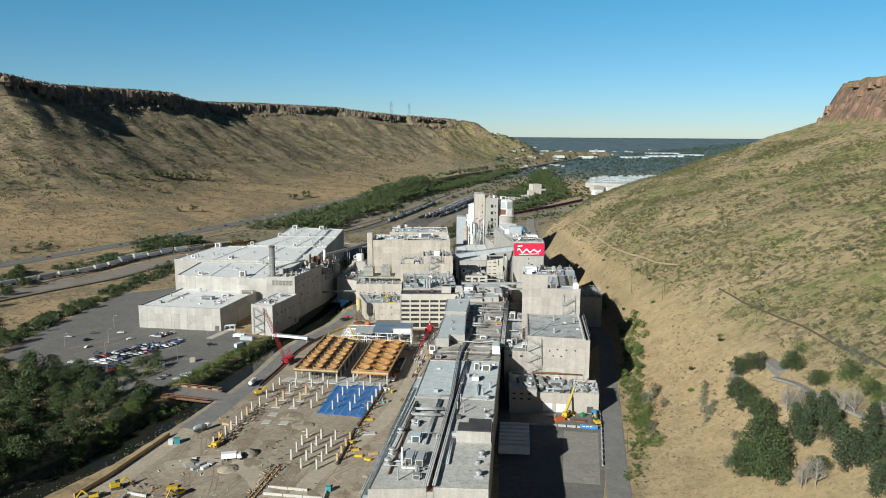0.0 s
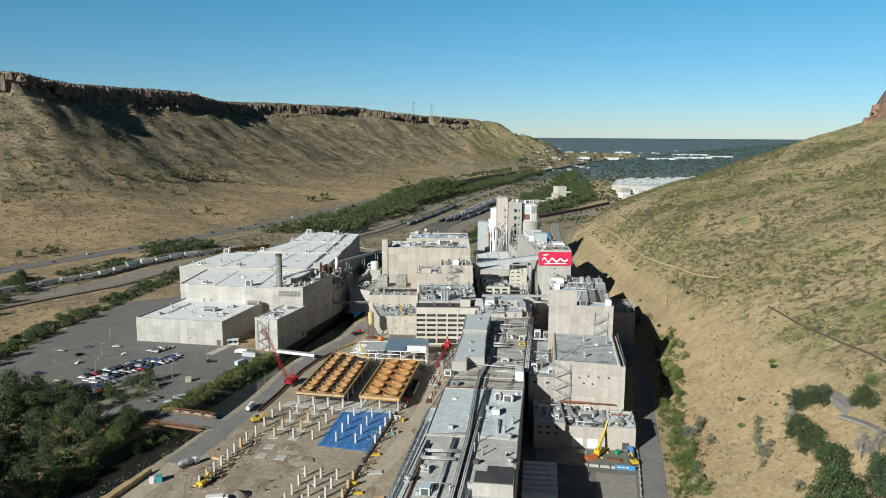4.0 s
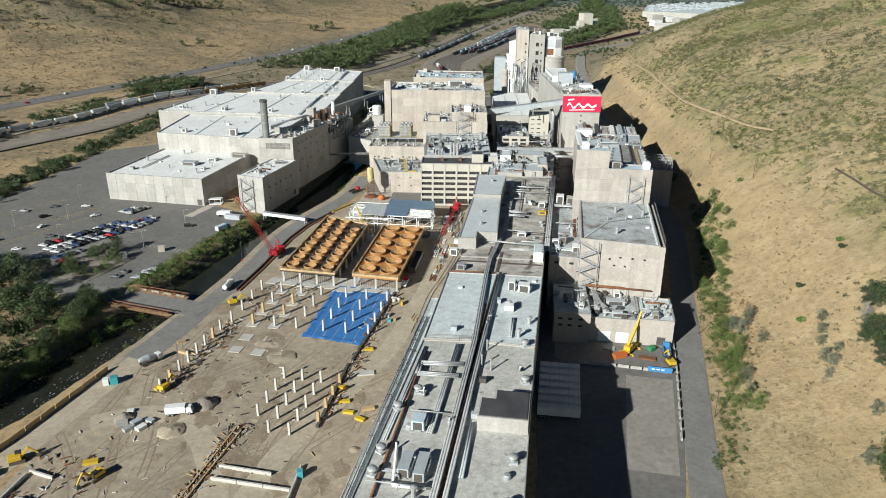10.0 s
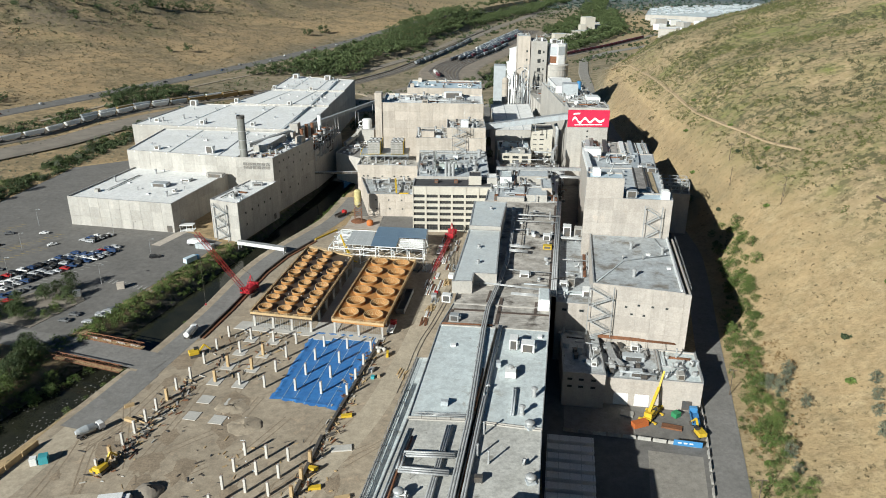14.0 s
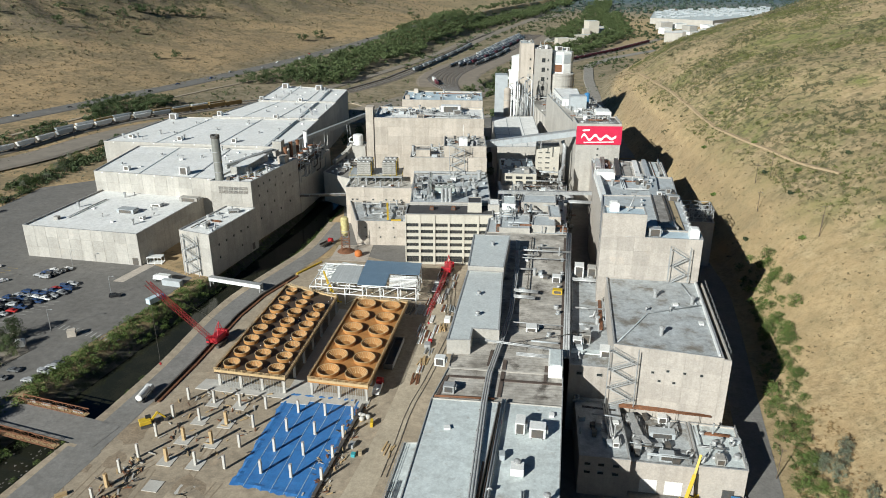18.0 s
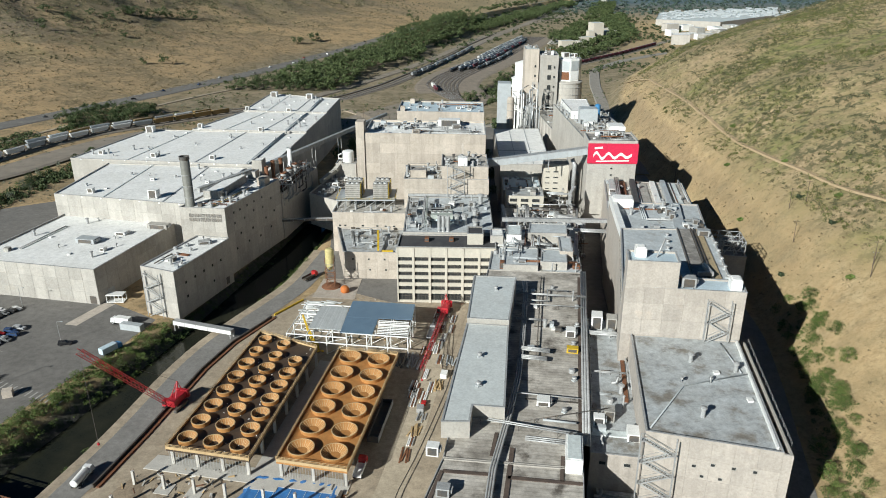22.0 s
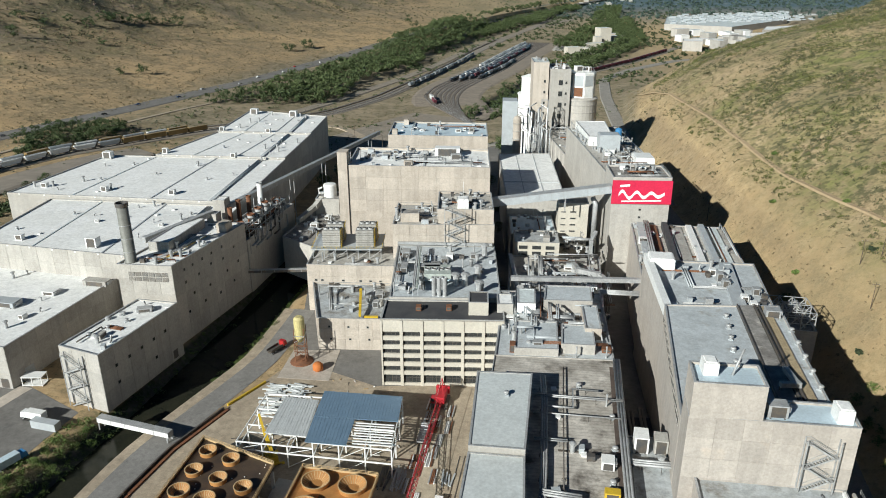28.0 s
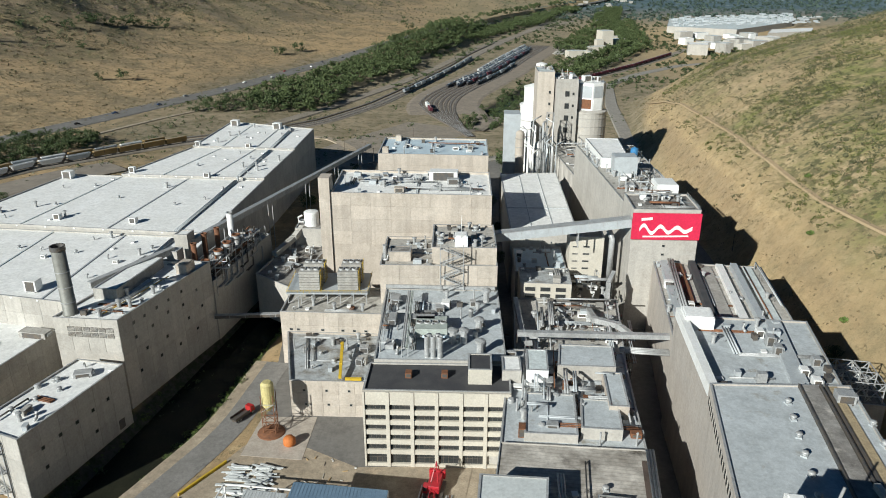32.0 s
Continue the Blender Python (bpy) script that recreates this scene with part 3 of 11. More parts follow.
    waste = mix(rng(nz(1 / 22.0, 6, 0.72), 0.40, 0.60), (0.30, 0.245, 0.165), (0.165, 0.14, 0.085))
    waste = mix(rng(nz(1 / 7.0, 6, 0.72), 0.52, 0.60, 0, 0.9), waste, (0.085, 0.09, 0.04))
    col = mix(mul(floor_, 0.85), col, waste)
    # bare rock where it is steep
    rock = mix(rng(nz(1.0, 5, 0.7, (0.14, 0.14, 0.012)), 0.38, 0.62), (0.13, 0.10, 0.08), (0.035, 0.030, 0.028))
    east = rng(x, 150, 260)
    rock = mix(east, rock, mix(rng(nz(1 / 8.0, 6, 0.7), 0.4, 0.65), (0.25, 0.15, 0.10), (0.12, 0.08, 0.06)))
    col = mix(rng(up, 0.64, 0.50), col, rock)
    cap = mul(mul(rng(z, 149, 154), rng(x, 220, 280)), mul(rng(up, 0.93, 0.80), rng(nz(1 / 12.0, 6, 0.7), 0.36, 0.46)))
    col = mix(cap, col, mix(rng(nz(1.0, 6, 0.7, (0.22, 0.22, 0.06)), 0.40, 0.60), (0.28, 0.165, 0.11), (0.10, 0.07, 0.052)))
    # wooded plains far off, aerial haze mixed into their blue-grey colours
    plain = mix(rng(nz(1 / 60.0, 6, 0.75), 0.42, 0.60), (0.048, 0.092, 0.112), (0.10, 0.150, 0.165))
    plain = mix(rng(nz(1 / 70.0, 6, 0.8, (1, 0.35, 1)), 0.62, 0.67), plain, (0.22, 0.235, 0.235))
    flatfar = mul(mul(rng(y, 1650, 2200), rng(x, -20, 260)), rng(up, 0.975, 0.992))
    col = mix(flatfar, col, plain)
    # river banks: stones and weeds, darkened further to carry the channel's shade
    col = mix(rng(z, -0.8, -2.2), col, mix(rng(nz(1 / 2.5, 5, 0.7), 0.42, 0.6), (0.075, 0.07, 0.058), (0.03, 0.042, 0.016)))
    L.new(col, bsdf.inputs["Base Color"])
    bp = N.new("ShaderNodeBump")
    bp.inputs["Strength"].default_value, bp.inputs["Distance"].default_value = 0.6, 0.6
    L.new(nz(0.8, 6, 0.7), bp.inputs["Height"])
    L.new(bp.outputs["Normal"], bsdf.inputs["Normal"])
    return m


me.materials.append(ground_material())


def height(x, y):
    """Height of the ground sheet, between its grid lines."""
    i = min(max(int(np.searchsorted(gx, x)) - 1, 0), nx - 2)
    j = min(max(int(np.searchsorted(gy, y)) - 1, 0), ny - 2)
    u, v = (x - gx[i]) / (gx[i + 1] - gx[i]), (y - gy[j]) / (gy[j + 1] - gy[j])
    return float((GZ[j, i] * (1 - u) + GZ[j, i + 1] * u) * (1 - v) + (GZ[j + 1, i] * (1 - u) + GZ[j + 1, i + 1] * u) * v)


def strip(name, line, width, z, material, label, category, drape=False, kind="structure", step=12.0, parent=None):
    """A ribbon along a line: flat at height z, or laid z above the land."""
    pts = []
    for (ax, ay), (bx, by) in zip(line, line[1:]):
        n = max(1, int(math.hypot(bx - ax, by - ay) / step))
        pts += [(ax + (bx - ax) * k / n, ay + (by - ay) * k / n) for k in range(n)]
    pts.append(line[-1])
    for _ in range(2):
        pts = [pts[0]] + [tuple((np.array(pts[i - 1]) + 2 * np.array(pts[i]) + np.array(pts[i + 1])) / 4) for i in range(1, len(pts) - 1)] + [pts[-1]]
    bm = bmesh.new()
    rows = []
    for i, p in enumerate(pts):
        a, b = pts[max(i - 1, 0)], pts[min(i + 1, len(pts) - 1)]
        d = math.hypot(b[0] - a[0], b[1] - a[1])
        nxx, nyy = (b[1] - a[1]) / d, -(b[0] - a[0]) / d
        row = []
        h = float(np.mean([height(p[0] + nxx * s * width / 2, p[1] + nyy * s * width / 2) for s in (-1, -0.5, 0, 0.5, 1)])) + 0.25 if drape else 0.0
        for s, dz in ((-0.58, -0.9), (-0.5, 0), (-0.17, 0.04), (0.17, 0.04), (0.5, 0), (0.58, -0.9)):
            row.append(bm.verts.new((p[0] + nxx * s * width, p[1] + nyy * s * width, h + z + dz * (1 if drape else 0.02))))
        rows.append(row)
    for a, b in zip(rows, rows[1:]):
        for k in range(5):
            bm.faces.new((a[k], a[k + 1], b[k + 1], b[k]))
    ob = part(name, bm, material, parent)
    return tagged(ob, label, category, kind=kind) if parent is None else ob


def slab(name, pts, z, material, label, category, thick=0.3, kind="structure"):
    bm = bmesh.new()
    prism(bm, pts, z - thick, z)
    return tagged(part(name, bm, material), label, category, kind=kind)


# ---- kit of repeated things ----
def turned(x, y, z=0.0, rz=0.0):
    return Matrix.Translation((x, y, z)) @ Matrix.Rotation(radians(rz), 4, "Z")


def hide_master(ob):
    """A master that is itself one of the placed things: moved by the first placing."""
    ob["placed"] = 0
    return ob


def place(master, m, label="", group=""):
    """Puts the master itself the first time, a copy after that."""
    if master.get("placed", 1) == 0:
        del master["placed"]
        master.matrix_basis = m
        ob = master
    else:
        ob = copy_thing(master, m)
    return tagged(ob, label, group=group)


def make_fan(s=1.0):
    t = thing("roof_fan", "squat galvanised roof fan on a square curb", "roof fan", group="roof fans")
    bm = bmesh.new()
    box(bm, -0.7 * s, 0.7 * s, -0.7 * s, 0.7 * s, 0, 0.35 * s)
    part("curb", bm, PAINT_GREY, t)
    bm = bmesh.new()
    lathe(bm, (0, 0, 0), [(0.5 * s, 0.35 * s), (0.5 * s, 0.9 * s), (0.62 * s, 0.95 * s)], 14)
    part("neck", bm, STEEL, t)
    bm = bmesh.new()
    lathe(bm, (0, 0, 0), [(0.8 * s, 0.95 * s), (0.85 * s, 1.15 * s), (0.6 * s, 1.4 * s), (0.15 * s, 1.5 * s)], 14)
    part("hood", bm, STEEL, t, smooth=True)
    return hide_master(t)


FAN, FAN_BIG = make_fan(0.9), make_fan(1.5)


def fans(points, z, big=False):
    for k, (x, y) in enumerate(points):
        place(FAN_BIG if big else FAN, turned(x, y, z, 17 * k))


def air_handler(x, y, z, w, d, h, rot=-10, material=None, hood=True, label="boxy grey rooftop air handler with louvred end"):
    t = thing("air_handler", label, "air handler", (x, y, z))
    m = turned(x, y, z, rot)
    bm = bmesh.new()
    for sx in (-0.35, 0.35):
        box(bm, sx * w - 0.12, sx * w + 0.12, -d / 2, d / 2, 0, 0.25, m)
    if w * d > 9:
        part("skid", bm, STEEL_DARK, t)
    else:
        bm.free()
    bm = bmesh.new()
    box(bm, -w / 2, w / 2, -d / 2, d / 2, 0.25 if w * d > 9 else 0.0, h, m)
    bmesh.ops.bevel(bm, geom=bm.edges[:], offset=0.06, segments=1, affect="EDGES")
    part("casing", bm, material or PAINT_GREY, t)
    bm = bmesh.new()
    box(bm, -w * 0.36, w * 0.36, -d / 2 - 0.05, -d / 2 - 0.005, 0.4, h - 0.25, m)
    part("louvre", bm, STEEL_DARK, t)
    if hood:
        bm = bmesh.new()
        box(bm, w / 2, w / 2 + 0.5, -d * 0.3, d * 0.3, h * 0.45, h * 0.85, m)
        part("intake_hood", bm, STEEL, t)
    return t


def pipe_run(pts, r=0.22, count=1, gap=0.7, material=None, support=7.0, floor=None, label="insulated silver pipe run on low steel supports"):
    """Parallel pipes through points, on goal-post supports down to the floor."""
    c = pts[len(pts) // 2]
    t = thing("pipe_run", label, "pipe", (c[0], c[1], floor if floor is not None else c[2]))
    V = [Vector(p) for p in pts]
    side = (V[-1] - V[0]).cross(Vector((0, 0, 1)))
    side = side.normalized() if side.length > 1e-3 else Vector((1, 0, 0))
    for k in range(count):
        bm = bmesh.new()
        tube(bm, [p + side * gap * (k - (count - 1) / 2) for p in V], r, 8)
        part("pipe", bm, material or STEEL, t, smooth=True)
    if floor is not None:
        for a, b in zip(V, V[1:]):
            n = int((b - a).length / support + 0.4)
            for i in range(n):
                p = a.lerp(b, (i + 0.5) / n)
                if p.z - floor < 0.25:
                    continue
                bm = bmesh.new()
                w = gap * count / 2 + 0.1
                d = (b - a).cross(Vector((0, 0, 1))).normalized() * w
                beam(bm, p - d - Vector((0, 0, r)), p + d - Vector((0, 0, r)), 0.12)
                for e in (p - d, p + d):
                    beam(bm, (e.x, e.y, floor), (e.x, e.y, p.z - r), 0.1)
                part("support", bm, STEEL_DARK, t)
    return t


def duct(pts, w, h=None, material=None, floor=None, label="large galvanised rectangular air duct on the roof"):
    c = pts[len(pts) // 2]
    t = thing("air_duct", label, "duct", (c[0], c[1], floor if floor is not None else c[2]))
    for a, b in zip(pts, pts[1:]):
        bm = bmesh.new()
        beam(bm, a, b, w, h or w)
        part("duct_section", bm, material or STEEL, t)
    for p in pts[1:-1]:
        bm = bmesh.new()
        s = w * 0.54
        box(bm, p[0] - s, p[0] + s, p[1] - s, p[1] + s, p[2] - (h or w) * 0.54, p[2] + (h or w) * 0.54)
        part("elbow", bm, material or STEEL, t)
    if floor is not None:
        for p in pts:
            if p[2] - (h or w) / 2 - floor > 0.3:
                bm = bmesh.new()
                beam(bm, (p[0], p[1], floor), (p[0], p[1], p[2] - (h or w) / 2), 0.2)
                part("support", bm, STEEL_DARK, t)
    return t


def zigzag_stair(a, b, z0, z1, flights, wide=1.3, material=None, label="zigzag galvanised steel stair on the outside wall", off=0.3):
    """A scissor stair on the wall that runs from a to b."""
    material = material or STEEL
    m = wall_frame(a, b, 0)
    L = math.dist(a, b)
    t = thing("steel_stair", label, "stair", (a[0], a[1], z0))
    dz = (z1 - z0) / flights
    P = lambda x, y, z: m @ Vector((x, y, z))
    for x in (0.0, L):
        for y in (off, off + wide):
            bm = bmesh.new()
            beam(bm, P(x, y, z0), P(x, y, z1 + 1.0), 0.22)
            part("post", bm, material, t)
    for k in range(flights):
        xa, xb = (0.9, L - 0.9) if k % 2 == 0 else (L - 0.9, 0.9)
        za, zb = z0 + k * dz, z0 + (k + 1) * dz
        bm = bmesh.new()
        for y in (off + 0.1, off + wide - 0.1):
            beam(bm, P(xa, y, za), P(xb, y, zb), 0.12, 0.34)
            beam(bm, P(xa, y, za + 1.1), P(xb, y, zb + 1.1), 0.09)
        n = 9
        for i in range(n):
            f = (i + 0.5) / n
            beam(bm, P(xa + (xb - xa) * f, off + 0.1, za + dz * f), P(xa + (xb - xa) * f, off + wide - 0.1, za + dz * f), 0.3, 0.06)
        part("flight", bm, material, t)
        bm = bmesh.new()
        e = 0.9 if xb > xa else -0.9
        box(bm, min(xb, xb + e), max(xb, xb + e), off, off + wide, zb - 0.14, zb, m)
        landing = part("landing", bm, material, t)
        for y in (off, off + wide):
            bm = bmesh.new()
            beam(bm, P(xb, y, zb + 1.1), P(xb + e, y, zb + 1.1), 0.08)
            part("handrail", bm, material, landing)
    return t


def railing(pts, z, h=1.1, gap=2.0, material=None, label="galvanised pipe railing along the roof edge"):
    c = pts[0]
    t = thing("roof_railing", label, "railing", (c[0], c[1], z))
    for a, b in zip(pts, pts[1:]):
        bm = bmesh.new()
        for k in (h, h * 0.55):
            beam(bm, (*a, z + k), (*b, z + k), 0.06)
        part("rail", bm, material or STEEL, t)
        n = max(1, int(math.dist(a, b) / gap))
        for i in range(n + 1):
            f = i / n
            bm = bmesh.new()
            x, y = a[0] + (b[0] - a[0]) * f, a[1] + (b[1] - a[1]) * f
            beam(bm, (x, y, z), (x, y, z + h), 0.06)
            part("post", bm, material or STEEL, t)
    return t


def window_on(parent, a, b, x, z, w, h, deep=0.16, frame_material=None):
    """A framed dark window let into a wall."""
    m = wall_frame(a, b, 0)
    off = -parent.matrix_basis.translation
    bm = bmesh.new()
    f = 0.1
    for q in ((x - f, x, z - f, z + h + f), (x + w, x + w + f, z - f, z + h + f), (x, x + w, z - f, z), (x, x + w, z + h, z + h + f)):
        box(bm, q[0], q[1], -0.02, deep, q[2], q[3], m)
    win = part("window", bm, frame_material or CONCRETE_GREY, parent)
    bm = bmesh.new()
    box(bm, x, x + w, -0.02, 0.09, z, z + h, m)
    part("pane", bm, GLASS_DARK, win)
    return win


def door_on(parent, a, b, x, z, w, h, material, name="door"):
    m = wall_frame(a, b, 0)
    bm = bmesh.new()
    box(bm, x, x + w, -0.02, 0.1, z, z + h, m)
    for k in range(1, int(h / 0.6)):
        box(bm, x + 0.05, x + w - 0.05, 0.1, 0.13, z + k * 0.6 - 0.03, z + k * 0.6 + 0.03, m)
    return part(name, bm, material, parent)


def light_mast(x, y, z=0.0, h=9.0, label="slim grey light pole with a single lamp arm"):
    t = thing("light_pole", label, "street lamp", (x, y, z), group="light poles")
    bm = bmesh.new()
    tube(bm, [(x, y, z), (x, y, z + h)], [0.13, 0.08], 6)
    part("pole", bm, STEEL, t)
    bm = bmesh.new()
    beam(bm, (x, y, z + h), (x + 1.6, y, z + h + 0.2), 0.08)
    part("arm", bm, STEEL, t)
    bm = bmesh.new()
    box(bm, x + 1.4, x + 2.2, y - 0.2, y + 0.2, z + h + 0.08, z + h + 0.26)
    part("lamp_head", bm, PAINT_GREY, t)
    return t


# ---- small roof fittings ----
def fitting(name, label, build, material, smooth=False):
    bm = bmesh.new()
    build(bm)
    ob = part(name, bm, material, smooth=smooth)
    tagged(ob, label, "roof vent", "roof fittings")
    return hide_master(ob)


def hatch_shape(bm):
    box(bm, -0.7, 0.7, -0.6, 0.6, 0, 0.45)
    box(bm, -0.8, 0.8, -0.7, 0.7, 0.45, 0.58)


def box_shape(bm):
    box(bm, -0.9, 0.9, -0.6, 0.6, 0.2, 1.5)
    box(bm, -1.0, 1.0, -0.7, 0.7, 1.5, 1.6)
    box(bm, -0.8, -0.6, -0.6, 0.6, 0, 0.2)
    box(bm, 0.6, 0.8, -0.6, 0.6, 0, 0.2)


FITTINGS = [
    fitting("vent_pipe", "short capped steel vent pipe", lambda bm: lathe(bm, (0, 0, 0), [(0.3, 0), (0.28, 1.3), (0.45, 1.35), (0.45, 1.6), (0.1, 1.75)], 9), STEEL),
    fitting("vent_pipe", "bent gooseneck vent pipe", lambda bm: tube(bm, [(0, 0, 0), (0, 0, 1.1), (0.25, 0, 1.45), (0.7, 0, 1.45), (0.9, 0, 1.1)], 0.26, 8), STEEL, True),
    fitting("roof_hatch", "low square roof hatch with a lid", hatch_shape, PAINT_WHITE),
    fitting("exhaust_box", "small grey exhaust box on legs", box_shape, PAINT_GREY),
    fitting("exhaust_box", "small dark exhaust box on legs", box_shape, STEEL_DARK),
    fitting("vent_pipe", "tall slim steel flue", lambda bm: lathe(bm, (0, 0, 0), [(0.26, 0), (0.22, 3.4), (0.34, 3.45), (0.3, 3.8)], 8), STEEL),
    fitting("roof_drum", "squat round steel drum on the roof", lambda bm: lathe(bm, (0, 0, 0), [(0.9, 0), (0.9, 0.9), (0.7, 1.15), (0.1, 1.2)], 14), STEEL),
    fitting("pipe_elbow", "thick silver pipe elbow rising from the roof", lambda bm: tube(bm, [(-1.6, 0, 0.6), (-0.4, 0, 0.6), (0, 0, 1.0), (0, 0, 2.4)], 0.4, 9), STEEL, True),
]


def on_quad(q, u, v):
    a, b = Vector(q[0][:2]).lerp(Vector(q[1][:2]), u), Vector(q[3][:2]).lerp(Vector(q[2][:2]), u)
    return a.lerp(b, v)


def clutter(q, z, pipes=6, bits=12, units=3, seed=1, high=2.4, kinds=None, label="silver and grey process pipes crossing the roof"):
    """Pipes on frames, vents and machine boxes over a roof with corners q."""
    r = random.Random(seed)
    for k in range(pipes):
        zz = z + r.uniform(0.5, high)
        n = r.choice((1, 1, 2, 2, 3))
        if r.random() < 0.55:
            v, u0 = r.uniform(0.06, 0.94), r.uniform(0.03, 0.5)
            u1 = min(0.97, u0 + r.uniform(0.25, 0.8))
            pts = [on_quad(q, u0, v), on_quad(q, u1, v)]
        else:
            u, v0 = r.uniform(0.06, 0.94), r.uniform(0.03, 0.5)
            v1 = min(0.97, v0 + r.uniform(0.25, 0.8))
            pts = [on_quad(q, u, v0), on_quad(q, u, v1)]
        low = k % 2 == 1 and high < 6
        rad = r.uniform(0.1, 0.3)
        zz = z + rad if low else zz
        line = [(p.x, p.y, zz) for p in pts]
        if k % 3 == 0 and not low:
            line.append((pts[1].x, pts[1].y, z + 0.1))
        pipe_run(line, rad, n, r.uniform(0.5, 0.8), r.choice((STEEL, STEEL, PAINT_GREY, RUST, STEEL_DARK)), 22, None if low else z, label)
    for k in range(bits):
        p = on_quad(q, r.uniform(0.04, 0.96), r.uniform(0.04, 0.96))
        place(r.choice(kinds or FITTINGS), turned(p.x, p.y, z, r.choice((0, 90, 180, 270)) + r.uniform(-8, 8)))
    for k in range(units):
        p = on_quad(q, r.uniform(0.1, 0.9), r.uniform(0.1, 0.9))
        air_handler(p.x, p.y, z, r.uniform(1.6, 4.0), r.uniform(1.6, 3.4), r.uniform(1.2, 2.8), r.choice((-8, 82)), r.choice((STEEL, PAINT_GREY, PAINT_WHITE, CONCRETE_GREY)), k % 2 == 0, "boxy rooftop machine housing among pipes")


# ---- vehicles ----
def paint(name, c):
    return mat(name + " car paint", c, tuple(v * 0.9 for v in c), 3, 0.5, 0.25, 0.0, 0.0)


CAR_PAINTS = [("white", paint("white", (0.75, 0.75, 0.74))), ("silver", paint("silver", (0.42, 0.43, 0.44))), ("dark blue", paint("dark blue", (0.03, 0.06, 0.14))), ("black", paint("black", (0.02, 0.02, 0.022))), ("grey", paint("grey", (0.14, 0.145, 0.15))), ("red", paint("red", (0.42, 0.03, 0.03)))]


def wheel_parts(t, xs, ys, r, w=0.24, rims=True):
    for x in xs:
        for y in ys:
            bm = bmesh.new()
            tube(bm, [(x, y - w / 2, r), (x, y + w / 2, r)], r, 12)
            wh = part("wheel", bm, RUBBER, t)
            if not rims:
                continue
            bm = bmesh.new()
            s = 1 if y > 0 else -1
            tube(bm, [(x, y + s * (w / 2 - 0.02), r), (x, y + s * (w / 2 + 0.02), r)], r * 0.6, 8)
            part("rim", bm, STEEL, wh)


def make_car(colour, material, kind):
    t = thing("car", f"parked {colour} {kind} on the asphalt", "car", group="parked cars")
    prof = {"sedan": [(-2.3, 0.35), (-2.3, 0.85), (-1.45, 0.98), (-0.85, 1.42), (0.45, 1.45), (1.1, 1.0), (2.15, 0.85), (2.3, 0.6), (2.3, 0.35)],
            "suv": [(-2.35, 0.4), (-2.38, 1.05), (-2.15, 1.72), (0.3, 1.76), (1.05, 1.15), (2.25, 1.0), (2.4, 0.7), (2.4, 0.4)],
            "pickup": [(-2.8, 0.5), (-2.8, 1.15), (-0.7, 1.15), (-0.5, 1.85), (0.9, 1.88), (1.55, 1.2), (2.75, 1.08), (2.85, 0.8), (2.85, 0.5)]}[kind]
    hw = 0.92
    bm = bmesh.new()
    sides = []
    for s in (-1, 1):
        sides.append([bm.verts.new((x, s * hw * (0.84 if z > 1.25 else 1.0), z)) for x, z in prof])
    n = len(prof)
    for i in range(n):
        j = (i + 1) % n
        bm.faces.new((sides[0][i], sides[0][j], sides[1][j], sides[1][i]))
    bm.faces.new(sides[0][::-1])
    bm.faces.new(sides[1])
    bmesh.ops.recalc_face_normals(bm, faces=bm.faces)
    bmesh.ops.bevel(bm, geom=[e for e in bm.edges if abs(e.verts[0].co.y - e.verts[1].co.y) < 0.4], offset=0.07, segments=1, affect="EDGES")
    part("body", bm, material, t)
    x0, x1, zt = {"sedan": (-1.25, 0.95, 1.40), "suv": (-2.1, 0.85, 1.68), "pickup": (-0.55, 1.4, 1.80)}[kind]
    zb = zt - 0.42
    for s in (-1, 1):
        bm = bmesh.new()
        box(bm, x0 + 0.3, x1 - 0.35, s * hw * 0.93 - 0.04, s * hw * 0.93 + 0.02, zb, zt - 0.06)
        part("side_window", bm, GLASS_DARK, t)
    bm = bmesh.new()
    beam(bm, (x1 + 0.08, 0, zb - 0.04), (x1 - 0.5, 0, zt - 0.02), 1.45, 0.06, (0, 0, 1))
    part("windscreen", bm, GLASS_DARK, t)
    bm = bmesh.new()
    beam(bm, (x0 - 0.06, 0, zb), (x0 + 0.28, 0, zt - 0.02), 1.4, 0.06)
    part("rear_window", bm, GLASS_DARK, t)
    if kind == "pickup":
        bm = bmesh.new()
        box(bm, -2.65, -0.8, -0.75, 0.75, 1.16, 1.19)
        part("load_bed", bm, RUBBER, t)
    wheel_parts(t, (prof[0][0] + 0.85, prof[-1][0] - 0.9), (-hw + 0.08, hw - 0.08), 0.34 if kind == "sedan" else 0.4, rims=False)
    return hide_master(t)


CARS = [make_car(c, m, k) for (c, m), k in zip(CAR_PAINTS + CAR_PAINTS[:4] + CAR_PAINTS[:1], ("sedan", "sedan", "suv", "suv", "sedan", "sedan", "pickup", "suv", "pickup", "sedan", "suv"))]


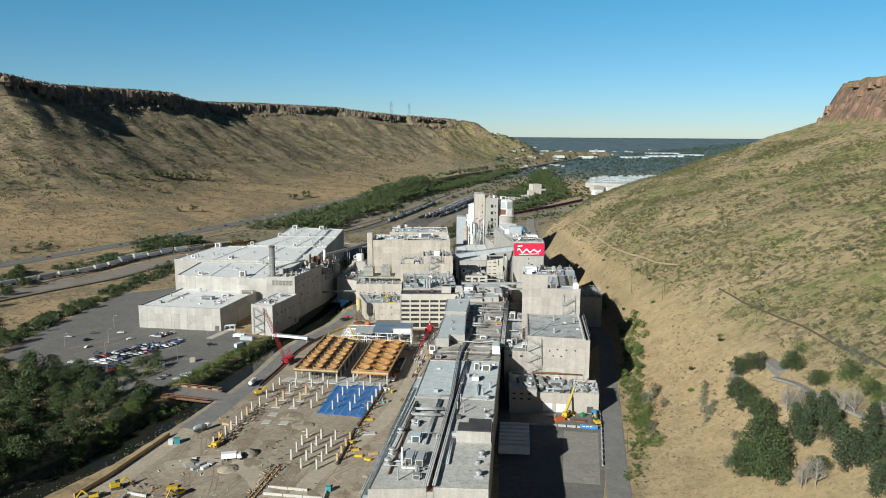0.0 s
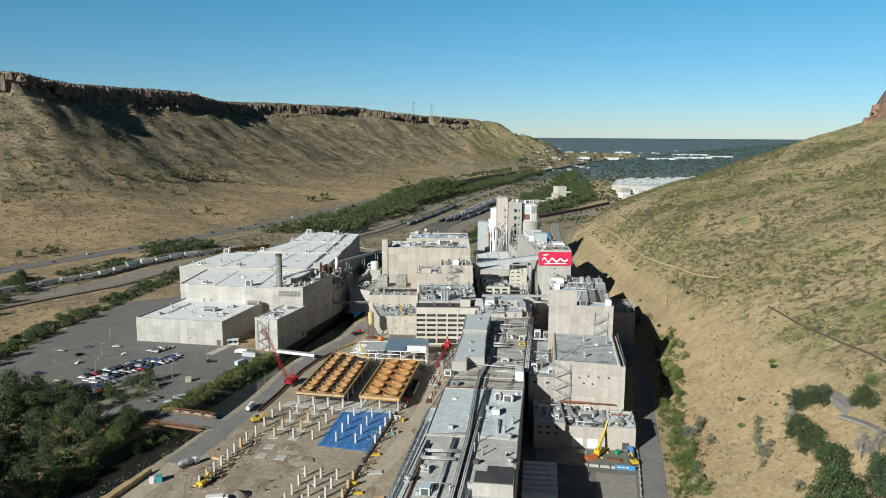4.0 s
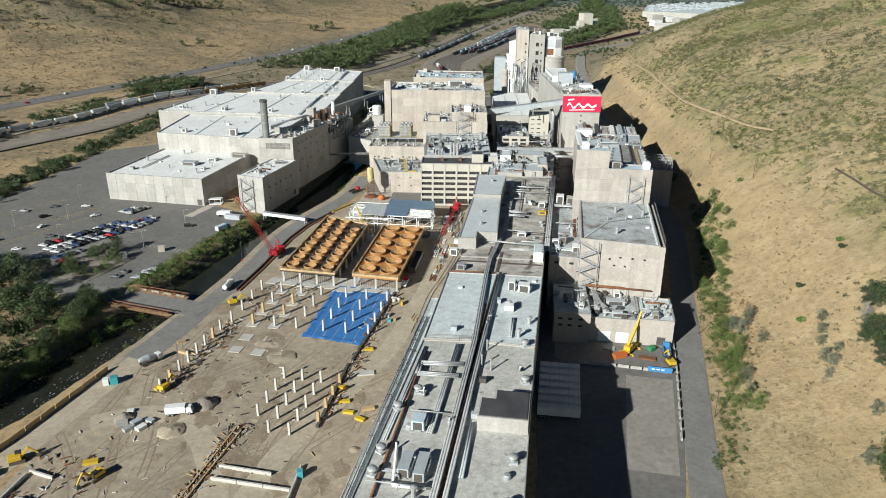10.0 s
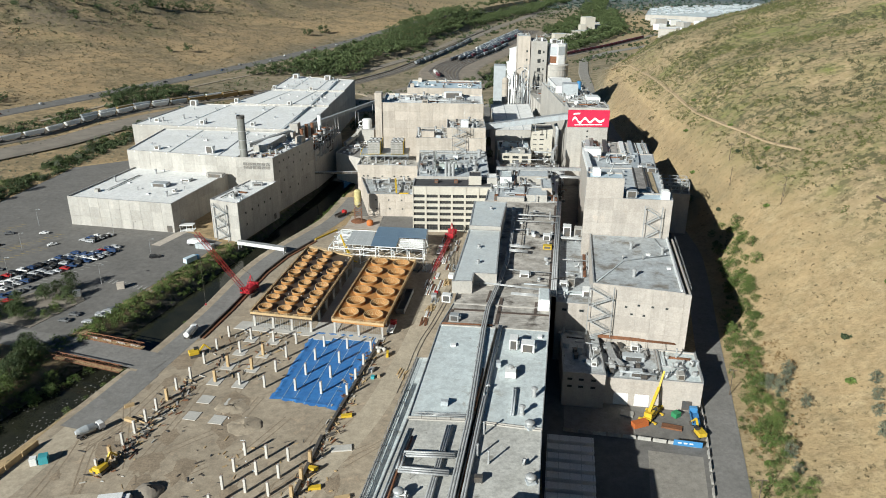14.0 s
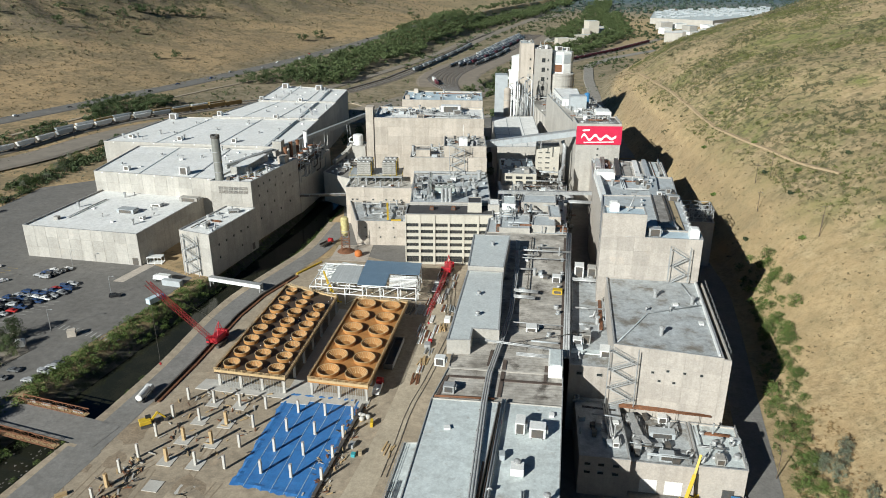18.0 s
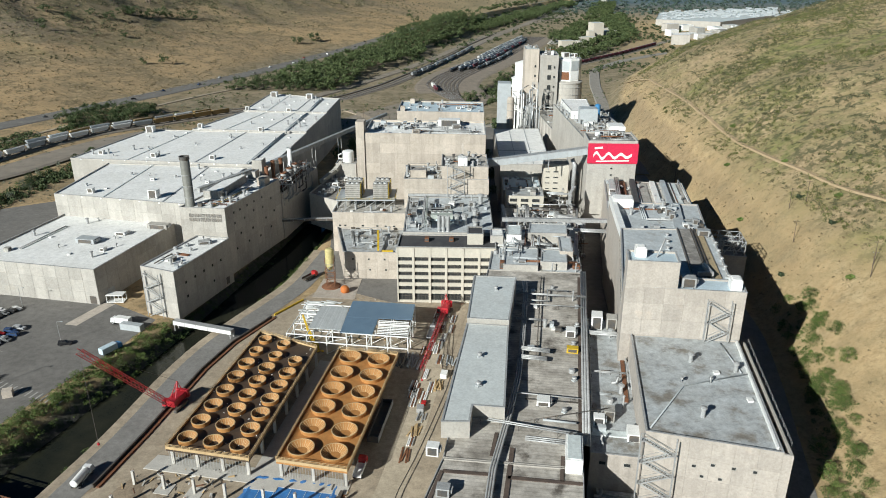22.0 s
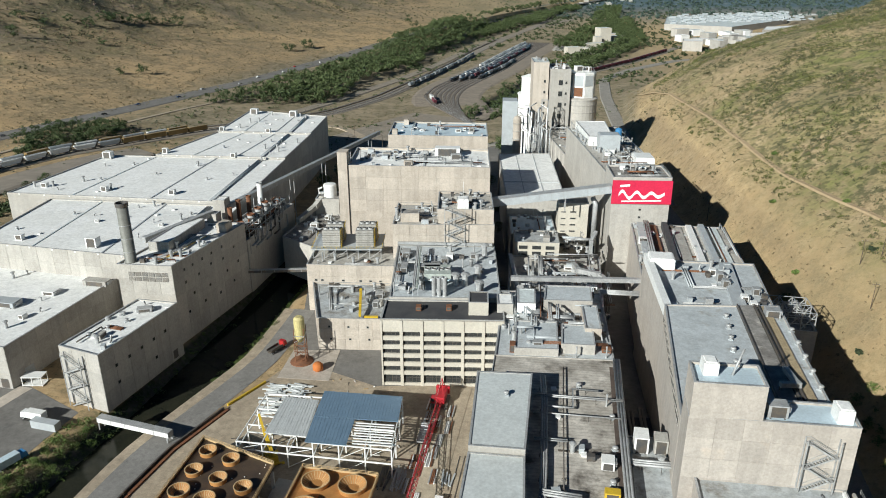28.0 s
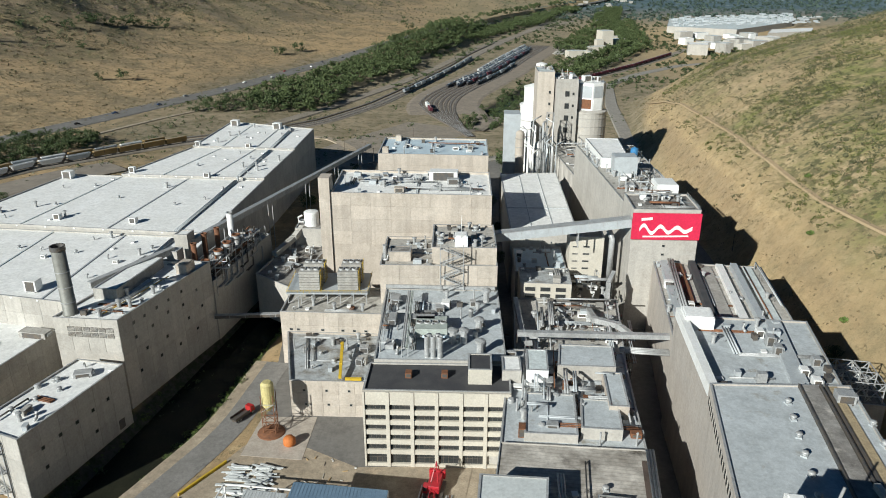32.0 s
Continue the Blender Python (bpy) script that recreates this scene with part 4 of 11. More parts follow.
def make_truck(label, cab_m, body_kind, body_m):
    t = thing("truck", label, "truck")
    bm = bmesh.new()
    box(bm, 2.1, 4.2, -1.15, 1.15, 0.7, 2.7)
    for v in bm.verts:
        if v.co.x > 4 and v.co.z > 2:
            v.co.x -= 0.5
    bmesh.ops.bevel(bm, geom=bm.edges[:], offset=0.1, segments=1, affect="EDGES")
    cab = part("cab", bm, cab_m, t)
    bm = bmesh.new()
    beam(bm, (4.15, 0, 1.7), (3.78, 0, 2.45), 2.0, 0.05)
    part("windscreen", bm, GLASS_DARK, cab)
    bm = bmesh.new()
    box(bm, -4.2, 4.0, -0.5, 0.5, 0.55, 0.85)
    part("chassis", bm, STEEL_DARK, t)
    bm = bmesh.new()
    if body_kind == "box":
        box(bm, -4.2, 1.9, -1.2, 1.2, 0.95, 3.2)
    elif body_kind == "tank":
        tube(bm, [(-4.2, 0, 1.95), (-4.0, 0, 1.95), (1.6, 0, 1.95), (1.8, 0, 1.95)], [0.7, 1.1, 1.1, 0.7], 14)
    elif body_kind == "mixer":
        tube(bm, [(-4.3, 0, 2.6), (-3.4, 0, 2.5), (-1.0, 0, 2.2), (1.2, 0, 1.9), (1.8, 0, 1.85)], [0.6, 0.95, 1.3, 1.1, 0.6], 14)
    else:
        box(bm, -4.2, 1.9, -1.2, 1.2, 0.95, 1.15)
        for y in (-1.2, 1.14):
            box(bm, -4.2, 1.9, y, y + 0.06, 1.15, 1.9)
    part({"box": "cargo_box", "tank": "tank", "mixer": "drum"}.get(body_kind, "flatbed"), bm, body_m, t)
    wheel_parts(t, (-3.3, -2.1, 3.0), (-1.0, 1.0), 0.5, 0.35)
    return t


# ---- plants ----
def leaf_cloud(bm, c, r, n, size, rng, flat=1.0):
    """Small leaf faces scattered through a lump."""
    for _ in range(n):
        d = Vector((rng.gauss(0, 1), rng.gauss(0, 1), rng.gauss(0, 1)))
        d.normalize()
        p = Vector(c) + Vector((d.x * r, d.y * r, d.z * r * flat)) * (rng.random() ** 0.4)
        a = Vector((rng.uniform(-1, 1), rng.uniform(-1, 1), rng.uniform(-0.4, 1))).normalized()
        b = a.cross(Vector((rng.uniform(-1, 1), rng.uniform(-1, 1), rng.uniform(-1, 1)))).normalized()
        s = size * rng.uniform(0.6, 1.4)
        a = a * s
        b = b * s * 0.7
        vs = [bm.verts.new(p + q) for q in (-a, b * 0.9, a, -b)]
        bm.faces.new(vs)


def make_tree(name, label, h, spread, leaf, seed, lumps_n=26, leaves=34, size=0.34, low=0.25, trunk_m=None, pointed=False):
    rng = random.Random(seed)
    t = thing(name, label, "tree", group="trees")
    bm = bmesh.new()
    tube(bm, [(0, 0, -0.6), (0.1 * h * 0.1, 0, h * 0.3), (-0.02 * h, 0.02 * h, h * 0.62), (0, 0, h * 0.85)], [h * 0.03, h * 0.022, h * 0.013, h * 0.004], 6)
    tops = []
    for k in range(lumps_n):
        f = low + (1 - low) * (k + 0.5) / lumps_n
        wide = spread * (math.sin(math.pi * (0.12 + 0.80 * f)) ** 0.8 if not pointed else (1.05 - f))
        ang = k * 2.4 + rng.uniform(-0.5, 0.5)
        d = wide * math.sqrt(rng.random())
        tops.append((d * math.cos(ang), d * math.sin(ang), h * f * 0.96))
    for k, p in enumerate(tops[::3]):
        z = p[2] * 0.55
        tube(bm, [(0, 0, z), (p[0] * 0.6, p[1] * 0.6, z + (p[2] - z) * 0.5), p], [h * 0.009, h * 0.006, h * 0.002], 4, cap=False)
    part("trunk", bm, trunk_m or BARK, t)
    bm = bmesh.new()
    for p in tops:
        leaf_cloud(bm, p, spread * rng.uniform(0.26, 0.46), leaves, size * h / 9, rng, 0.7)
    part("crown", bm, leaf, t)
    return hide_master(t)


def make_bare_tree(seed, h=8.0):
    rng = random.Random(seed)
    t = thing("dead_tree", "bare grey dead tree with fine tangled branches", "tree", group="trees")
    bm = bmesh.new()
    tube(bm, [(0, 0, -0.5), (0.2, 0, h * 0.5), (0, 0.1, h)], [0.22, 0.14, 0.03], 5)
    part("trunk", bm, DEADWOOD, t)
    bm = bmesh.new()
    for k in range(46):
        a, f = rng.uniform(0, 6.28), rng.uniform(0.2, 0.95)
        L = h * 0.42 * (1.1 - f) + 0.6
        p0 = Vector((0, 0, h * f))
        p1 = p0 + Vector((math.cos(a) * L * 0.6, math.sin(a) * L * 0.6, L * 0.5))
        tube(bm, [p0, p1], [0.07, 0.04], 3, cap=False)
        for _ in range(4):
            p2 = p1 + Vector((rng.uniform(-1, 1), rng.uniform(-1, 1), rng.uniform(0.1, 1.2))) * L * 0.4
            tube(bm, [p1, p2], [0.035, 0.012], 3, cap=False)
    part("bare_crown", bm, DEADWOOD, t)
    return hide_master(t)


def make_shrub(label, leaf, seed, r=1.2):
    rng = random.Random(seed)
    bm = bmesh.new()
    for k in range(9):
        a = rng.uniform(0, 6.28)
        d = r * 0.7 * math.sqrt(rng.random())
        leaf_cloud(bm, (d * math.cos(a), d * math.sin(a), r * rng.uniform(0.3, 0.75)), r * 0.5, 26, 0.2 * r, rng, 0.8)
    ob = part("shrub", bm, leaf)
    tagged(ob, label, "shrub", "shrubs")
    return hide_master(ob)


TREES = [make_tree("cottonwood_tree", "broad dark green cottonwood tree by the river", h, s, LEAF, k, 38, 52, 0.235) for k, (h, s) in enumerate(((12, 5.2), (10, 4.6), (14, 5.8), (8, 4.2)))]
TREES_BRIGHT = [make_tree("willow_tree", "bushy bright green willow on the river bank", 5.5, 3.4, LEAF_BRIGHT, 11, 24, 56, 0.26, 0.1), make_tree("willow_tree", "low green willow thicket on the bank", 4.2, 3.2, LEAF_BRIGHT, 12, 22, 56, 0.30, 0.1)]
JUNIPERS = [make_tree("juniper_tree", "dense dark green juniper on the dry slope", 7.5, 3.0, LEAF_DARK, 21, 32, 54, 0.24, 0.08), make_tree("pine_tree", "dark green pine on the dry slope", 10, 3.6, LEAF_DARK, 22, 38, 54, 0.20, 0.12, pointed=True)]
SAGES = [make_tree("olive_tree", "silvery sage-green olive tree on dry grass", 6.5, 2.6, LEAF_SAGE, 31, 26, 54, 0.21, 0.1)]
DEAD = [make_bare_tree(5), make_bare_tree(6, 6.5)]
SHRUBS = [make_shrub("low dark green shrub on dry grass", LEAF_DARK, 41), make_shrub("round bright green shrub on dry grass", LEAF_BRIGHT, 42), make_shrub("grey-green sagebrush on dry grass", LEAF_SAGE, 43)]

# ---- roads, yards, river ----
TRAIL = mat("pale trail dirt", (0.45, 0.335, 0.20), (0.37, 0.275, 0.16), 4, 0.4, 0.95, bump=0.2)
strip("road_highway", HIGHWAY, 22, 0.35, ASPHALT, "grey four-lane highway along the foot of the mesa", "road", True)
strip("river", RIVER, 15, -5.0, FLUID, "shallow dark river between brushy banks", "water", step=6)
strip("river", RIVER_LOW, 13, -5.0, FLUID, "narrow river below the rail yard under trees", "water", step=12)
SITE = [(-125, 60), (-27, 50), (-8, 160), (0, 196), (17, 300), (19, 329), (-20, 328), (-50, 345), (-74, 300), (-92, 240), (-103, 190), (-112, 152), (-120, 120)]
slab("ground_site", SITE, 0.05, DIRT, "bare tan dirt of a building site with tyre tracks", "ground")
LOT = [(-250, 448), (-262, 330), (-258, 270), (-205, 236), (-160, 217), (-143, 214), (-131, 252), (-118, 288), (-112, 312), (-140, 330), (-185, 400), (-215, 470)]
slab("pavement_lot", LOT, 0.06, ASPHALT, "worn grey asphalt parking lot with faded markings", "parking lot")
strip("road_site", [(-131, 92), (-124, 118), (-116.5, 146), (-112.5, 160)], 9, 0.1, DIRT_PALE, "packed pale dirt haul road beside the river", "road", step=6)
strip("road_site", [(-112.5, 158), (-108, 173), (-104, 190)], 10, 0.115, ASPHALT_ROAD, "worn grey asphalt end of the service road", "road", step=6)
strip("road_haul", [(-60, 70), (-52, 105), (-36, 138), (-24, 165), (-14, 205), (-6, 250), (2, 300)], 6.5, 0.09, DIRT_PALE, "pale rolled haul road across the site", "road", step=6)
strip("road_haul", [(-112, 120), (-95, 128), (-78, 118), (-66, 95), (-62, 72)], 7, 0.085, DIRT_PALE, "pale rolled haul road across the site", "road", step=6)
strip("road_river", [(-104, 186), (-100, 203), (-92.2, 237), (-87, 274), (-82, 294), (-71, 319), (-60, 345), (-54, 385)], 7.4, 0.12, ASPHALT_ROAD, "worn asphalt service road beside the river", "road", step=6)
strip("verge_river", [(-119.5, 152), (-115.5, 168), (-112, 182), (-105.2, 203), (-97.6, 237), (-92.9, 272), (-87.8, 294), (-77, 320), (-66, 346), (-60, 386)], 4.0, 0.1, DIRT, "pale dirt verge between road and river bank", "verge", step=6)
strip("road_bridge", [(-100, 195.5), (-122, 203.5), (-140, 208.8), (-160, 214), (-188, 222)], 10, 0.2, ASPHALT_ROAD, "concrete and asphalt road crossing the river", "road", step=5)
slab("pavement_yard", [(10, 30), (44, 40), (62, 95), (76, 146), (83, 180), (84, 240), (36, 240), (22, 100)], 0.06, ASPHALT, "dark patched asphalt loading yard", "yard")
slab("pavement_yard_patch", [(47, 100), (61, 97), (73, 146), (58, 149)], 0.075, ASPHALT_PALE, "paler repaved asphalt field in the loading yard", "yard", 0.1)
slab("pavement_yard_patch", [(35, 158), (56, 154), (58, 176), (38, 180)], 0.075, ASPHALT_PALE, "pale concrete apron before the docks", "yard", 0.1)
strip("road_hill", [(38, -20), (62, 72), (73, 119), (81, 150), (88, 178), (97, 215), (110, 265), (118, 300), (122, 360), (123, 430), (130, 520)], 8, 0.14, ASPHALT_ROAD, "narrow dark asphalt road along the foot of the hill", "road", step=6)
slab("pavement_plant", [(-20, 326), (36, 240), (84, 240), (112, 290), (120, 360), (121, 640), (-40, 700), (-58, 420), (-50, 345)], 0.03, ASPHALT, "grey paved ground between the plant buildings", "yard")
strip("path_hill", [(178, 330), (170, 418), (168, 460), (170, 492), (172, 543), (177, 629), (181, 731), (190, 830)], 3.4, 0.2, TRAIL, "bare dirt trail along the hillside", "path", True, step=6)
strip("road_far", [(130, 520), (146, 700), (168, 880), (190, 1003), (240, 1086), (327, 1180), (450, 1230), (700, 1300)], 11, 0.5, ASPHALT_PALE, "grey road bending round the end of the hill", "road", True)
strip("path_mesa", [(-330, 560), (-300, 640), (-235, 780), (-190, 860)], 4, 0.3, DIRT, "pale dirt track between railway and highway", "path", True, step=8)

# ---- warehouses across the river ----
LW = [(-198.7, 337.6), (-140.0, 325.5), (-124, 392), (-184, 402)]
lw = building("warehouse", "low windowless precast concrete warehouse with white roof", LW, 15.0, CONCRETE, ROOF_WHITE)
panels(lw, LW[0], LW[1], 0, 15.7, 6.0, 5.2, CONCRETE)
panels(lw, LW[1], LW[2], 0, 15.7, 7.0, 5.2, CONCRETE)
door_on(lw, LW[1], LW[2], 6, 0.2, 4, 4.2, PAINT_GREY, "dock_door")
door_on(lw, LW[0], LW[1], 55.8, 0.2, 3, 3.4, STEEL_DARK, "dock_door")
TIERS = (([(-189, 395), (-97, 374), (-93, 441), (-187, 452)], 25.5), ([(-210, 456), (-93, 441), (-88, 520), (-193, 530)], 27.3), ([(-164, 527), (-88, 520), (-84, 580), (-146, 587)], 28.3), ([(-146, 587), (-84, 580), (-82, 635), (-142, 657)], 29.0))
for k, (pts, h) in enumerate(TIERS):
    t = building("warehouse", "long concrete warehouse stepping back under a bright white roof", pts, h, CONCRETE, ROOF_WHITE, parapet=0.45)
    if k == 0:
        panels(t, pts[0], pts[1], 14, h + 0.45, 7.5, 6, CONCRETE)
    panels(t, pts[1], pts[2], 0, h + 0.4, 8.5, 9, CONCRETE)
    # expansion seams across the roof
    for f in (0.28, 0.62):
        a = [pts[0][i] + (pts[1][i] - pts[0][i]) * f for i in (0, 1)]
        b = [pts[3][i] + (pts[2][i] - pts[3][i]) * f for i in (0, 1)]
        bm = bmesh.new()
        beam(bm, (*a, h + 0.12), (*b, h + 0.12), 0.7, 0.25)
        part("roof_seam", bm, PAINT_GREY if f > 0.5 else ROOF_PALE, t)
    # scupper boxes along the step
    for i in range(9):
        f = (i + 0.5) / 9
        x, y = pts[0][0] + (pts[1][0] - pts[0][0]) * f, pts[0][1] + (pts[1][1] - pts[0][1]) * f
        bm = bmesh.new()
        box(bm, x - 0.35, x + 0.35, y - 0.25, y + 0.05, h - 0.3, h + 0.25)
        part("scupper", bm, ROOF_WHITE, t)
for x, y, z, w, h in ((-197, 467, 27.3, 3, 2.2), (-190, 524, 27.3, 5, 4), (-172, 398, 25.5, 3, 2.4), (-138, 390, 25.5, 4.5, 4.2), (-164, 460, 27.3, 3, 2.6), (-129, 455, 27.3, 3, 2.6), (-143, 588, 29, 3, 3), (-160, 532, 28.3, 3, 3), (-118, 523, 28.3, 3, 2.6), (-112, 584, 29, 3, 2.6), (-136, 645, 29, 5, 4), (-106, 636, 29, 5, 4), (-150, 420, 25.5, 2, 1.2), (-120, 415, 25.5, 2, 1.2)):
    air_handler(x, y, z, w, w * 0.8, h, -8, PAINT_WHITE, False, "white rooftop ventilator box on the warehouse roof")
for k, (pts, h) in enumerate(TIERS):
    a, b = pts[1], pts[2]
    pipe_run([(a[0] - 14, a[1] + 3, h + 0.5), (b[0] - 14, b[1] - 1, h + 0.5)], 0.3, 3, 0.7, PAINT_GREY, 9, h, "grey conduits running along the white roof")
fans([(-180, 410), (-165, 430), (-140, 425), (-112, 430), (-110, 400)], 25.5)
fans([(-175, 480), (-150, 490), (-120, 480), (-105, 505), (-170, 510), (-135, 510)], 27.3)
fans([(-130, 545), (-105, 560), (-120, 610), (-100, 620)], 28.7)
air_handler(-157, 358, 15, 9, 5, 2.2, -11, PAINT_GREY, True, "low grey air handler on the white warehouse roof")
air_handler(-146, 368, 15, 5, 4, 1.6, -11, PAINT_WHITE)
air_handler(-132, 376, 15, 10, 4, 2.4, -11, CONCRETE_GREY)
pipe_run([(-152, 390, 15), (-152, 390, 24)], 0.4, 1, 0.7, STEEL, 9, None, "thin galvanised vent stack on the roof")
sh = thing("dock_shelter", "small white metal dock shelter beside the warehouse", "shelter", (-134, 326, 0))
bm = bmesh.new()
box(bm, -138, -131, 327, 331, 3.2, 3.5)
box(bm, -138, -131, 327, 331, 0.2, 0.4)
for x in (-137.8, -134.5, -131.2):
    for y in (327.2, 330.8):
        beam(bm, (x, y, 0), (x, y, 3.3), 0.2)
part("canopy", bm, PAINT_WHITE, sh)

HI = [(-114.5, 358), (-94, 356), (-80, 402), (-101, 405)]
hi = building("boiler_house", "tall concrete boiler house with louvred vents", HI, 31, CONCRETE, ROOF_WHITE, parapet=0.5)
panels(hi, HI[0], HI[1], 20.5, 31.5, 5.2, 5.5, CONCRETE)
panels(hi, HI[1], HI[2], 0, 31.5, 6.0, 6.3, CONCRETE)
for i in range(6):
    for k in range(2):
        m = wall_frame(HI[0], HI[1], 0)
        bm = bmesh.new()
        x0, z0 = 4.2 + i * 2.5, 25.2 + k * 1.9
        box(bm, x0, x0 + 2.2, 0.07, 0.16, z0, z0 + 1.6, m)
        lv = part("louvre", bm, STEEL_DARK, hi)
        for s in range(4):
            bm = bmesh.new()
            box(bm, x0, x0 + 2.2, 0.16, 0.24, z0 + 0.1 + s * 0.4, z0 + 0.24 + s * 0.4, m)
            part("slat", bm, CONCRETE_GREY, lv)
for i, (x, z) in enumerate(((6, 27), (11, 27), (17, 27), (23, 27), (30, 27), (6, 22), (14, 22), (22, 23), (30, 22), (38, 24), (10, 16), (20, 15), (32, 16), (40, 17), (6, 10), (16, 10), (26, 9), (36, 10))):
    window_on(hi, HI[1], HI[2], x, z, 1.1, 1.1)
TW = [(-117.6, 318.3), (-102.4, 312), (-91, 349), (-106, 352)]
tw = building("annex_building", "narrow concrete annex with an outside stair and white roof", TW, 20.2, CONCRETE, ROOF_WHITE, parapet=0.4)
panels(tw, TW[0], TW[1], 0, 20.6, 5.4, 6.8, CONCRETE)
panels(tw, TW[1], TW[2], 0, 20.6, 6.4, 6.8, CONCRETE)
a = Vector(TW[0]).lerp(Vector(TW[1]), 0.12)
b = Vector(TW[0]).lerp(Vector(TW[1]), 0.60)
zigzag_stair(tuple(a), tuple(b), 0, 18, 6)
for i, (x, z) in enumerate(((6, 13), (12, 13), (18, 13), (24, 13), (30, 13), (6, 7), (24, 6))):
    window_on(tw, TW[1], TW[2], x, z, 1.1, 1.1)
door_on(tw, TW[1], TW[2], 33, 1.0, 2.4, 3.2, STEEL_DARK, "door")
fans([(-111, 325), (-107, 330), (-103, 335), (-106, 340)], 20.2)
air_handler(-100, 343, 20.2, 5, 3, 1.5, 15, STEEL)

# tall steel chimney
t = thing("chimney", "tall galvanised steel chimney with a sooty rim", "chimney", (-110.6, 361.5, 31))
bm = bmesh.new()
lathe(bm, (-110.6, 361.5, 31), [(2.3, 0), (2.3, 0.4), (2.05, 0.5), (2.0, 21.2)], 28)
part("shaft", bm, mat("dull olive steel", (0.24, 0.24, 0.215), (0.18, 0.178, 0.16), 3, 0.4, 0.55, 0.2, 0.05, streaks=0.25), t, smooth=True)
bm = bmesh.new()
lathe(bm, (-110.6, 361.5, 31), [(2.2, 21.0), (2.2, 22.4), (1.85, 22.4), (1.8, 21.4)], 28)
part("rim", bm, STEEL_DARK, t)
for k in range(3):
    bm = bmesh.new()
    lathe(bm, (-110.6, 361.5, 31), [(2.08, 5 * k + 4), (2.14, 5 * k + 4.05), (2.14, 5 * k + 4.3), (2.06, 5 * k + 4.35)], 28)
    part("band", bm, STEEL, t)
building("roof_penthouse", "rounded grey penthouse on the boiler house roof", [(-108, 372), (-100, 371), (-95, 398), (-102, 400)], 34.5, CONCRETE_GREY, ROOF_WHITE, z0=31, parapet=0.2, category="penthouse")
building("roof_penthouse", "square tan penthouse on the boiler house roof", [(-88.5, 392), (-84.5, 391), (-83.2, 396), (-87.2, 397)], 35, CONCRETE_TAN, CONCRETE_TAN, z0=31, parapet=0, category="penthouse")
fans([(-105, 363), (-98, 362), (-92, 370), (-90, 380), (-98, 367)], 31)
pipe_run([(-103, 360, 32), (-96, 372, 32), (-93, 386, 32)], 0.25, 2, 0.8, STEEL, 6, 31)
pipe_run([(-100, 360, 31.6), (-90, 389, 31.6)], 0.15, 1, 0.8, PAINT_YELLOW, 6, 31, "thin yellow gas pipe on the roof")

# plant yard of stacks and pipes beside the long warehouse
PY = [(-84, 402.2), (-78.5, 402), (-70, 450), (-84, 452)]
building("boiler_annex", "dark concrete annex packed with stacks and pipes", [(-96, 402.2), (-79.5, 402), (-70, 452), (-86, 454)], 23, CONCRETE, ROOF_BLUEGREY, parapet=0.8)
for x, y, h, r, m_, lab in ((-88, 410, 12, 1.0, RUST, "rusty brown exhaust stack"), (-86.5, 418, 13, 1.0, RUST, "rusty brown exhaust stack"), (-84.5, 427, 12, 1.0, RUST, "rusty brown exhaust stack"), (-81, 434, 16, 1.2, PAINT_WHITE, "tall white exhaust stack"), (-83, 406, 7, 1.4, STEEL, "short galvanised vessel among pipes"), (-80.5, 414, 8, 1.5, STEEL, "short galvanised vessel among pipes"), (-79, 421, 8.5, 1.5, STEEL, "short galvanised vessel among pipes"), (-77.5, 428, 9, 1.4, STEEL, "short galvanised vessel among pipes"), (-75, 438, 6, 1.2, STEEL, "short galvanised vessel among pipes")):
    t = thing("exhaust_stack", lab, "chimney", (x, y, 23), group="boiler stacks")
    bm = bmesh.new()
    lathe(bm, (x, y, 23), [(r * 1.1, 0), (r, 0.3), (r, h)], 14)
    part("shaft", bm, m_, t, smooth=True)
    bm = bmesh.new()
    lathe(bm, (x, y, 23), [(r, h), (r * 1.15, h + 0.05), (r * 1.15, h + 0.5), (r * 0.85, h + 0.5), (r * 0.85, h + 0.1)], 14)
    part("rim", bm, RUST if m_ is not PAINT_WHITE else STEEL, t)
    if m_ is STEEL:
        bm = bmesh.new()
        lathe(bm, (x, y, 23), [(r * 1.5, h - 1.2), (r * 1.5, h - 1.1), (r, h - 1.1), (r, h - 1.2)], 14)
        part("platform", bm, STEEL_DARK, t)
rng = random.Random(8)
for k in range(16):
    x, y = rng.uniform(-86, -75), rng.uniform(404, 446)
    z = 24 + rng.uniform(0.5, 5)
    dx, dy = rng.choice(((1, 0), (0.18, 1), (0.18, 1)))
    L = rng.uniform(4, 12)
    pipe_run([(x, y, z), (x + dx * L * 0.5, y + dy * L * 0.5, z), (x + dx * L * 0.5, y + dy * L * 0.5, z + rng.uniform(-1, 3))], rng.uniform(0.15, 0.4), 1, 0.7, rng.choice((STEEL, STEEL, RUST, PAINT_GREY)), 4, 23, "tangle of silver and rusty pipes on the boiler annex")
t = thing("pipe_rack", "steel rack frame along the boiler annex edge", "rack", (-76, 424, 20))
for k in range(9):
    f = k / 8
    x, y = -79 + 8 * f, 404 + 44 * f
    bm = bmesh.new()
    beam(bm, (x, y, 17), (x, y, 29), 0.3)
    part("post", bm, STEEL, t)
for z in (20, 23, 26, 29):
    bm = bmesh.new()
    beam(bm, (-79, 404, z), (-71, 448, z), 0.25)
    part("rail", bm, STEEL, t)
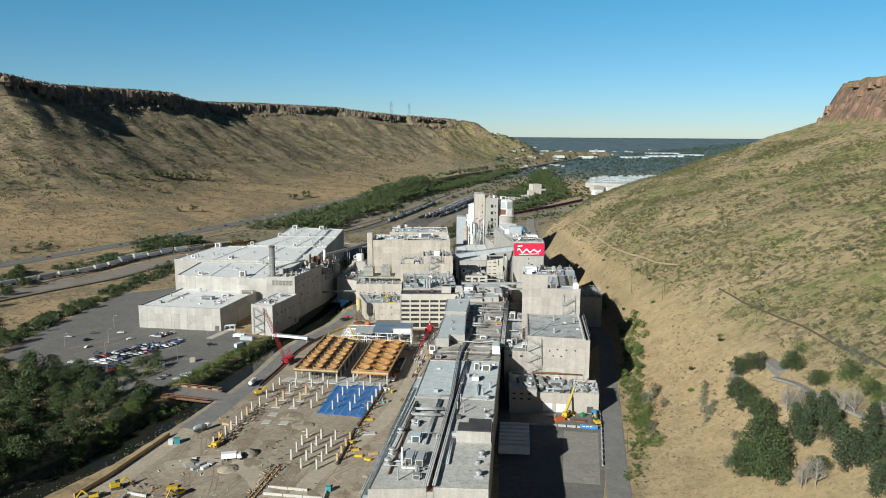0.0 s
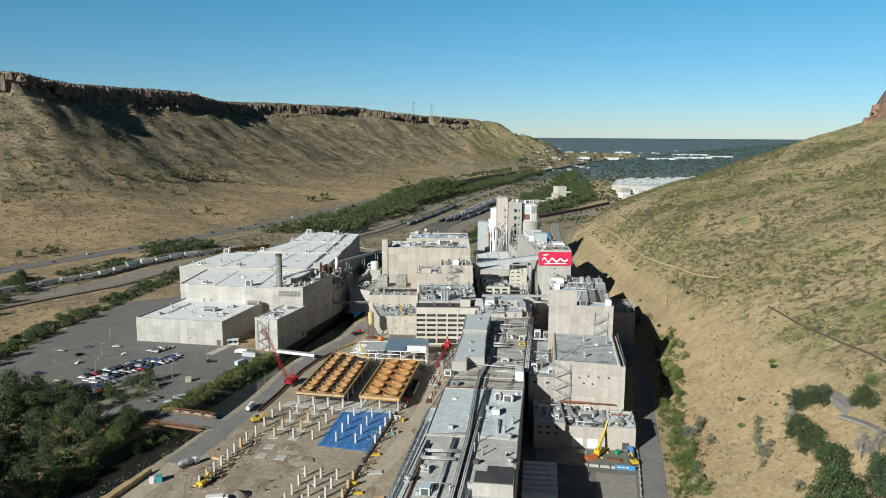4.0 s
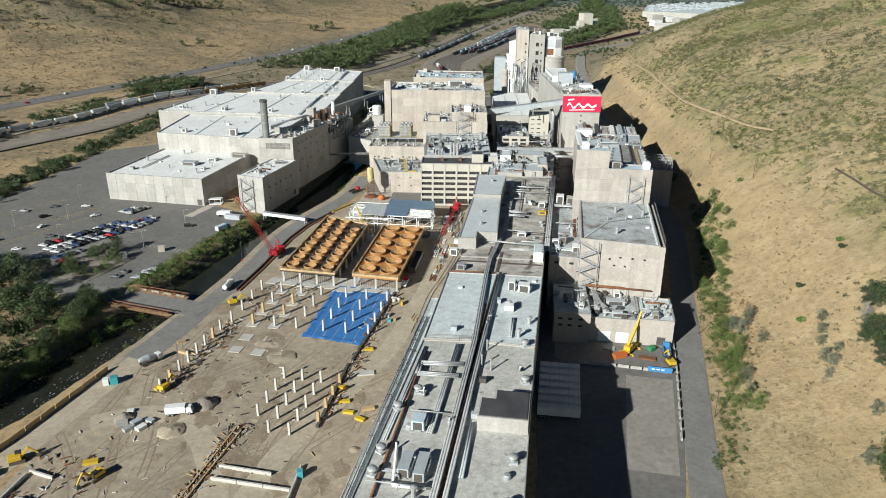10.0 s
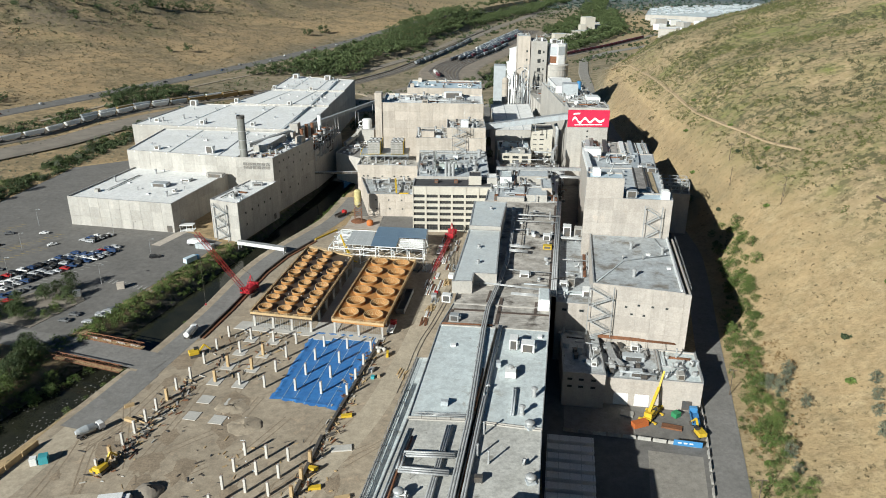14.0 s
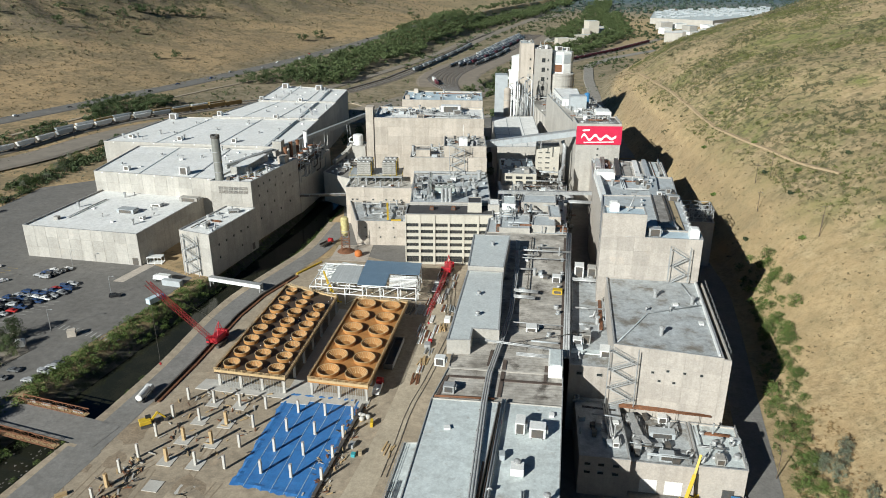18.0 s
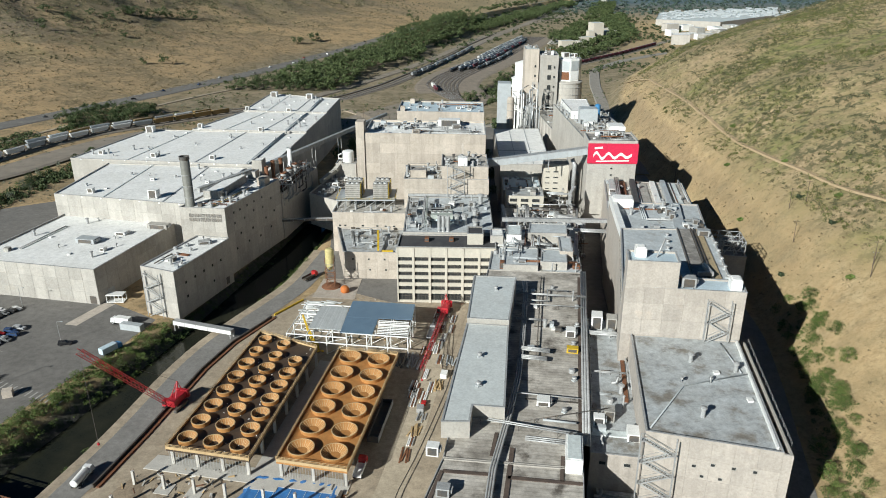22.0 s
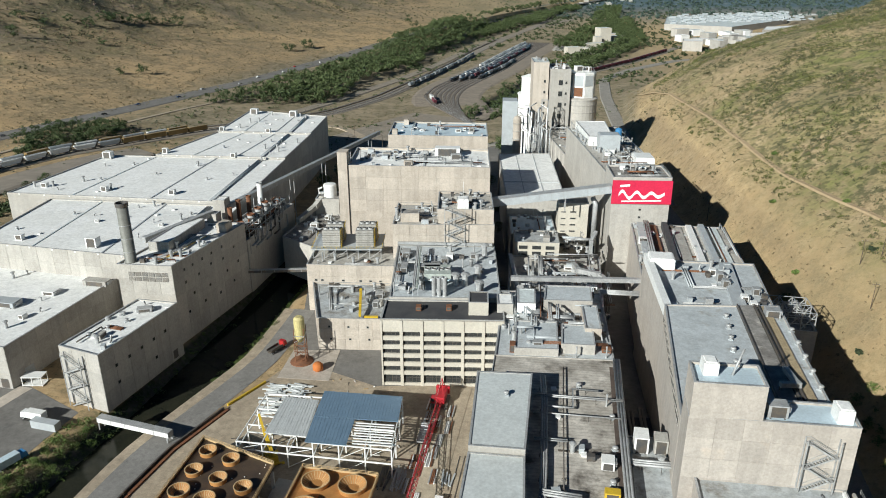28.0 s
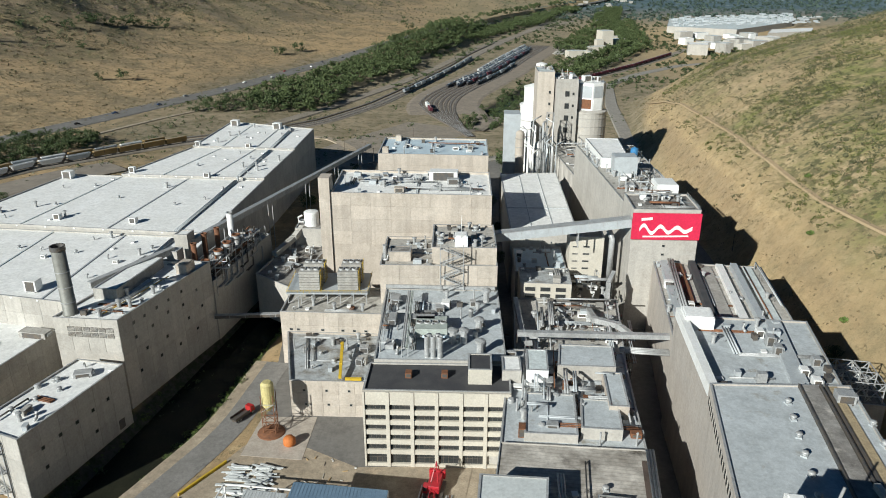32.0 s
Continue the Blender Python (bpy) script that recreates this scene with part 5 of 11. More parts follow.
for q in ((-96, 404, -92, 4, 5.5), (-95.5, 412, -90.5, 5, 9)):
    building("roof_penthouse", "stepped concrete conveyor head house", [(q[0], q[1]), (q[2], q[1] - 0.5), (q[2] + 0.8, q[1] + q[3]), (q[0] + 0.8, q[1] + q[3])], 31 + q[4] - 2, CONCRETE, ROOF_WHITE, z0=23, parapet=0.2, category="penthouse")


def gallery(name, label, a, b, w, h, material, legs=()):
    """A covered conveyor bridge from a to b, on legs down to the given heights."""
    a, b = Vector(a), Vector(b)
    mid = (a + b) / 2
    t = thing(name, label, "conveyor", (mid.x, mid.y, 0))
    bm = bmesh.new()
    beam(bm, a, b, w, h)
    part("gallery", bm, material, t)
    bm = bmesh.new()
    beam(bm, a + Vector((0, 0, h / 2 + 0.1)), b + Vector((0, 0, h / 2 + 0.1)), w * 1.08, 0.15)
    part("roof", bm, STEEL, t)
    n = max(2, int((b - a).length / 5))
    for i in range(n + 1):
        p = a.lerp(b, i / n)
        s = (b - a).cross(Vector((0, 0, 1))).normalized() * (w / 2 + 0.05)
        bm = bmesh.new()
        d = (b - a).normalized() * 0.08
        beam(bm, p - d, p + d, w + 0.14, h + 0.1)
        part("rib", bm, STEEL, t)
    for f, zb in legs:
        p = a.lerp(b, f)
        for e in (-1, 1):
            s = (b - a).cross(Vector((0, 0, 1))).normalized() * (w / 2)
            bm = bmesh.new()
            beam(bm, (p.x + s.x * e, p.y + s.y * e, zb), (p.x + s.x * e, p.y + s.y * e, p.z - h / 2), 0.35)
            part("leg", bm, STEEL, t)
    return t


gallery("conveyor_gallery", "long inclined grey steel conveyor along the warehouse wall", (-91, 414, 34), (-48, 660, 12), 2.2, 2.2, STEEL, ((0.12, 23), (0.3, 0), (0.5, 0), (0.7, 0), (0.9, 0)))
gallery("conveyor_gallery", "inclined grey conveyor rising over the boiler house roof", (-112, 378, 33), (-94, 406, 34.5), 2.0, 2.0, STEEL, ((0.4, 31),))
# foundry-like tank on its block
building("tank_base", "blocky concrete base under a white tank", [(-60, 455), (-48.5, 454), (-48, 466), (-59.5, 467)], 25, CONCRETE, ROOF_GREY, parapet=0.2)
t = thing("storage_tank", "squat white cylindrical tank with a curved pipe", "tank", (-53.5, 460, 25))
bm = bmesh.new()
lathe(bm, (-53.5, 460, 25), [(3.2, 0), (3.2, 5.6), (2.9, 6.2), (0.5, 6.6)], 24)
part("shell", bm, PAINT_WHITE, t)
bm = bmesh.new()
tube(bm, [(-56.5, 458, 27), (-58.3, 457, 27.4), (-58.6, 457, 29.4), (-57, 458, 30)], 0.5, 8)
part("pipe", bm, PAINT_WHITE, t)
building("process_building", "low dark sheds between river and brewhouse", [(-70, 424), (-53, 410), (-46, 452), (-62, 462)], 17, CONCRETE, ROOF_GREY, parapet=0.4)
duct([(-66, 440, 19), (-60, 452, 22), (-57, 457, 25)], 2.4, 2.0, CONCRETE_GREY, 17, "sloping tan conveyor housing above the sheds")
gallery("pipe_bridge", "dark steel pipe bridge across the river channel", (-79.5, 399, 11), (-52, 401, 11), 1.6, 1.1, STEEL_DARK)
gallery("pipe_bridge", "white covered footbridge across the river", (-101.5, 304.5, 3.2), (-77.5, 297.5, 2.6), 2.2, 1.6, PAINT_WHITE, ((0.02, 0), (0.98, 0)))

# ---- office and brewhouse block ----
OFF = [(-17.6, 329.5), (22.5, 328.3), (23.2, 343), (-17.0, 344)]
off = building("office_building", "six-storey concrete office with ribbon windows and dark roof", OFF, 24.0, CONCRETE, ROOF_DARK, parapet=0.4)
OFFCREAM = mat("cream precast concrete", (0.53, 0.49, 0.415), (0.47, 0.435, 0.365), 5, 0.5, 0.85, own=0.05)
m = wall_frame(OFF[0], OFF[1], 0)
bay = 40.1 / 6
zs = [1.0, 5.6, 8.9, 12.1, 15.3, 18.5]
for i in range(7):
    bm = bmesh.new()
    x = i * bay
    box(bm, max(x - 0.5, 0), min(x + 0.5, 40.1), 0, 1.0, 0, 24.3, m)
    part("fin", bm, OFFCREAM, off)
for i in range(6):
    for k, z in enumerate(zs + [21.7]):
        bm = bmesh.new()
        z0 = z - 1.5 if k else 0.0
        box(bm, i * bay + 0.5, (i + 1) * bay - 0.5, 0, 0.75, z0, z if k < 6 else 24.3, m)
        part("spandrel", bm, OFFCREAM, off)
    for k, z in enumerate(zs):
        top = (zs + [21.7])[k + 1] - 1.5
        if i == 5 and k == 0:
            continue
        bm = bmesh.new()
        for q in range(5):
            x = i * bay + 0.5 + q * (bay - 1.0) / 4
            box(bm, x - 0.05, x + 0.05, 0.12, 0.22, z, top, m)
        box(bm, i * bay + 0.5, (i + 1) * bay - 0.5, 0.12, 0.2, (z + top) / 2 + 0.2, (z + top) / 2 + 0.28, m)
        win = part("window", bm, STEEL_DARK, off)
        for q in range(4):
            x = i * bay + 0.5 + q * (bay - 1.0) / 4
            bm = bmesh.new()
            box(bm, x + 0.05, x + (bay - 1.0) / 4 - 0.05, 0.03, 0.12, z, top, m)
            part("pane", bm, GLASS_DARK, win)
building("roof_penthouse", "dark-roofed lift house on the office roof", [(11, 333), (17.5, 332.8), (17.8, 341.5), (11.3, 341.7)], 28.5, OFFCREAM, ROOF_DARK, z0=24, parapet=0.2, category="penthouse")
for x in (-5.5, 4.6):
    air_handler(x, 337, 24, 1.8, 2.2, 1.6, -2, RUST, False, "small reddish vent housing on the dark roof")
BMP = [(-15.8, 344.2), (22.4, 343.2), (23, 392), (-16.0, 393)]
bm_t = building("process_building", "concrete process building with pipe-covered pale roof", BMP, 25, CONCRETE, ROOF_MIST, parapet=0.3)
building("roof_penthouse", "small concrete roof house with orange-brown box", [(20.5, 335), (25.8, 335), (26, 343), (20.8, 343)], 27, CONCRETE, ROOF_WHITE, z0=0, parapet=0.2)
BN = [(-52, 385), (-17, 383), (-16.3, 404), (-51, 406)]
bn = building("process_building", "pinkish concrete process building below the cooling towers", BN, 19.5, CONCRETE_TAN, ROOF_GRAVEL)
panels(bn, BN[0], BN[1], 0, 20.2, 5.0, 5.0, CONCRETE_TAN)
for x in (3, 5.5, 14, 21, 25, 29):
    window_on(bn, BN[0], BN[1], x, 13.2, 1.0, 0.7)
BL = [(-43, 353), (-18, 352), (-17, 383), (-50, 385)]
bl = building("process_building", "low concrete block with pale roof and yellow ducts", BL, 12, CONCRETE_TAN, ROOF_BLUEGREY)
panels(bl, BL[0], BL[1], 0, 12.7, 5.0, 4.2, CONCRETE_TAN)
for x in (4, 11, 18):
    window_on(bl, BL[0], BL[1], x, 9, 0.7, 0.7)
    window_on(bl, BL[0], BL[1], x + 0.4, 4, 0.7, 0.7)
duct([(-29, 371, 13.2), (-29, 371, 15.5), (-28, 360, 14.5), (-27.5, 353.5, 13.4)], 0.9, 0.9, PAINT_YELLOW, 12, "bright yellow duct bending down over the roof edge")
duct([(-26, 354, 12.6), (-21, 354, 12.6)], 0.8, 0.8, PAINT_YELLOW, 12, "short yellow duct beside the roof edge")
fans([(-38, 378), (-33, 377), (-36, 370), (-24, 376), (-22, 366), (-31, 365)], 12)
air_handler(-22, 372, 12, 3, 3, 2, 0, STEEL)
BS = [(-18, 393.2), (22.8, 392.2), (23, 420), (-17.5, 421)]
bs = building("process_building", "concrete stair block with zigzag steel stairs", BS, 33.5, CONCRETE_TAN, ROOF_GRAVEL)
panels(bs, BS[0], BS[1], 25, 34.2, 6.8, 4.6, CONCRETE_TAN)
building("roof_penthouse", "tan upper block on the stair building", [(0, 396), (22.6, 395.4), (22.8, 419), (0.3, 419.6)], 39, CONCRETE_TAN, ROOF_GRAVEL, z0=33.5, category="penthouse")
building("roof_penthouse", "small square roof house beside a round vent", [(-15, 398), (-7.5, 398), (-7.3, 404), (-14.8, 404)], 37, CONCRETE_TAN, ROOF_GREY, z0=33.5, parapet=0.2, category="penthouse")
building("roof_penthouse", "white hut with antennas on the stair block", [(8, 397), (12.5, 397), (12.6, 402), (8.1, 402)], 43.5, PAINT_WHITE, ROOF_WHITE, z0=39, parapet=0, category="penthouse")
zigzag_stair((3.0, 392.7), (11.0, 392.5), 25, 41, 6, 1.8)
pipe_run([(10.3, 396.8, 43), (10.3, 396.8, 51)], 0.07, 1, 0.5, PAINT_WHITE, 9, None, "thin white antenna mast on the roof hut")
fans([(-14, 408), (-4, 410), (-9, 415)], 33.5)
fans([(3, 402), (18, 404), (16, 414)], 39, True)
t = thing("pipe_run", "silver vertical vent pipe on the stair block", "pipe", (-17, 400, 33.5))
bm = bmesh.new()
lathe(bm, (-16.6, 400, 33.5), [(0.7, 0), (0.7, 5), (0.9, 5.1), (0.9, 5.5)], 12)
part("pipe", bm, STEEL, t)
duct([(-16, 393, 26.4), (22, 391, 26.4)], 1.1, 1.1, STEEL, 25, "long grey pipe gallery along the foot of the stair block")
# fan bank, three flues and tall vents on the process roof
t = thing("condenser_bank", "long pale green condenser bank with four round fans", "condenser", (0.5, 361, 25))
bm = bmesh.new()
box(bm, -4.4, 5.4, 357.2, 366.0, 26.2, 28.2)
bmesh.ops.bevel(bm, geom=bm.edges[:], offset=0.06, segments=1, affect="EDGES")
part("casing", bm, mat("pale grey-green paint", (0.42, 0.46, 0.42), (0.35, 0.385, 0.35), 2, 0.3, 0.6, grime=0.2), t)
for k in range(4):
    c = (-3.2 + k * 2.45, 361.6, 28.2)
    bm = bmesh.new()
    lathe(bm, c, [(1.1, 0), (1.0, 0.35), (1.05, 0.5), (0.9, 0.5), (0.85, 0.06)], 16)
    ring = part("fan_ring", bm, STEEL, t)
    bm = bmesh.new()
    for a in range(6):
        beam(bm, (c[0], c[1], 28.5), (c[0] + 0.85 * math.cos(a * 1.047), c[1] + 0.85 * math.sin(a * 1.047), 28.52), 0.22, 0.05)
    part("blades", bm, STEEL_DARK, ring)
for x in (-4.0, -0.8, 2.0, 5.0):
    for y in (357.5, 365.7):
        bm = bmesh.new()
        beam(bm, (x, y, 25), (x, y, 26.2), 0.25)
        part("leg", bm, STEEL, t)
for x, y in ((-0.6, 346.2), (1.2, 346.0), (3.2, 345.8)):
    t = thing("exhaust_stack", "straight galvanised flue on the process roof", "chimney", (x, y, 25), group="process flues")
    bm = bmesh.new()
    lathe(bm, (x, y, 25), [(0.85, 0), (0.75, 0.2), (0.75, 6.6), (0.85, 6.65), (0.85, 6.9), (0.6, 6.9), (0.6, 6.5)], 14)
    part("shaft", bm, STEEL, t, smooth=False)
for x, y in ((15.4, 376.5), (15.1, 361.7), (10.3, 354.5), (14.9, 347.8), (7.0, 354.5), (18.5, 383.0)):
    place(FITTINGS[0], turned(x, y, 25, 0) @ Matrix.Diagonal((1.9, 1.9, 1.7, 1)), "tall capped steel vent on the process roof")
t = thing("pipe_rack", "green-grey pipe rack standing along the process roof", "rack", (-7, 363, 25))
for k in range(8):
    y = 346 + 5.2 * k
    for dx in (-0.9, 0.9):
        bm = bmesh.new()
        beam(bm, (-7 + dx, y, 25), (-7 + dx, y, 28.6), 0.2)
        part("post", bm, PAINT_GREY, t)
    bm = bmesh.new()
    beam(bm, (-8.1, y, 28.2), (-5.9, y, 28.2), 0.2)
    part("crossbar", bm, PAINT_GREY, t)
for dx, r in ((-0.8, 0.22), (-0.2, 0.32), (0.5, 0.2), (0.9, 0.14)):
    bm = bmesh.new()
    tube(bm, [(-7 + dx, 344.8, 28.3 + r), (-7 + dx, 384, 28.3 + r)], r, 8)
    part("pipe", bm, STEEL if dx < 0 else bpy.data.materials["pale grey-green paint"], t)
# cooling towers on their steel platform
t = thing("steel_platform", "raised green-grey steel platform on trusses over the roof", "platform", (-36, 399, 19.5))
bm = bmesh.new()
box(bm, -51, -22.5, 392, 410, 23.4, 23.8)
part("deck", bm, PAINT_GREY, t)
for i in range(7):
    x = -50.5 + i * 4.6
    for y in (392.3, 401, 405):
        bm = bmesh.new()
        beam(bm, (x, y, 19.5), (x, y, 23.4), 0.25)
        part("post", bm, STEEL, t)
    if i < 6:
        bm = bmesh.new()
        beam(bm, (x, 392.3, 19.8), (x + 4.6, 392.3, 23.2), 0.18)
        part("brace", bm, STEEL, t)
railing([(-51, 410), (-51, 392), (-22.5, 392), (-22.5, 410)], 23.8, material=PAINT_YELLOW, label="yellow safety railing round the cooling towers")


def make_cooler():
    t = thing("cooling_tower", "pale boxy cooling tower with fan openings on top", "cooling tower", group="cooling towers")
    bm = bmesh.new()
    box(bm, -3.6, 3.6, -2.6, 2.6, 0.4, 7.2)
    bmesh.ops.bevel(bm, geom=bm.edges[:], offset=0.08, segments=1, affect="EDGES")
    part("casing", bm, CONCRETE_GREY, t)
    for z in (1.2, 2.2, 3.2, 4.2, 5.2, 6.2):
        bm = bmesh.new()
        box(bm, -3.66, 3.66, -2.66, 2.66, z, z + 0.12)
        part("band", bm, STEEL_DARK, t)
    for i in range(3):
        bm = bmesh.new()
        c = (-2.3 + i * 2.3, 0, 7.2)
        lathe(bm, c, [(1.05, 0), (0.95, 0.5), (1.0, 0.7), (0.85, 0.7), (0.8, 0.1)], 16)
        fan = part("fan_ring", bm, STEEL, t)
        bm = bmesh.new()
        for a in range(6):
            beam(bm, (c[0], c[1], 7.75), (c[0] + 0.8 * math.cos(a * 1.047), 0.8 * math.sin(a * 1.047), 7.8), 0.25, 0.05)
        part("blades", bm, STEEL_DARK, fan)
    for s in (-1, 1):
        bm = bmesh.new()
        for x in (-3.4, 3.4):
            beam(bm, (x, s * 2.5, 0), (x, s * 2.5, 0.5), 0.3)
        part("feet", bm, STEEL_DARK, t)
    bm = bmesh.new()
    for z in (0.4, 3.6, 7.2):
        beam(bm, (3.9, -2.2, z), (3.9, 2.2, z), 0.1)
    for y in (-2.2, 0, 2.2):
        beam(bm, (3.9, y, 0), (3.9, y, 7.6), 0.12)
    part("ladder_frame", bm, PAINT_YELLOW, t)
    return hide_master(t)


COOLER = make_cooler()
for x, y in ((-43, 396.5), (-42.5, 403.5), (-29.5, 396.5), (-29, 403.5)):
    place(COOLER, turned(x, y, 23.8, 0))
BH = [(-41.5, 440), (23.2, 436), (24, 470), (-41, 474)]
bh = building("brewhouse", "large windowless tan brewhouse with cluttered white roof", BH, 45, CONCRETE_TAN, ROOF_WHITE, parapet=1.0)
panels(bh, BH[0], BH[1], 24, 46, 8.1, 5.5, CONCRETE_TAN)
bm = bmesh.new()
prism(bm, [(-46, 439.5), (-41.6, 439.2), (-41.2, 446), (-45.6, 446.3)], 0, 52)
part("pier", bm, CONCRETE_TAN, bh, "tall tan pier at the corner")
air_handler(4, 462, 45, 12, 6, 4.0, -3, PAINT_WHITE, False, "large white rooftop housing")
air_handler(8, 455, 45, 5, 3, 2.5, -3, STEEL)
air_handler(-14, 444, 45, 4, 3, 2.0, -3, CONCRETE_TAN)
rng = random.Random(3)
for k in range(7):
    air_handler(rng.uniform(-38, -10), rng.uniform(448, 468), 45, rng.uniform(1.5, 3), rng.uniform(1.5, 3), rng.uniform(1, 2.4), 0, rng.choice((STEEL, PAINT_WHITE, PAINT_GREY)), k % 2 == 0)
for k in range(5):
    x, y = rng.uniform(-38, -8), rng.uniform(448, 468)
    pipe_run([(x, y, 46), (x + 6, y, 46), (x + 6, y + 3, 46.6)], 0.25, 2, 0.7, STEEL, 4, 45)
pipe_run([(-5, 446, 45.7), (21, 444, 45.7)], 0.25, 1, 0.7, STEEL, 6, 45)
BB = [(-29, 516), (26, 512), (27, 548), (-28, 552)]
bb = building("brewhouse", "tan block with a light blue roof", BB, 42, CONCRETE_TAN, ROOF_BLUE, parapet=0.8)
panels(bb, BB[0], BB[1], 20, 42.8, 7.8, 5.7, CONCRETE_TAN)
for k in range(6):
    air_handler(rng.uniform(-20, 22), rng.uniform(522, 545), 42, rng.uniform(1.5, 3.5), 2, rng.uniform(1, 2), 0, rng.choice((STEEL, PAINT_WHITE)))
for x, y in ((-27, 519), (-22, 546)):
    building("roof_penthouse", "small tan corner turret on the roof", [(x, y), (x + 3, y), (x + 3, y + 4), (x, y + 4)], 45, CONCRETE_TAN, CONCRETE_TAN, z0=42, parapet=0, category="penthouse")
BW = [(32, 446), (60, 446), (63.8, 537), (33.8, 536)]
bw = building("storage_hall", "long hall with bright white metal roof", BW, 27, CONCRETE, ROOF_WHITE, parapet=0.2)
for f in (0.33, 0.66):
    bm = bmesh.new()
    beam(bm, (32 + 28 * f, 446.5, 27.1), (33.8 + 30 * f, 536, 27.1), 0.3, 0.2)
    part("roof_seam", bm, PAINT_GREY, bw)
bm = bmesh.new()
beam(bm, (32.6, 478, 27.15), (61, 477, 27.15), 0.5, 0.3)
part("roof_seam", bm, PAINT_GREY, bw)
BX = [(32, 420), (52, 419), (53, 445.5), (33, 445.5)]
building("process_building", "pale blue-roofed block before the white hall", BX, 20, CONCRETE, ROOF_BLUE, parapet=0.3)
fans([(36, 426), (48, 426), (44, 440)], 20)
WH_ = [(32.4, 405), (51, 403.5), (52, 418.5), (33, 419.5)]
wh = building("control_house", "cream concrete house with framed window panels", WH_, 22, OFFCREAM, ROOF_BLUEGREY, parapet=0.3)
for i in range(3):
    for k in range(2):
        window_on(wh, WH_[0], WH_[1], 1.8 + i * 5.6, 16.6 + k * 2.6, 3.6, 1.5)
fans([(36, 408), (47, 408)], 22)
TA = [(53, 424), (66, 423), (67, 436), (54, 437)]
ta = building("elevator_tower", "slim cream concrete tower with slit vents", TA, 33, OFFCREAM, ROOF_GREY, parapet=0.3)
for k in range(5):
    window_on(ta, TA[0], TA[1], 5.2, 17 + k * 3, 2.4, 0.6)
    window_on(ta, TA[0], TA[1], 1.2, 17 + k * 3, 2.0, 0.4)
gallery("conveyor_gallery", "covered grey conveyor bridge to the elevator tower", (23.5, 418, 35.5), (73, 414, 43), 4.0, 3.2, PAINT_GREY, ((0.62, 33),))
t = thing("exhaust_stack", "tall bent silver exhaust pipe beside the tower", "pipe", (68, 419, 0))
bm = bmesh.new()
tube(bm, [(68.2, 420, 15), (68.2, 420, 34), (67, 421, 37)], 1.1, 12)
part("pipe", bm, STEEL, t, smooth=True)
# ---- long packaging building ----
pk = thing("packaging_building", "long low packaging building with pale patched roof and pipes", "building", (2, 120, 0))


def deck(plan, z, roof, base=0.0, edge=0.3):
    bm = bmesh.new()
    prism(bm, plan, base, z - 0.15)
    part("wall", bm, CONCRETE, pk)
    bm = bmesh.new()
    prism(bm, inset(plan, 0.25), z - 0.15, z)
    part("roof", bm, roof, pk)
    ins = inset(plan, 0.25)
    n = len(plan)
    for i in range(n):
        bm = bmesh.new()
        prism(bm, (plan[i], plan[(i + 1) % n], ins[(i + 1) % n], ins[i]), z - 0.15, z + edge)
        part("parapet", bm, STEEL if i % 2 else CONCRETE, pk)


ROOF_WORN = mat("worn concrete-grey roof", (0.56, 0.55, 0.505), (0.46, 0.45, 0.41), 7, 0.6, 0.8, bump=0.08, spots=(0.28, 0.265, 0.235), spot_size=4, spot_at=0.60, grime=0.3)
deck([(-29, 50), (-26.3, 50), (-3.6, 166), (-9.3, 166)], 20.5, ROOF_PALE)
deck([(-26.2, 50), (-7.9, 50), (5.5, 128.8), (-10.7, 129.8)], 24.0, ROOF_WORN)
deck([(-10.5, 130.2), (5.7, 129.2), (15, 178), (-2.8, 180)], 24.3, ROOF_PALE)
deck([(-7.8, 50), (-5.7, 50), (16.8, 178), (15.1, 178)], 23.0, RUST, edge=0)
deck([(-5.6, 50), (11.5, 48), (22.9, 124.8), (7.2, 128)], 24.2, ROOF_WORN)
deck([(7.3, 128.4), (23, 125.2), (31.4, 176), (16.9, 178)], 24.3, ROOF_PALE)
deck([(-2.8, 180.3), (31.5, 176.3), (34, 192), (1.7, 196)], 24.0, ROOF_STAINED)
deck([(1.8, 196.3), (34, 192.3), (53, 304), (18, 307)], 24.0, ROOF_STAINED)
# tarred brown strips over the joints
TAR = mat("dark brown tar strip", (0.075, 0.055, 0.045), (0.12, 0.088, 0.07), 3, 0.3, 0.85)
for p, q, w in (((1.8, 191.6), (12.8, 190.3), 1.0), ((16.4, 189.4), (33.0, 187.2), 1.0), ((-1.4, 181), (1.6, 191.6), 0.9), ((15.2, 181), (18.4, 200), 1.1), ((28.4, 188.0), (30.0, 197), 0.9), ((35.4, 203), (51.2, 300), 1.5), ((13.2, 197), (15.0, 206), 0.9)):
    bm = bmesh.new()
    beam(bm, (*p, 24.1), (*q, 24.1), w, 0.24)
    part("roof_strip", bm, TAR, pk)
for y in (221, 262):
    bm = bmesh.new()
    beam(bm, (22.5 + 0.17 * (y - 215), y, 24.1), (37 + 0.17 * (y - 215), y - 2, 24.1), 0.5, 0.25)
    part("roof_seam", bm, STEEL_DARK, pk)
DB = [(3.9, 84.4), (16.3, 82.5), (18.1, 94.6), (9.3, 96.1), (8.7, 92), (5.2, 92.7)]
building("roof_penthouse", "cream penthouse with a flat dark grey roof", DB, 28.6, CONCRETE, ROOF_DARK, z0=24.2, parapet=0, category="penthouse")
SHED_ROOF = mat("clean pale metal roof", (0.56, 0.59, 0.58), (0.52, 0.545, 0.535), 12, 0.8, 0.5, bump=0.03, grime=0.06)
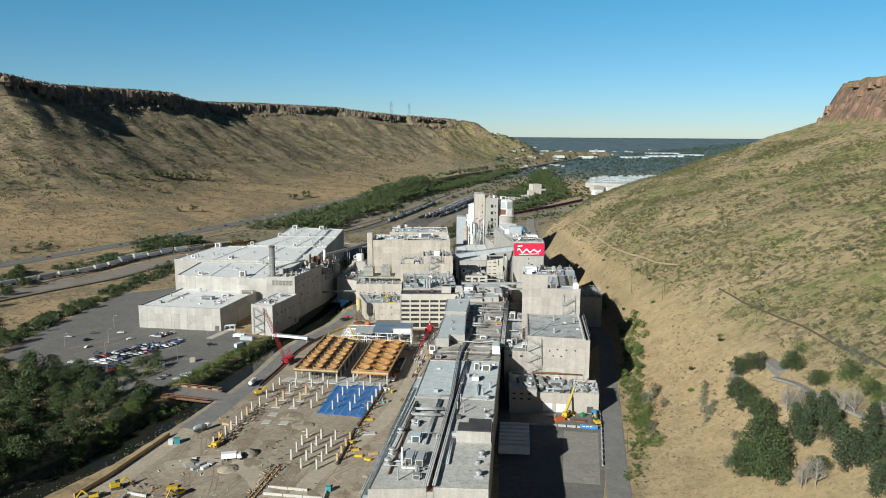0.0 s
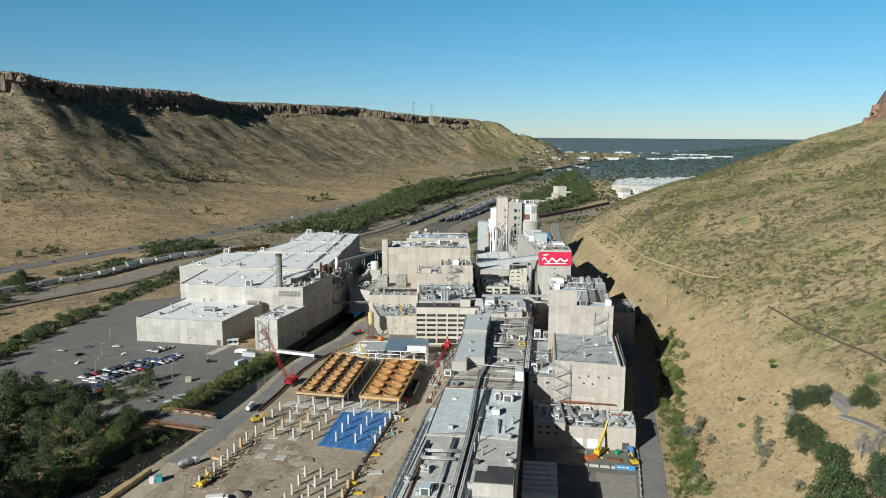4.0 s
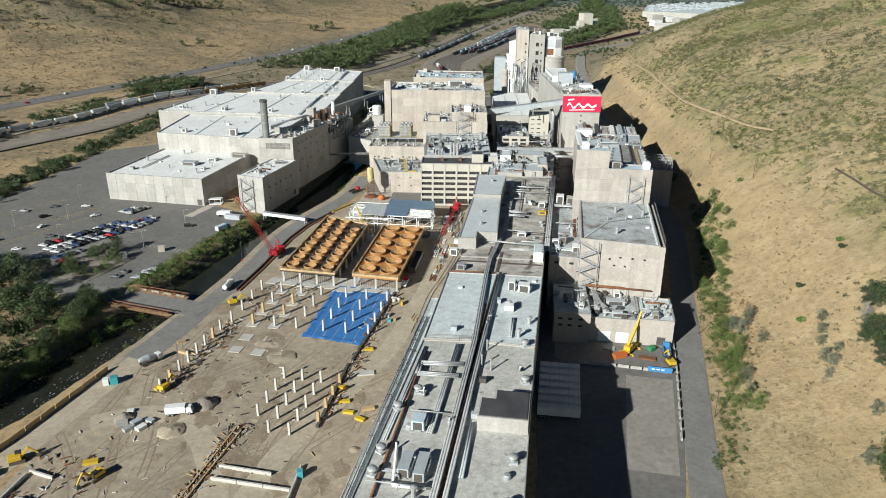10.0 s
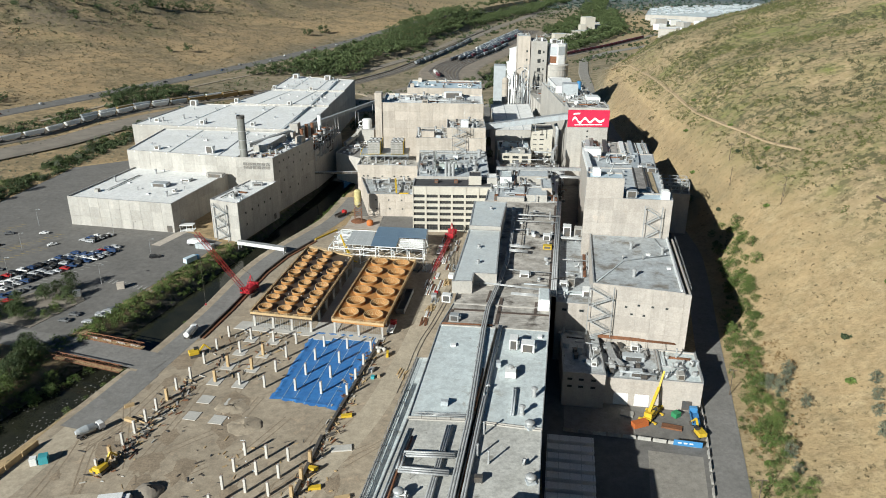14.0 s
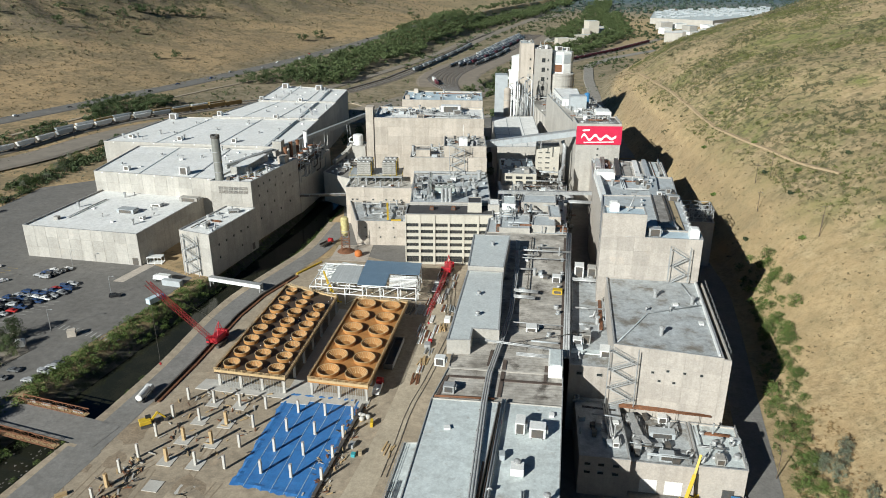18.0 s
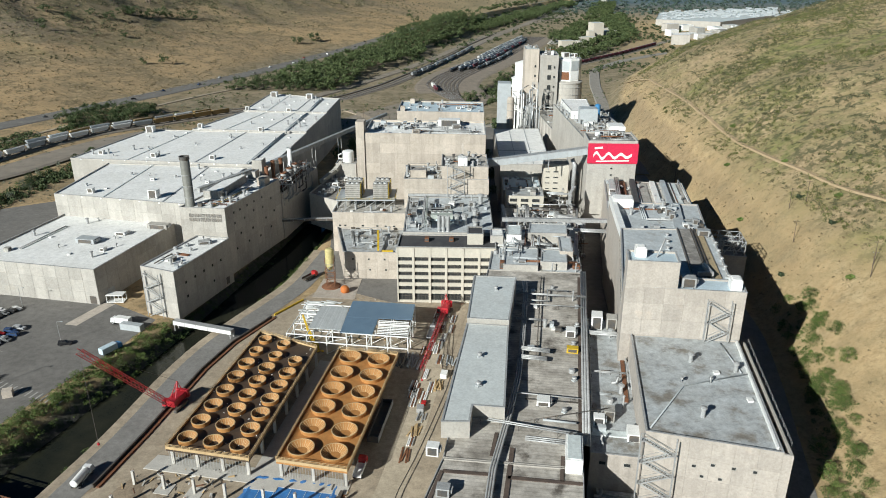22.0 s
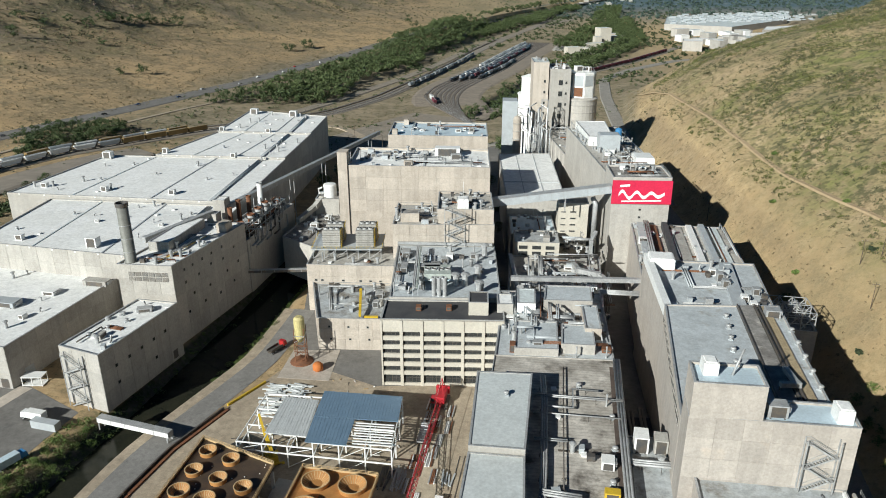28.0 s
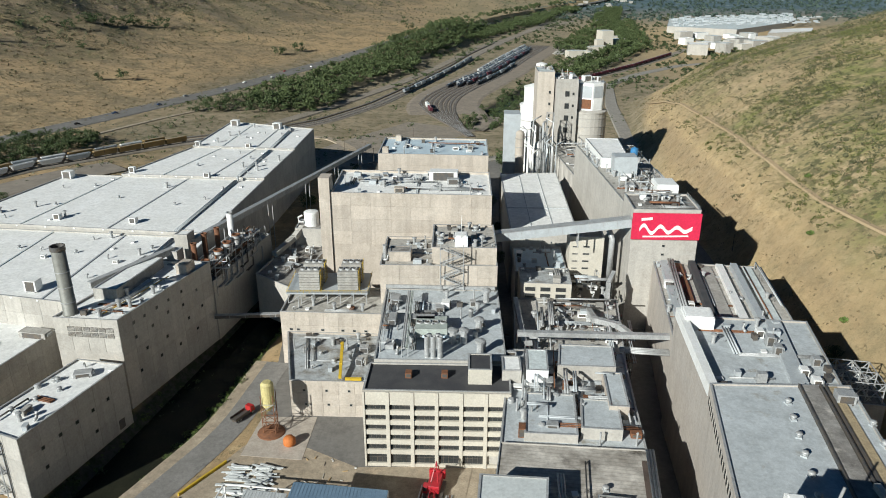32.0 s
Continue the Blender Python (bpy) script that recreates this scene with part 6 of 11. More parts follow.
SH1 = [(8.9, 255.5), (21.7, 254), (26.7, 286.4), (12.1, 287.6)]
SH2 = [(1.3, 204), (8.3, 204), (9.2, 211), (17.2, 210), (21.6, 253.6), (8.8, 255.2)]
for s, h in ((SH1, 30.2), (SH2, 28.6)):
    t = building("roof_shed", "long pale metal shed standing on the packaging roof", s, h, CONCRETE, SHED_ROOF, z0=24, parapet=0.12)
fans([(13, 272), (12, 235), (11, 220)], 28.7)
fans([(19, 276)], 30.3)
building("roof_hut", "small pale hut on the packaging roof", [(29.6, 191), (33.4, 190.5), (34.8, 200), (31, 200.5)], 28, PAINT_WHITE, ROOF_PALE, z0=24, parapet=0, category="penthouse")
fans([(11.8, 72.2), (9.3, 57.2), (-16, 93.1), (-19, 75.8), (-20.3, 67.7), (-11.1, 101), (18, 105.8), (20, 126)], 24.2, True)
air_handler(-12.8, 70, 24, 2.6, 7, 2.6, -10, PAINT_GREY, True, "long silver air handler with white exhaust pipes")
air_handler(-9.2, 69, 24, 2.6, 8, 2.6, -10, PAINT_GREY, True, "long silver air handler with white exhaust pipes")
air_handler(-10.4, 86, 24, 3.2, 4, 2.8, -10, ROOF_BLUE, True, "pale blue-green rooftop unit")
air_handler(-10.8, 57, 24, 2.4, 2.4, 1.8, -10, STEEL)
air_handler(-10.2, 101, 24, 1.6, 1.6, 1.4, -10, PAINT_WHITE)
air_handler(19.5, 166, 24.3, 2.4, 4, 3.4, -10, PAINT_WHITE, True, "white rooftop unit with an inclined hood")
air_handler(23.5, 164, 24.3, 4, 3.4, 3, -10, PAINT_WHITE, True, "white rooftop unit with an inclined hood")
air_handler(2, 184, 24, 3, 2.6, 2.2, -10, STEEL)
air_handler(-0.5, 198, 24, 3, 2.6, 2.6, -10, PAINT_WHITE)
pipe_run([(-15.5, 64, 24.6), (-15.5, 77, 24.6), (-15.5, 77, 26)], 0.3, 1, 0.7, PAINT_WHITE, 6, None, "white bent exhaust pipe")
pipe_run([(-15.5, 63.5, 24.7), (-8, 62.5, 24.7)], 0.35, 1, 0.7, PAINT_WHITE, 6, 24, "white exhaust pipe along the roof")
# long pipe runs beside the central trench
pipe_run([(-8.1, 50, 25.2), (5.0, 128, 25.2), (11.2, 178, 25.2), (13.2, 191, 25.2), (18.4, 212, 25.2), (22.3, 229.4, 25.2), (26.2, 255, 25.2), (29.6, 282, 25.2), (30.6, 294, 25.2)], 0.26, 3, 0.6, STEEL, 8, 24, "long silver pipes on low frames along the roof")
pipe_run([(-5.5, 50, 25.2), (7.6, 128, 25.2), (16.4, 178, 25.2)], 0.3, 2, 0.6, STEEL, 8, 24, "long silver pipes on low frames along the roof")
pipe_run([(29.9, 279, 25.2), (36.5, 278, 25.2), (37.8, 287, 25.2), (44.5, 286, 25.2)], 0.3, 1, 0.6, STEEL, 6, 24, "silver pipe with a squared bend over the roof")
pipe_run([(-20, 60, 24.5), (-12, 108, 24.5), (-9, 122, 24.5)], 0.3, 1, 0.6, RUST, 8, 24, "brown rusty pipe along the roof")
pipe_run([(-2, 181, 24.5), (14, 179.6, 24.5)], 0.3, 1, 0.6, RUST, 8, 24, "brown rusty pipe along the roof")
for (x0, y0), (x1, y1), c in (((-10.7, 114.2), (1.3, 113.6), 3), ((-11.6, 108.7), (-0.2, 107.4), 3), ((-12.7, 91.2), (-1.8, 89.5), 1), ((-21.5, 64.4), (-6.9, 61.9), 1), ((24, 246), (33, 244), 3), ((23.5, 241), (31.5, 239.5), 3), ((21, 222), (38, 219), 1), ((9, 211), (37, 203), 2), ((26, 276), (48, 273), 1), ((27, 284), (50, 281), 2), ((25, 265), (33, 264), 2)):
    pipe_run([(x0, y0, 25.4), (x1, y1, 25.4)], 0.3 if c == 3 else 0.18, c, 0.75, STEEL, 5, 24.0, "pair of silver pipes crossing the roof")
pipe_run([(-10.7, 114.2, 25.4), (-11.6, 108.7, 25.4)], 0.3, 2, 0.75, STEEL, 5, 24)
pipe_run([(-8.8, 131, 24.9), (6, 129.8, 24.9)], 0.1, 3, 0.5, STEEL, 4, 24, "thin conduits on a roof rack")
pipe_run([(36, 200, 25), (53, 303, 25)], 0.35, 3, 0.7, STEEL, 9, 24, "silver pipes along the roof edge")
pipe_run([(22, 210, 24.8), (44, 214, 26)], 0.12, 1, 0.5, STEEL_DARK, 6, 24, "thin dark pipe leaning across the roof")
pipe_run([(-28.6, 52, 21.6), (-11, 150, 21.6)], 0.12, 3, 0.4, STEEL, 6, 20.5, "thin silver pipes along the low roof strip")
railing([(-28.9, 51), (-9.5, 165)], 20.8, gap=3.0)
railing([(-9.5, 130.6), (5.6, 129.6)], 24.6, gap=1.6)
fans([(40, 290), (44, 262), (38, 230), (33, 215), (41, 250), (46, 275)], 24)
air_handler(41, 256, 24, 3, 3.4, 2.4, -10, PAINT_WHITE)
air_handler(40, 246, 24, 3.4, 2.2, 1.6, -10, PAINT_YELLOW, False, "yellow machine frame on the dark roof")
# ---- crowded middle blocks ----
LC = [(18, 307.2), (53, 304.2), (58, 352), (24, 354)]
building("process_building", "low process block crowded with ducts and pipes", LC, 23, CONCRETE, ROOF_MIST, parapet=0.3)
LD = [(26, 354.2), (60, 352.2), (68, 403), (30, 404.5)]
building("process_building", "low roof deck with ducts and fans", LD, 16, CONCRETE, ROOF_GRAVEL, parapet=0.3)
for plan, h, m_, r_ in (([(24, 309), (37, 308), (39, 326), (26, 327)], 25.2, CONCRETE, ROOF_MIST), ([(38, 310), (48, 309), (49.5, 322), (40, 323)], 26, CONCRETE, ROOF_MIST), ([(36, 337), (52, 336), (53.5, 348), (38, 349)], 27.5, CONCRETE, ROOF_MIST), ([(46.5, 318), (51.5, 317.5), (53, 334), (48, 334.5)], 27, CONCRETE_TAN, ROOF_MIST)):
    building("roof_penthouse", "boxy penthouse with a blue-grey roof", plan, h, m_, r_, z0=23, parapet=0.25, category="penthouse")
rng = random.Random(17)
for k in range(22):
    x, y = rng.uniform(22, 52), rng.uniform(309, 350)
    air_handler(x, y, 23, rng.uniform(1.2, 3.2), rng.uniform(1.2, 3.4), rng.uniform(1.0, 3.0), -6, rng.choice((STEEL, STEEL, PAINT_WHITE, PAINT_GREY, RUST)), k % 3 == 0, "small rooftop machine housing among pipes")
for k in range(14):
    x, y = rng.uniform(24, 48), rng.uniform(310, 348)
    z = 23 + rng.uniform(0.6, 4.6)
    L = rng.uniform(4, 12)
    d = rng.choice(((1, -0.05), (0.15, 1)))
    pipe_run([(x, y, z), (x + d[0] * L, y + d[1] * L, z), (x + d[0] * L, y + d[1] * L, z - 0.8)], rng.uniform(0.12, 0.35), rng.choice((1, 2, 3)), 0.6, rng.choice((STEEL, STEEL, PAINT_GREY)), 5, 23, "silver process pipes over the crowded roof")
for k in range(8):
    x, y = rng.uniform(30, 60), rng.uniform(360, 400)
    air_handler(x, y, 16, rng.uniform(1.5, 3.5), rng.uniform(1.5, 3.5), rng.uniform(1.0, 3.0), -6, rng.choice((STEEL, PAINT_WHITE, PAINT_GREY)), True, "small rooftop machine housing among pipes")
duct([(30, 398, 19), (30, 365, 19), (31, 360, 22)], 1.6, 1.6, STEEL, 16)
duct([(27, 360, 25.5), (74, 358, 25.5)], 1.8, 1.5, STEEL, 16, "long galvanised pipe bridge between the blocks")

pipe_run([(58, 356, 22), (74, 354, 22)], 0.4, 4, 0.9, STEEL, 8, None, "bundle of silver pipes crossing between blocks")
duct([(55, 392, 18), (55, 380, 20), (62, 376, 20), (66, 372, 18)], 1.8, 1.8, STEEL, 16, "curved silver extraction ducting")
duct([(63, 398, 17), (63, 398, 25), (66, 404, 27)], 1.4, 1.4, STEEL, 16, "curved silver extraction ducting")
fans([(40, 372), (46, 384), (36, 390), (52, 366)], 16, True)
building("roof_penthouse", "white louvred penthouse between ducts", [(27, 334), (33, 333.5), (34, 345), (28, 345.5)], 28, PAINT_WHITE, ROOF_PALE, z0=23, parapet=0.1, category="penthouse")
# clutter on the pale process roof behind the office
for x, y, w, d, h in ((-3, 366, 9, 3.4, 3.2), (3, 376, 3, 3, 2), (-12, 382, 3, 5, 2.4), (-12, 368, 2.5, 6, 2.2), (14, 380, 2, 2, 2), (16, 366, 3, 2, 1.6)):
    air_handler(x, y, 25, w, d, h, -2, STEEL, False, "galvanised rooftop unit with fan drums")
for x, y in ((0, 352), (2.6, 352), (13, 372), (14, 358), (16, 350)):
    t = thing("roof_vent", "tall round silver vent pipe on the pale roof", "vent", (x, y, 25), group="round vents")
    bm = bmesh.new()
    lathe(bm, (x, y, 25), [(0.7, 0), (0.7, 3.6 if x < 4 else 2.0), (0.9, 3.7 if x < 4 else 2.1), (0.85, 4.3 if x < 4 else 2.6)], 12)
    part("pipe", bm, STEEL, t, smooth=True)
for k in range(4):
    x, y = rng.uniform(-14, 12), rng.uniform(348, 388)
    L = rng.uniform(5, 16)
    d = rng.choice(((1, 0), (0.02, 1)))
    pipe_run([(x, y, 26 + k * 0.2), (min(x + d[0] * L, 21), min(y + d[1] * L, 390), 26 + k * 0.2)], rng.uniform(0.12, 0.3), rng.choice((1, 2)), 0.6, rng.choice((STEEL, PAINT_GREY, ROOF_BLUE)), 5, 25, "process pipes on low frames across the pale roof")

# ---- cellar blocks against the hill ----
R2 = [(48.5, 196.5), (76.9, 188.6), (85.5, 239.4), (56, 244)]
building("cellar_ledge", "narrow sunken ledge beside the cellar roof", [(76.95, 189.3), (78.3, 188.9), (86.9, 238.6), (85.55, 239)], 25, CONCRETE_PEACH, ROOF_GREY, parapet=0)
building("cellar_wall", "thin concrete outer wall beside the cellar roof", [(76.95, 188.6), (78.9, 188), (87.5, 239), (86.95, 239.1), (78.45, 188.75), (77.05, 189.2)], 31.2, CONCRETE_PEACH, CONCRETE, parapet=0, thick=0.05)
r2 = building("cellar_building", "windowless tan concrete cellar block with wet grey roof", R2, 31.2, CONCRETE_PEACH, ROOF_BLUEGREY, parapet=0.5)
panels(r2, R2[0], R2[1], 10, 31.7, 5.3, 5.4, CONCRETE_PEACH)
panels(r2, R2[1], R2[2], 0, 31.7, 7, 8, CONCRETE_PEACH)
for x, z in ((11, 24), (15, 25), (19.5, 25), (13, 21.5), (17, 21.5), (24, 25)):
    window_on(r2, R2[0], R2[1], x, z, 0.8, 0.7)
bm = bmesh.new()
prism(bm, [(76.0, 190.2), (76.5, 190.2), (85.0, 238.5), (84.5, 238.5)], 31.2, 32.0)
part("upstand", bm, PAINT_WHITE, r2)
zigzag_stair((47.6, 196.6), (55.3, 194.6), 12, 30, 6, 1.4)
pipe_run([(50, 198, 31.5), (63, 216, 31.5), (83, 222, 31.5)], 0.2, 1, 0.5, PAINT_GREY, 60, None, "grey conduit lying across the roof")
pipe_run([(80, 238, 31.5), (80, 222, 31.5)], 0.2, 1, 0.5, PAINT_GREY, 60, None, "grey conduit lying across the roof")
railing([(79.5, 191), (87.8, 238)], 31.7, gap=3.5)
R3 = [(53, 243.5), (85.8, 239.2), (87.4, 247.5), (54.6, 251.8)]
r3 = building("cellar_building", "tall tan concrete cellar block with a stepped top", R3, 46.2, CONCRETE_PEACH, ROOF_BLUE, parapet=0.5)
panels(r3, R3[0], R3[1], 31.7, 46.7, 5.4, 5, CONCRETE_PEACH)
PH = [(53.1, 243.4), (67.2, 241.6), (68.4, 250), (54.6, 251.8)]
ph = building("roof_penthouse", "tan penthouse block rising flush with the wall", PH, 54, CONCRETE_PEACH, ROOF_BLUE, z0=46.2, parapet=0.6, category="penthouse")
building("roof_hut", "small white hut on the penthouse roof", [(56, 247), (59, 246.6), (59.3, 250), (56.4, 250.4)], 57, PAINT_WHITE, ROOF_WHITE, z0=54, parapet=0, category="penthouse")
building("roof_hut", "small white hut at the roof corner", [(82, 241.5), (85, 241), (85.6, 245), (82.6, 245.4)], 49.5, PAINT_WHITE, ROOF_WHITE, z0=46.2, parapet=0, category="penthouse")
air_handler(71, 244.5, 46.2, 4, 3, 3, -7, STEEL)
zigzag_stair((75.8, 240.6), (82.3, 239.8), 31.5, 43, 4, 1.4)
pipe_run([(62, 247, 54), (64.5, 249, 59)], 0.25, 1, 0.5, STEEL, 9, None, "short leaning vent pipe on the penthouse")
R3M = [(54.6, 252), (87.5, 247.7), (98.5, 306), (66.3, 307)]
r3m = building("cellar_building", "long tan cellar block with grey roof and dome vents", R3M, 40.5, CONCRETE_PEACH, ROOF_MIST, parapet=0.4)
for i in range(24):
    window_on(r3m, R3M[3], R3M[0], 2 + i * 2.2, 36.5, 1.1, 2.2, 0.08)
for plan, m_ in (([(78, 256), (82, 255.5), (91, 306), (87, 306)], ROOF_GREY), ([(84, 255), (86.3, 254.7), (95, 305.5), (92.8, 305.5)], OCHRE)):
    bm = bmesh.new()
    prism(bm, plan, 40.5, 41.0)
    part("roof_trough", bm, m_, r3m)
for (a, b) in (((77.6, 256), (86.6, 306)), ((82.4, 255.5), (91.4, 306)), ((83.6, 255), (92.4, 305.5))):
    bm = bmesh.new()
    beam(bm, (*a, 41), (*b, 41), 0.4, 0.9)
    part("roof_curb", bm, STEEL_DARK, r3m)
fans([(71.5 + 1.6 * k, 262 + 6.2 * k) for k in range(7)] + [(88.5 + 1.4 * k, 256 + 7 * k) for k in range(6)], 40.5)
duct([(80, 262, 42.5), (84, 262, 42.5), (84.5, 270, 42)], 1.2, 1.2, STEEL, 40.5)
air_handler(94, 300, 40.5, 4, 3, 2.4, -9, STEEL)
R3B = [(66.5, 307.2), (99, 306.2), (107, 345), (71, 349)]
r3b = building("cellar_building", "white-walled cellar block with weathered roof", R3B, 37, CONCRETE_PEACH, ROOF_MIST, parapet=0.5)
bm = bmesh.new()
prism(bm, [(66.4, 307.4), (68.6, 307.3), (73, 348.6), (70.9, 348.8)], 37, 40)
part("pipe_cover", bm, PAINT_WHITE, r3b)
building("roof_hut", "white housing block at the roof end", [(71, 341), (79, 340), (80, 347), (72, 348)], 41, PAINT_WHITE, ROOF_WHITE, z0=37, parapet=0, category="penthouse")
bm = bmesh.new()
prism(bm, [(87, 307), (91, 307), (99, 344), (95, 344.4)], 37, 38.2)
part("roof_trough", bm, PAINT_GREY, r3b)
for k in range(6):
    air_handler(92 + rng.uniform(-2, 8), 312 + 5 * k, 37, 2, 2.4, rng.uniform(1.5, 3), -9, rng.choice((PAINT_WHITE, STEEL)))
R4 = [(72, 350), (110, 345.5), (120, 406), (82, 411)]
r4 = building("cellar_building", "concrete block with long ridged vents on its roof", R4, 28, CONCRETE_PEACH, ROOF_GRAVEL, parapet=0.4)
for k, (w, h, m_) in enumerate(((2.6, 2.0, PAINT_GREY), (3, 1.0, RUST), (2.2, 2.4, ROOF_DARK), (4, 0.6, CONCRETE_GREY), (2.4, 1.6, PAINT_WHITE), (2.2, 2.2, PAINT_GREY), (3, 0.8, ROOF_PALE))):
    f = (k + 0.7) / 7.8
    a = Vector(R4[0]).lerp(Vector(R4[1]), f)
    b = Vector(R4[3]).lerp(Vector(R4[2]), f)
    bm = bmesh.new()
    d = (b - a).normalized()
    beam(bm, (a.x + d.x * 2, a.y + d.y * 2, 28 + h / 2), (b.x - d.x * 2, b.y - d.y * 2, 28 + h / 2), w, h)
    part("roof_ridge", bm, m_, r4)
pipe_run([(78, 356, 31), (87, 407, 31)], 0.35, 3, 0.8, STEEL, 7, 28, "silver pipes along the roof edge")
R5 = [(108, 330), (123, 327), (127, 351), (111, 345)]
building("cellar_building", "low concrete corner block under a pipe frame", R5, 21, CONCRETE_PEACH, ROOF_GREY, parapet=0.3)
t = thing("pipe_lattice", "open galvanised steel lattice frame on a roof", "lattice", (116, 338, 21))
for i in range(4):
    for k in range(3):
        x, y = 110 + i * 4.2 + k, 331 + k * 6 - i * 0.8
        bm = bmesh.new()
        beam(bm, (x, y, 21), (x, y, 27), 0.25)
        part("post", bm, STEEL, t)
        ends = []
        if i < 3:
            ends += [((x, y, z), (x + 4.2, y - 0.8, z)) for z in (23, 25, 27)] + [((x, y, 21), (x + 4.2, y - 0.8, 27))]
        if k < 2:
            ends += [((x, y, z), (x + 1, y + 6, z)) for z in (23, 25, 27)]
        for a, b in ends:
            bm = bmesh.new()
            beam(bm, a, b, 0.2)
            part("beam", bm, STEEL, t)
RM = [(37.2, 200.4), (49.0, 198.4), (61.2, 268.4), (48.2, 270)]
rm = building("process_building", "narrow block with a patched blue-grey roof between the halls", RM, 22.4, CONCRETE_PEACH, ROOF_BLUEGREY, parapet=0.25)
for x in (2.2, 8.0):
    window_on(rm, RM[0], RM[1], x, 19.6, 1.5, 0.9)
bm = bmesh.new()
prism(bm, [(50.2, 222), (51.3, 221.8), (57.8, 261), (56.7, 261.2)], 22.4, 22.75)
part("roof_strip", bm, RUST, rm, "dark brown covered cable strip")
bm = bmesh.new()
prism(bm, [(38.5, 207.5), (50.0, 205.6), (50.4, 208), (38.9, 209.9)], 22.4, 22.8)
part("roof_step", bm, ROOF_PALE, rm)
air_handler(44.5, 214.5, 22.4, 2.6, 3.2, 3.2, -10, CONCRETE_GREY, False, "square grey-brown machine box on the narrow roof")
air_handler(41.4, 212.2, 22.4, 2.8, 2.6, 2.6, -10, PAINT_WHITE, True, "white ventilator box on the narrow roof")
air_handler(48.8, 206.4, 22.4, 3.2, 4.4, 2.4, -10, PAINT_WHITE, False, "pale flat-topped roof housing")
air_handler(50.8, 265.0, 22.4, 3.4, 4.6, 4.6, -10, PAINT_WHITE, False, "white tank housing at the end of the narrow roof")
air_handler(55.4, 264.4, 22.4, 3.2, 4.0, 4.0, -10, CONCRETE_GREY, True, "grey machine housing at the end of the narrow roof")
pipe_run([(46.4, 257.5, 24.4), (60.4, 255.5, 24.4)], 0.35, 3, 0.8, STEEL, 5, 22.4, "bundle of silver pipes crossing the narrow roof")
pipe_run([(44.0, 236, 23.6), (54.2, 234.5, 23.6)], 0.12, 2, 0.6, STEEL, 5, 22.4, "thin conduits crossing the narrow roof")
pipe_run([(38.6, 208, 23.2), (47.6, 262, 23.2)], 0.2, 2, 0.55, STEEL, 8, 22.4, "silver pipes along the edge of the narrow roof")
# near-black floor colour stands in for the deep shade between the halls
bm = bmesh.new()
prism(bm, [(48.4, 270.2), (61.4, 268.7), (65.6, 306), (53.2, 306.6)], 0, 3.0)
tagged(part("pit_floor", bm, ROOF_DARK), "sunken yard between the halls, its shade put into a dark colour", "yard", kind="structure")
for k in range(3):
    x = 51.5 + 3.2 * k
    pipe_run([(x, 271, 5 + k), (x + 4.3, 305, 5 + k)], 0.45, 2, 1.1, STEEL_DARK, 9, 3, "dark pipes deep in the yard between the halls")
RM2 = [(36, 172), (49, 170), (52, 203), (40, 206)]
rm2 = building("loading_building", "small-windowed concrete block above the dock", RM2, 12, CONCRETE_PEACH, ROOF_BLUEGREY, parapet=0.3)
for x in (1.5, 5, 8.8):
    for z in (7, 9.6):
        window_on(rm2, RM2[0], RM2[1], x, z, 1.5, 0.8)
building("loading_building", "pale concrete block stepping up to the halls", [(39.5, 206.2), (51.4, 203.4), (51.4, 208), (40, 209)], 17, CONCRETE_PEACH, ROOF_PALE, parapet=0.3)
RL = [(49.2, 173), (66.5, 170.2), (69.7, 190.5), (52.5, 194.5)]
rl = building("loading_building", "low concrete dock building with cluttered roof", RL, 9.5, CONCRETE_PEACH, ROOF_BLUEGREY, parapet=0.3)
RLR = [(66.6, 170.1), (79, 168.2), (82.3, 187), (69.8, 189.5)]
rlr = building("loading_building", "low concrete dock building with plain grey roof", RLR, 10, CONCRETE_PEACH, ROOF_PALE, parapet=0.5)
for w_, x in ((rl, 3.5), (rl, 10)):
    door_on(w_, RL[0], RL[1], x, 0.3, 4.5, 4.2, PAINT_WHITE, "dock_door")
door_on(rlr, RLR[0], RLR[1], 7, 0.3, 3, 3.4, STEEL_DARK, "dock_door")
duct([(54, 192, 11), (54, 182, 11), (56, 178, 10.5)], 1.8, 1.8, STEEL, 9.5)
air_handler(61, 184, 9.5, 7, 3, 2, -9, PAINT_GREY)
air_handler(63, 191, 9.5, 2.4, 2.4, 2, -9, PAINT_WHITE)
pipe_run([(51, 194, 13), (76, 189, 13)], 0.25, 3, 0.7, RUST, 6, 9.5, "rusty pipes along the foot of the cellar wall")
fans([(75, 178), (72, 184), (58, 178)], 9.8)
railing([(79, 168.5), (82, 186.5)], 10.5, gap=2.5)

# ---- sign tower and grain elevator ----
ST = [(73, 411.5), (97.2, 410.5), (98, 430), (74, 431)]
st = building("sign_tower", "pale concrete elevator tower that carries the red sign", ST, 48, CONCRETE, ROOF_GREY)
for k in range(4):
    window_on(st, ST[0], ST[1], 11.6, 24 + k * 3.4, 1.0, 0.8)
sg = thing("sign_board", "large red sign board with a flowing white mark", "sign", (85, 411, 37))
mS = wall_frame(ST[0], ST[1], 0)
bm = bmesh.new()
box(bm, -0.2, 24.6, 0.25, 0.6, 37.2, 47.4, mS)
part("panel", bm, SIGN_RED, sg)
bm = bmesh.new()
for x in (2, 8, 16, 22):
    box(bm, x, x + 0.3, 0.01, 0.25, 37.5, 47, mS)
part("bracket", bm, STEEL, sg)


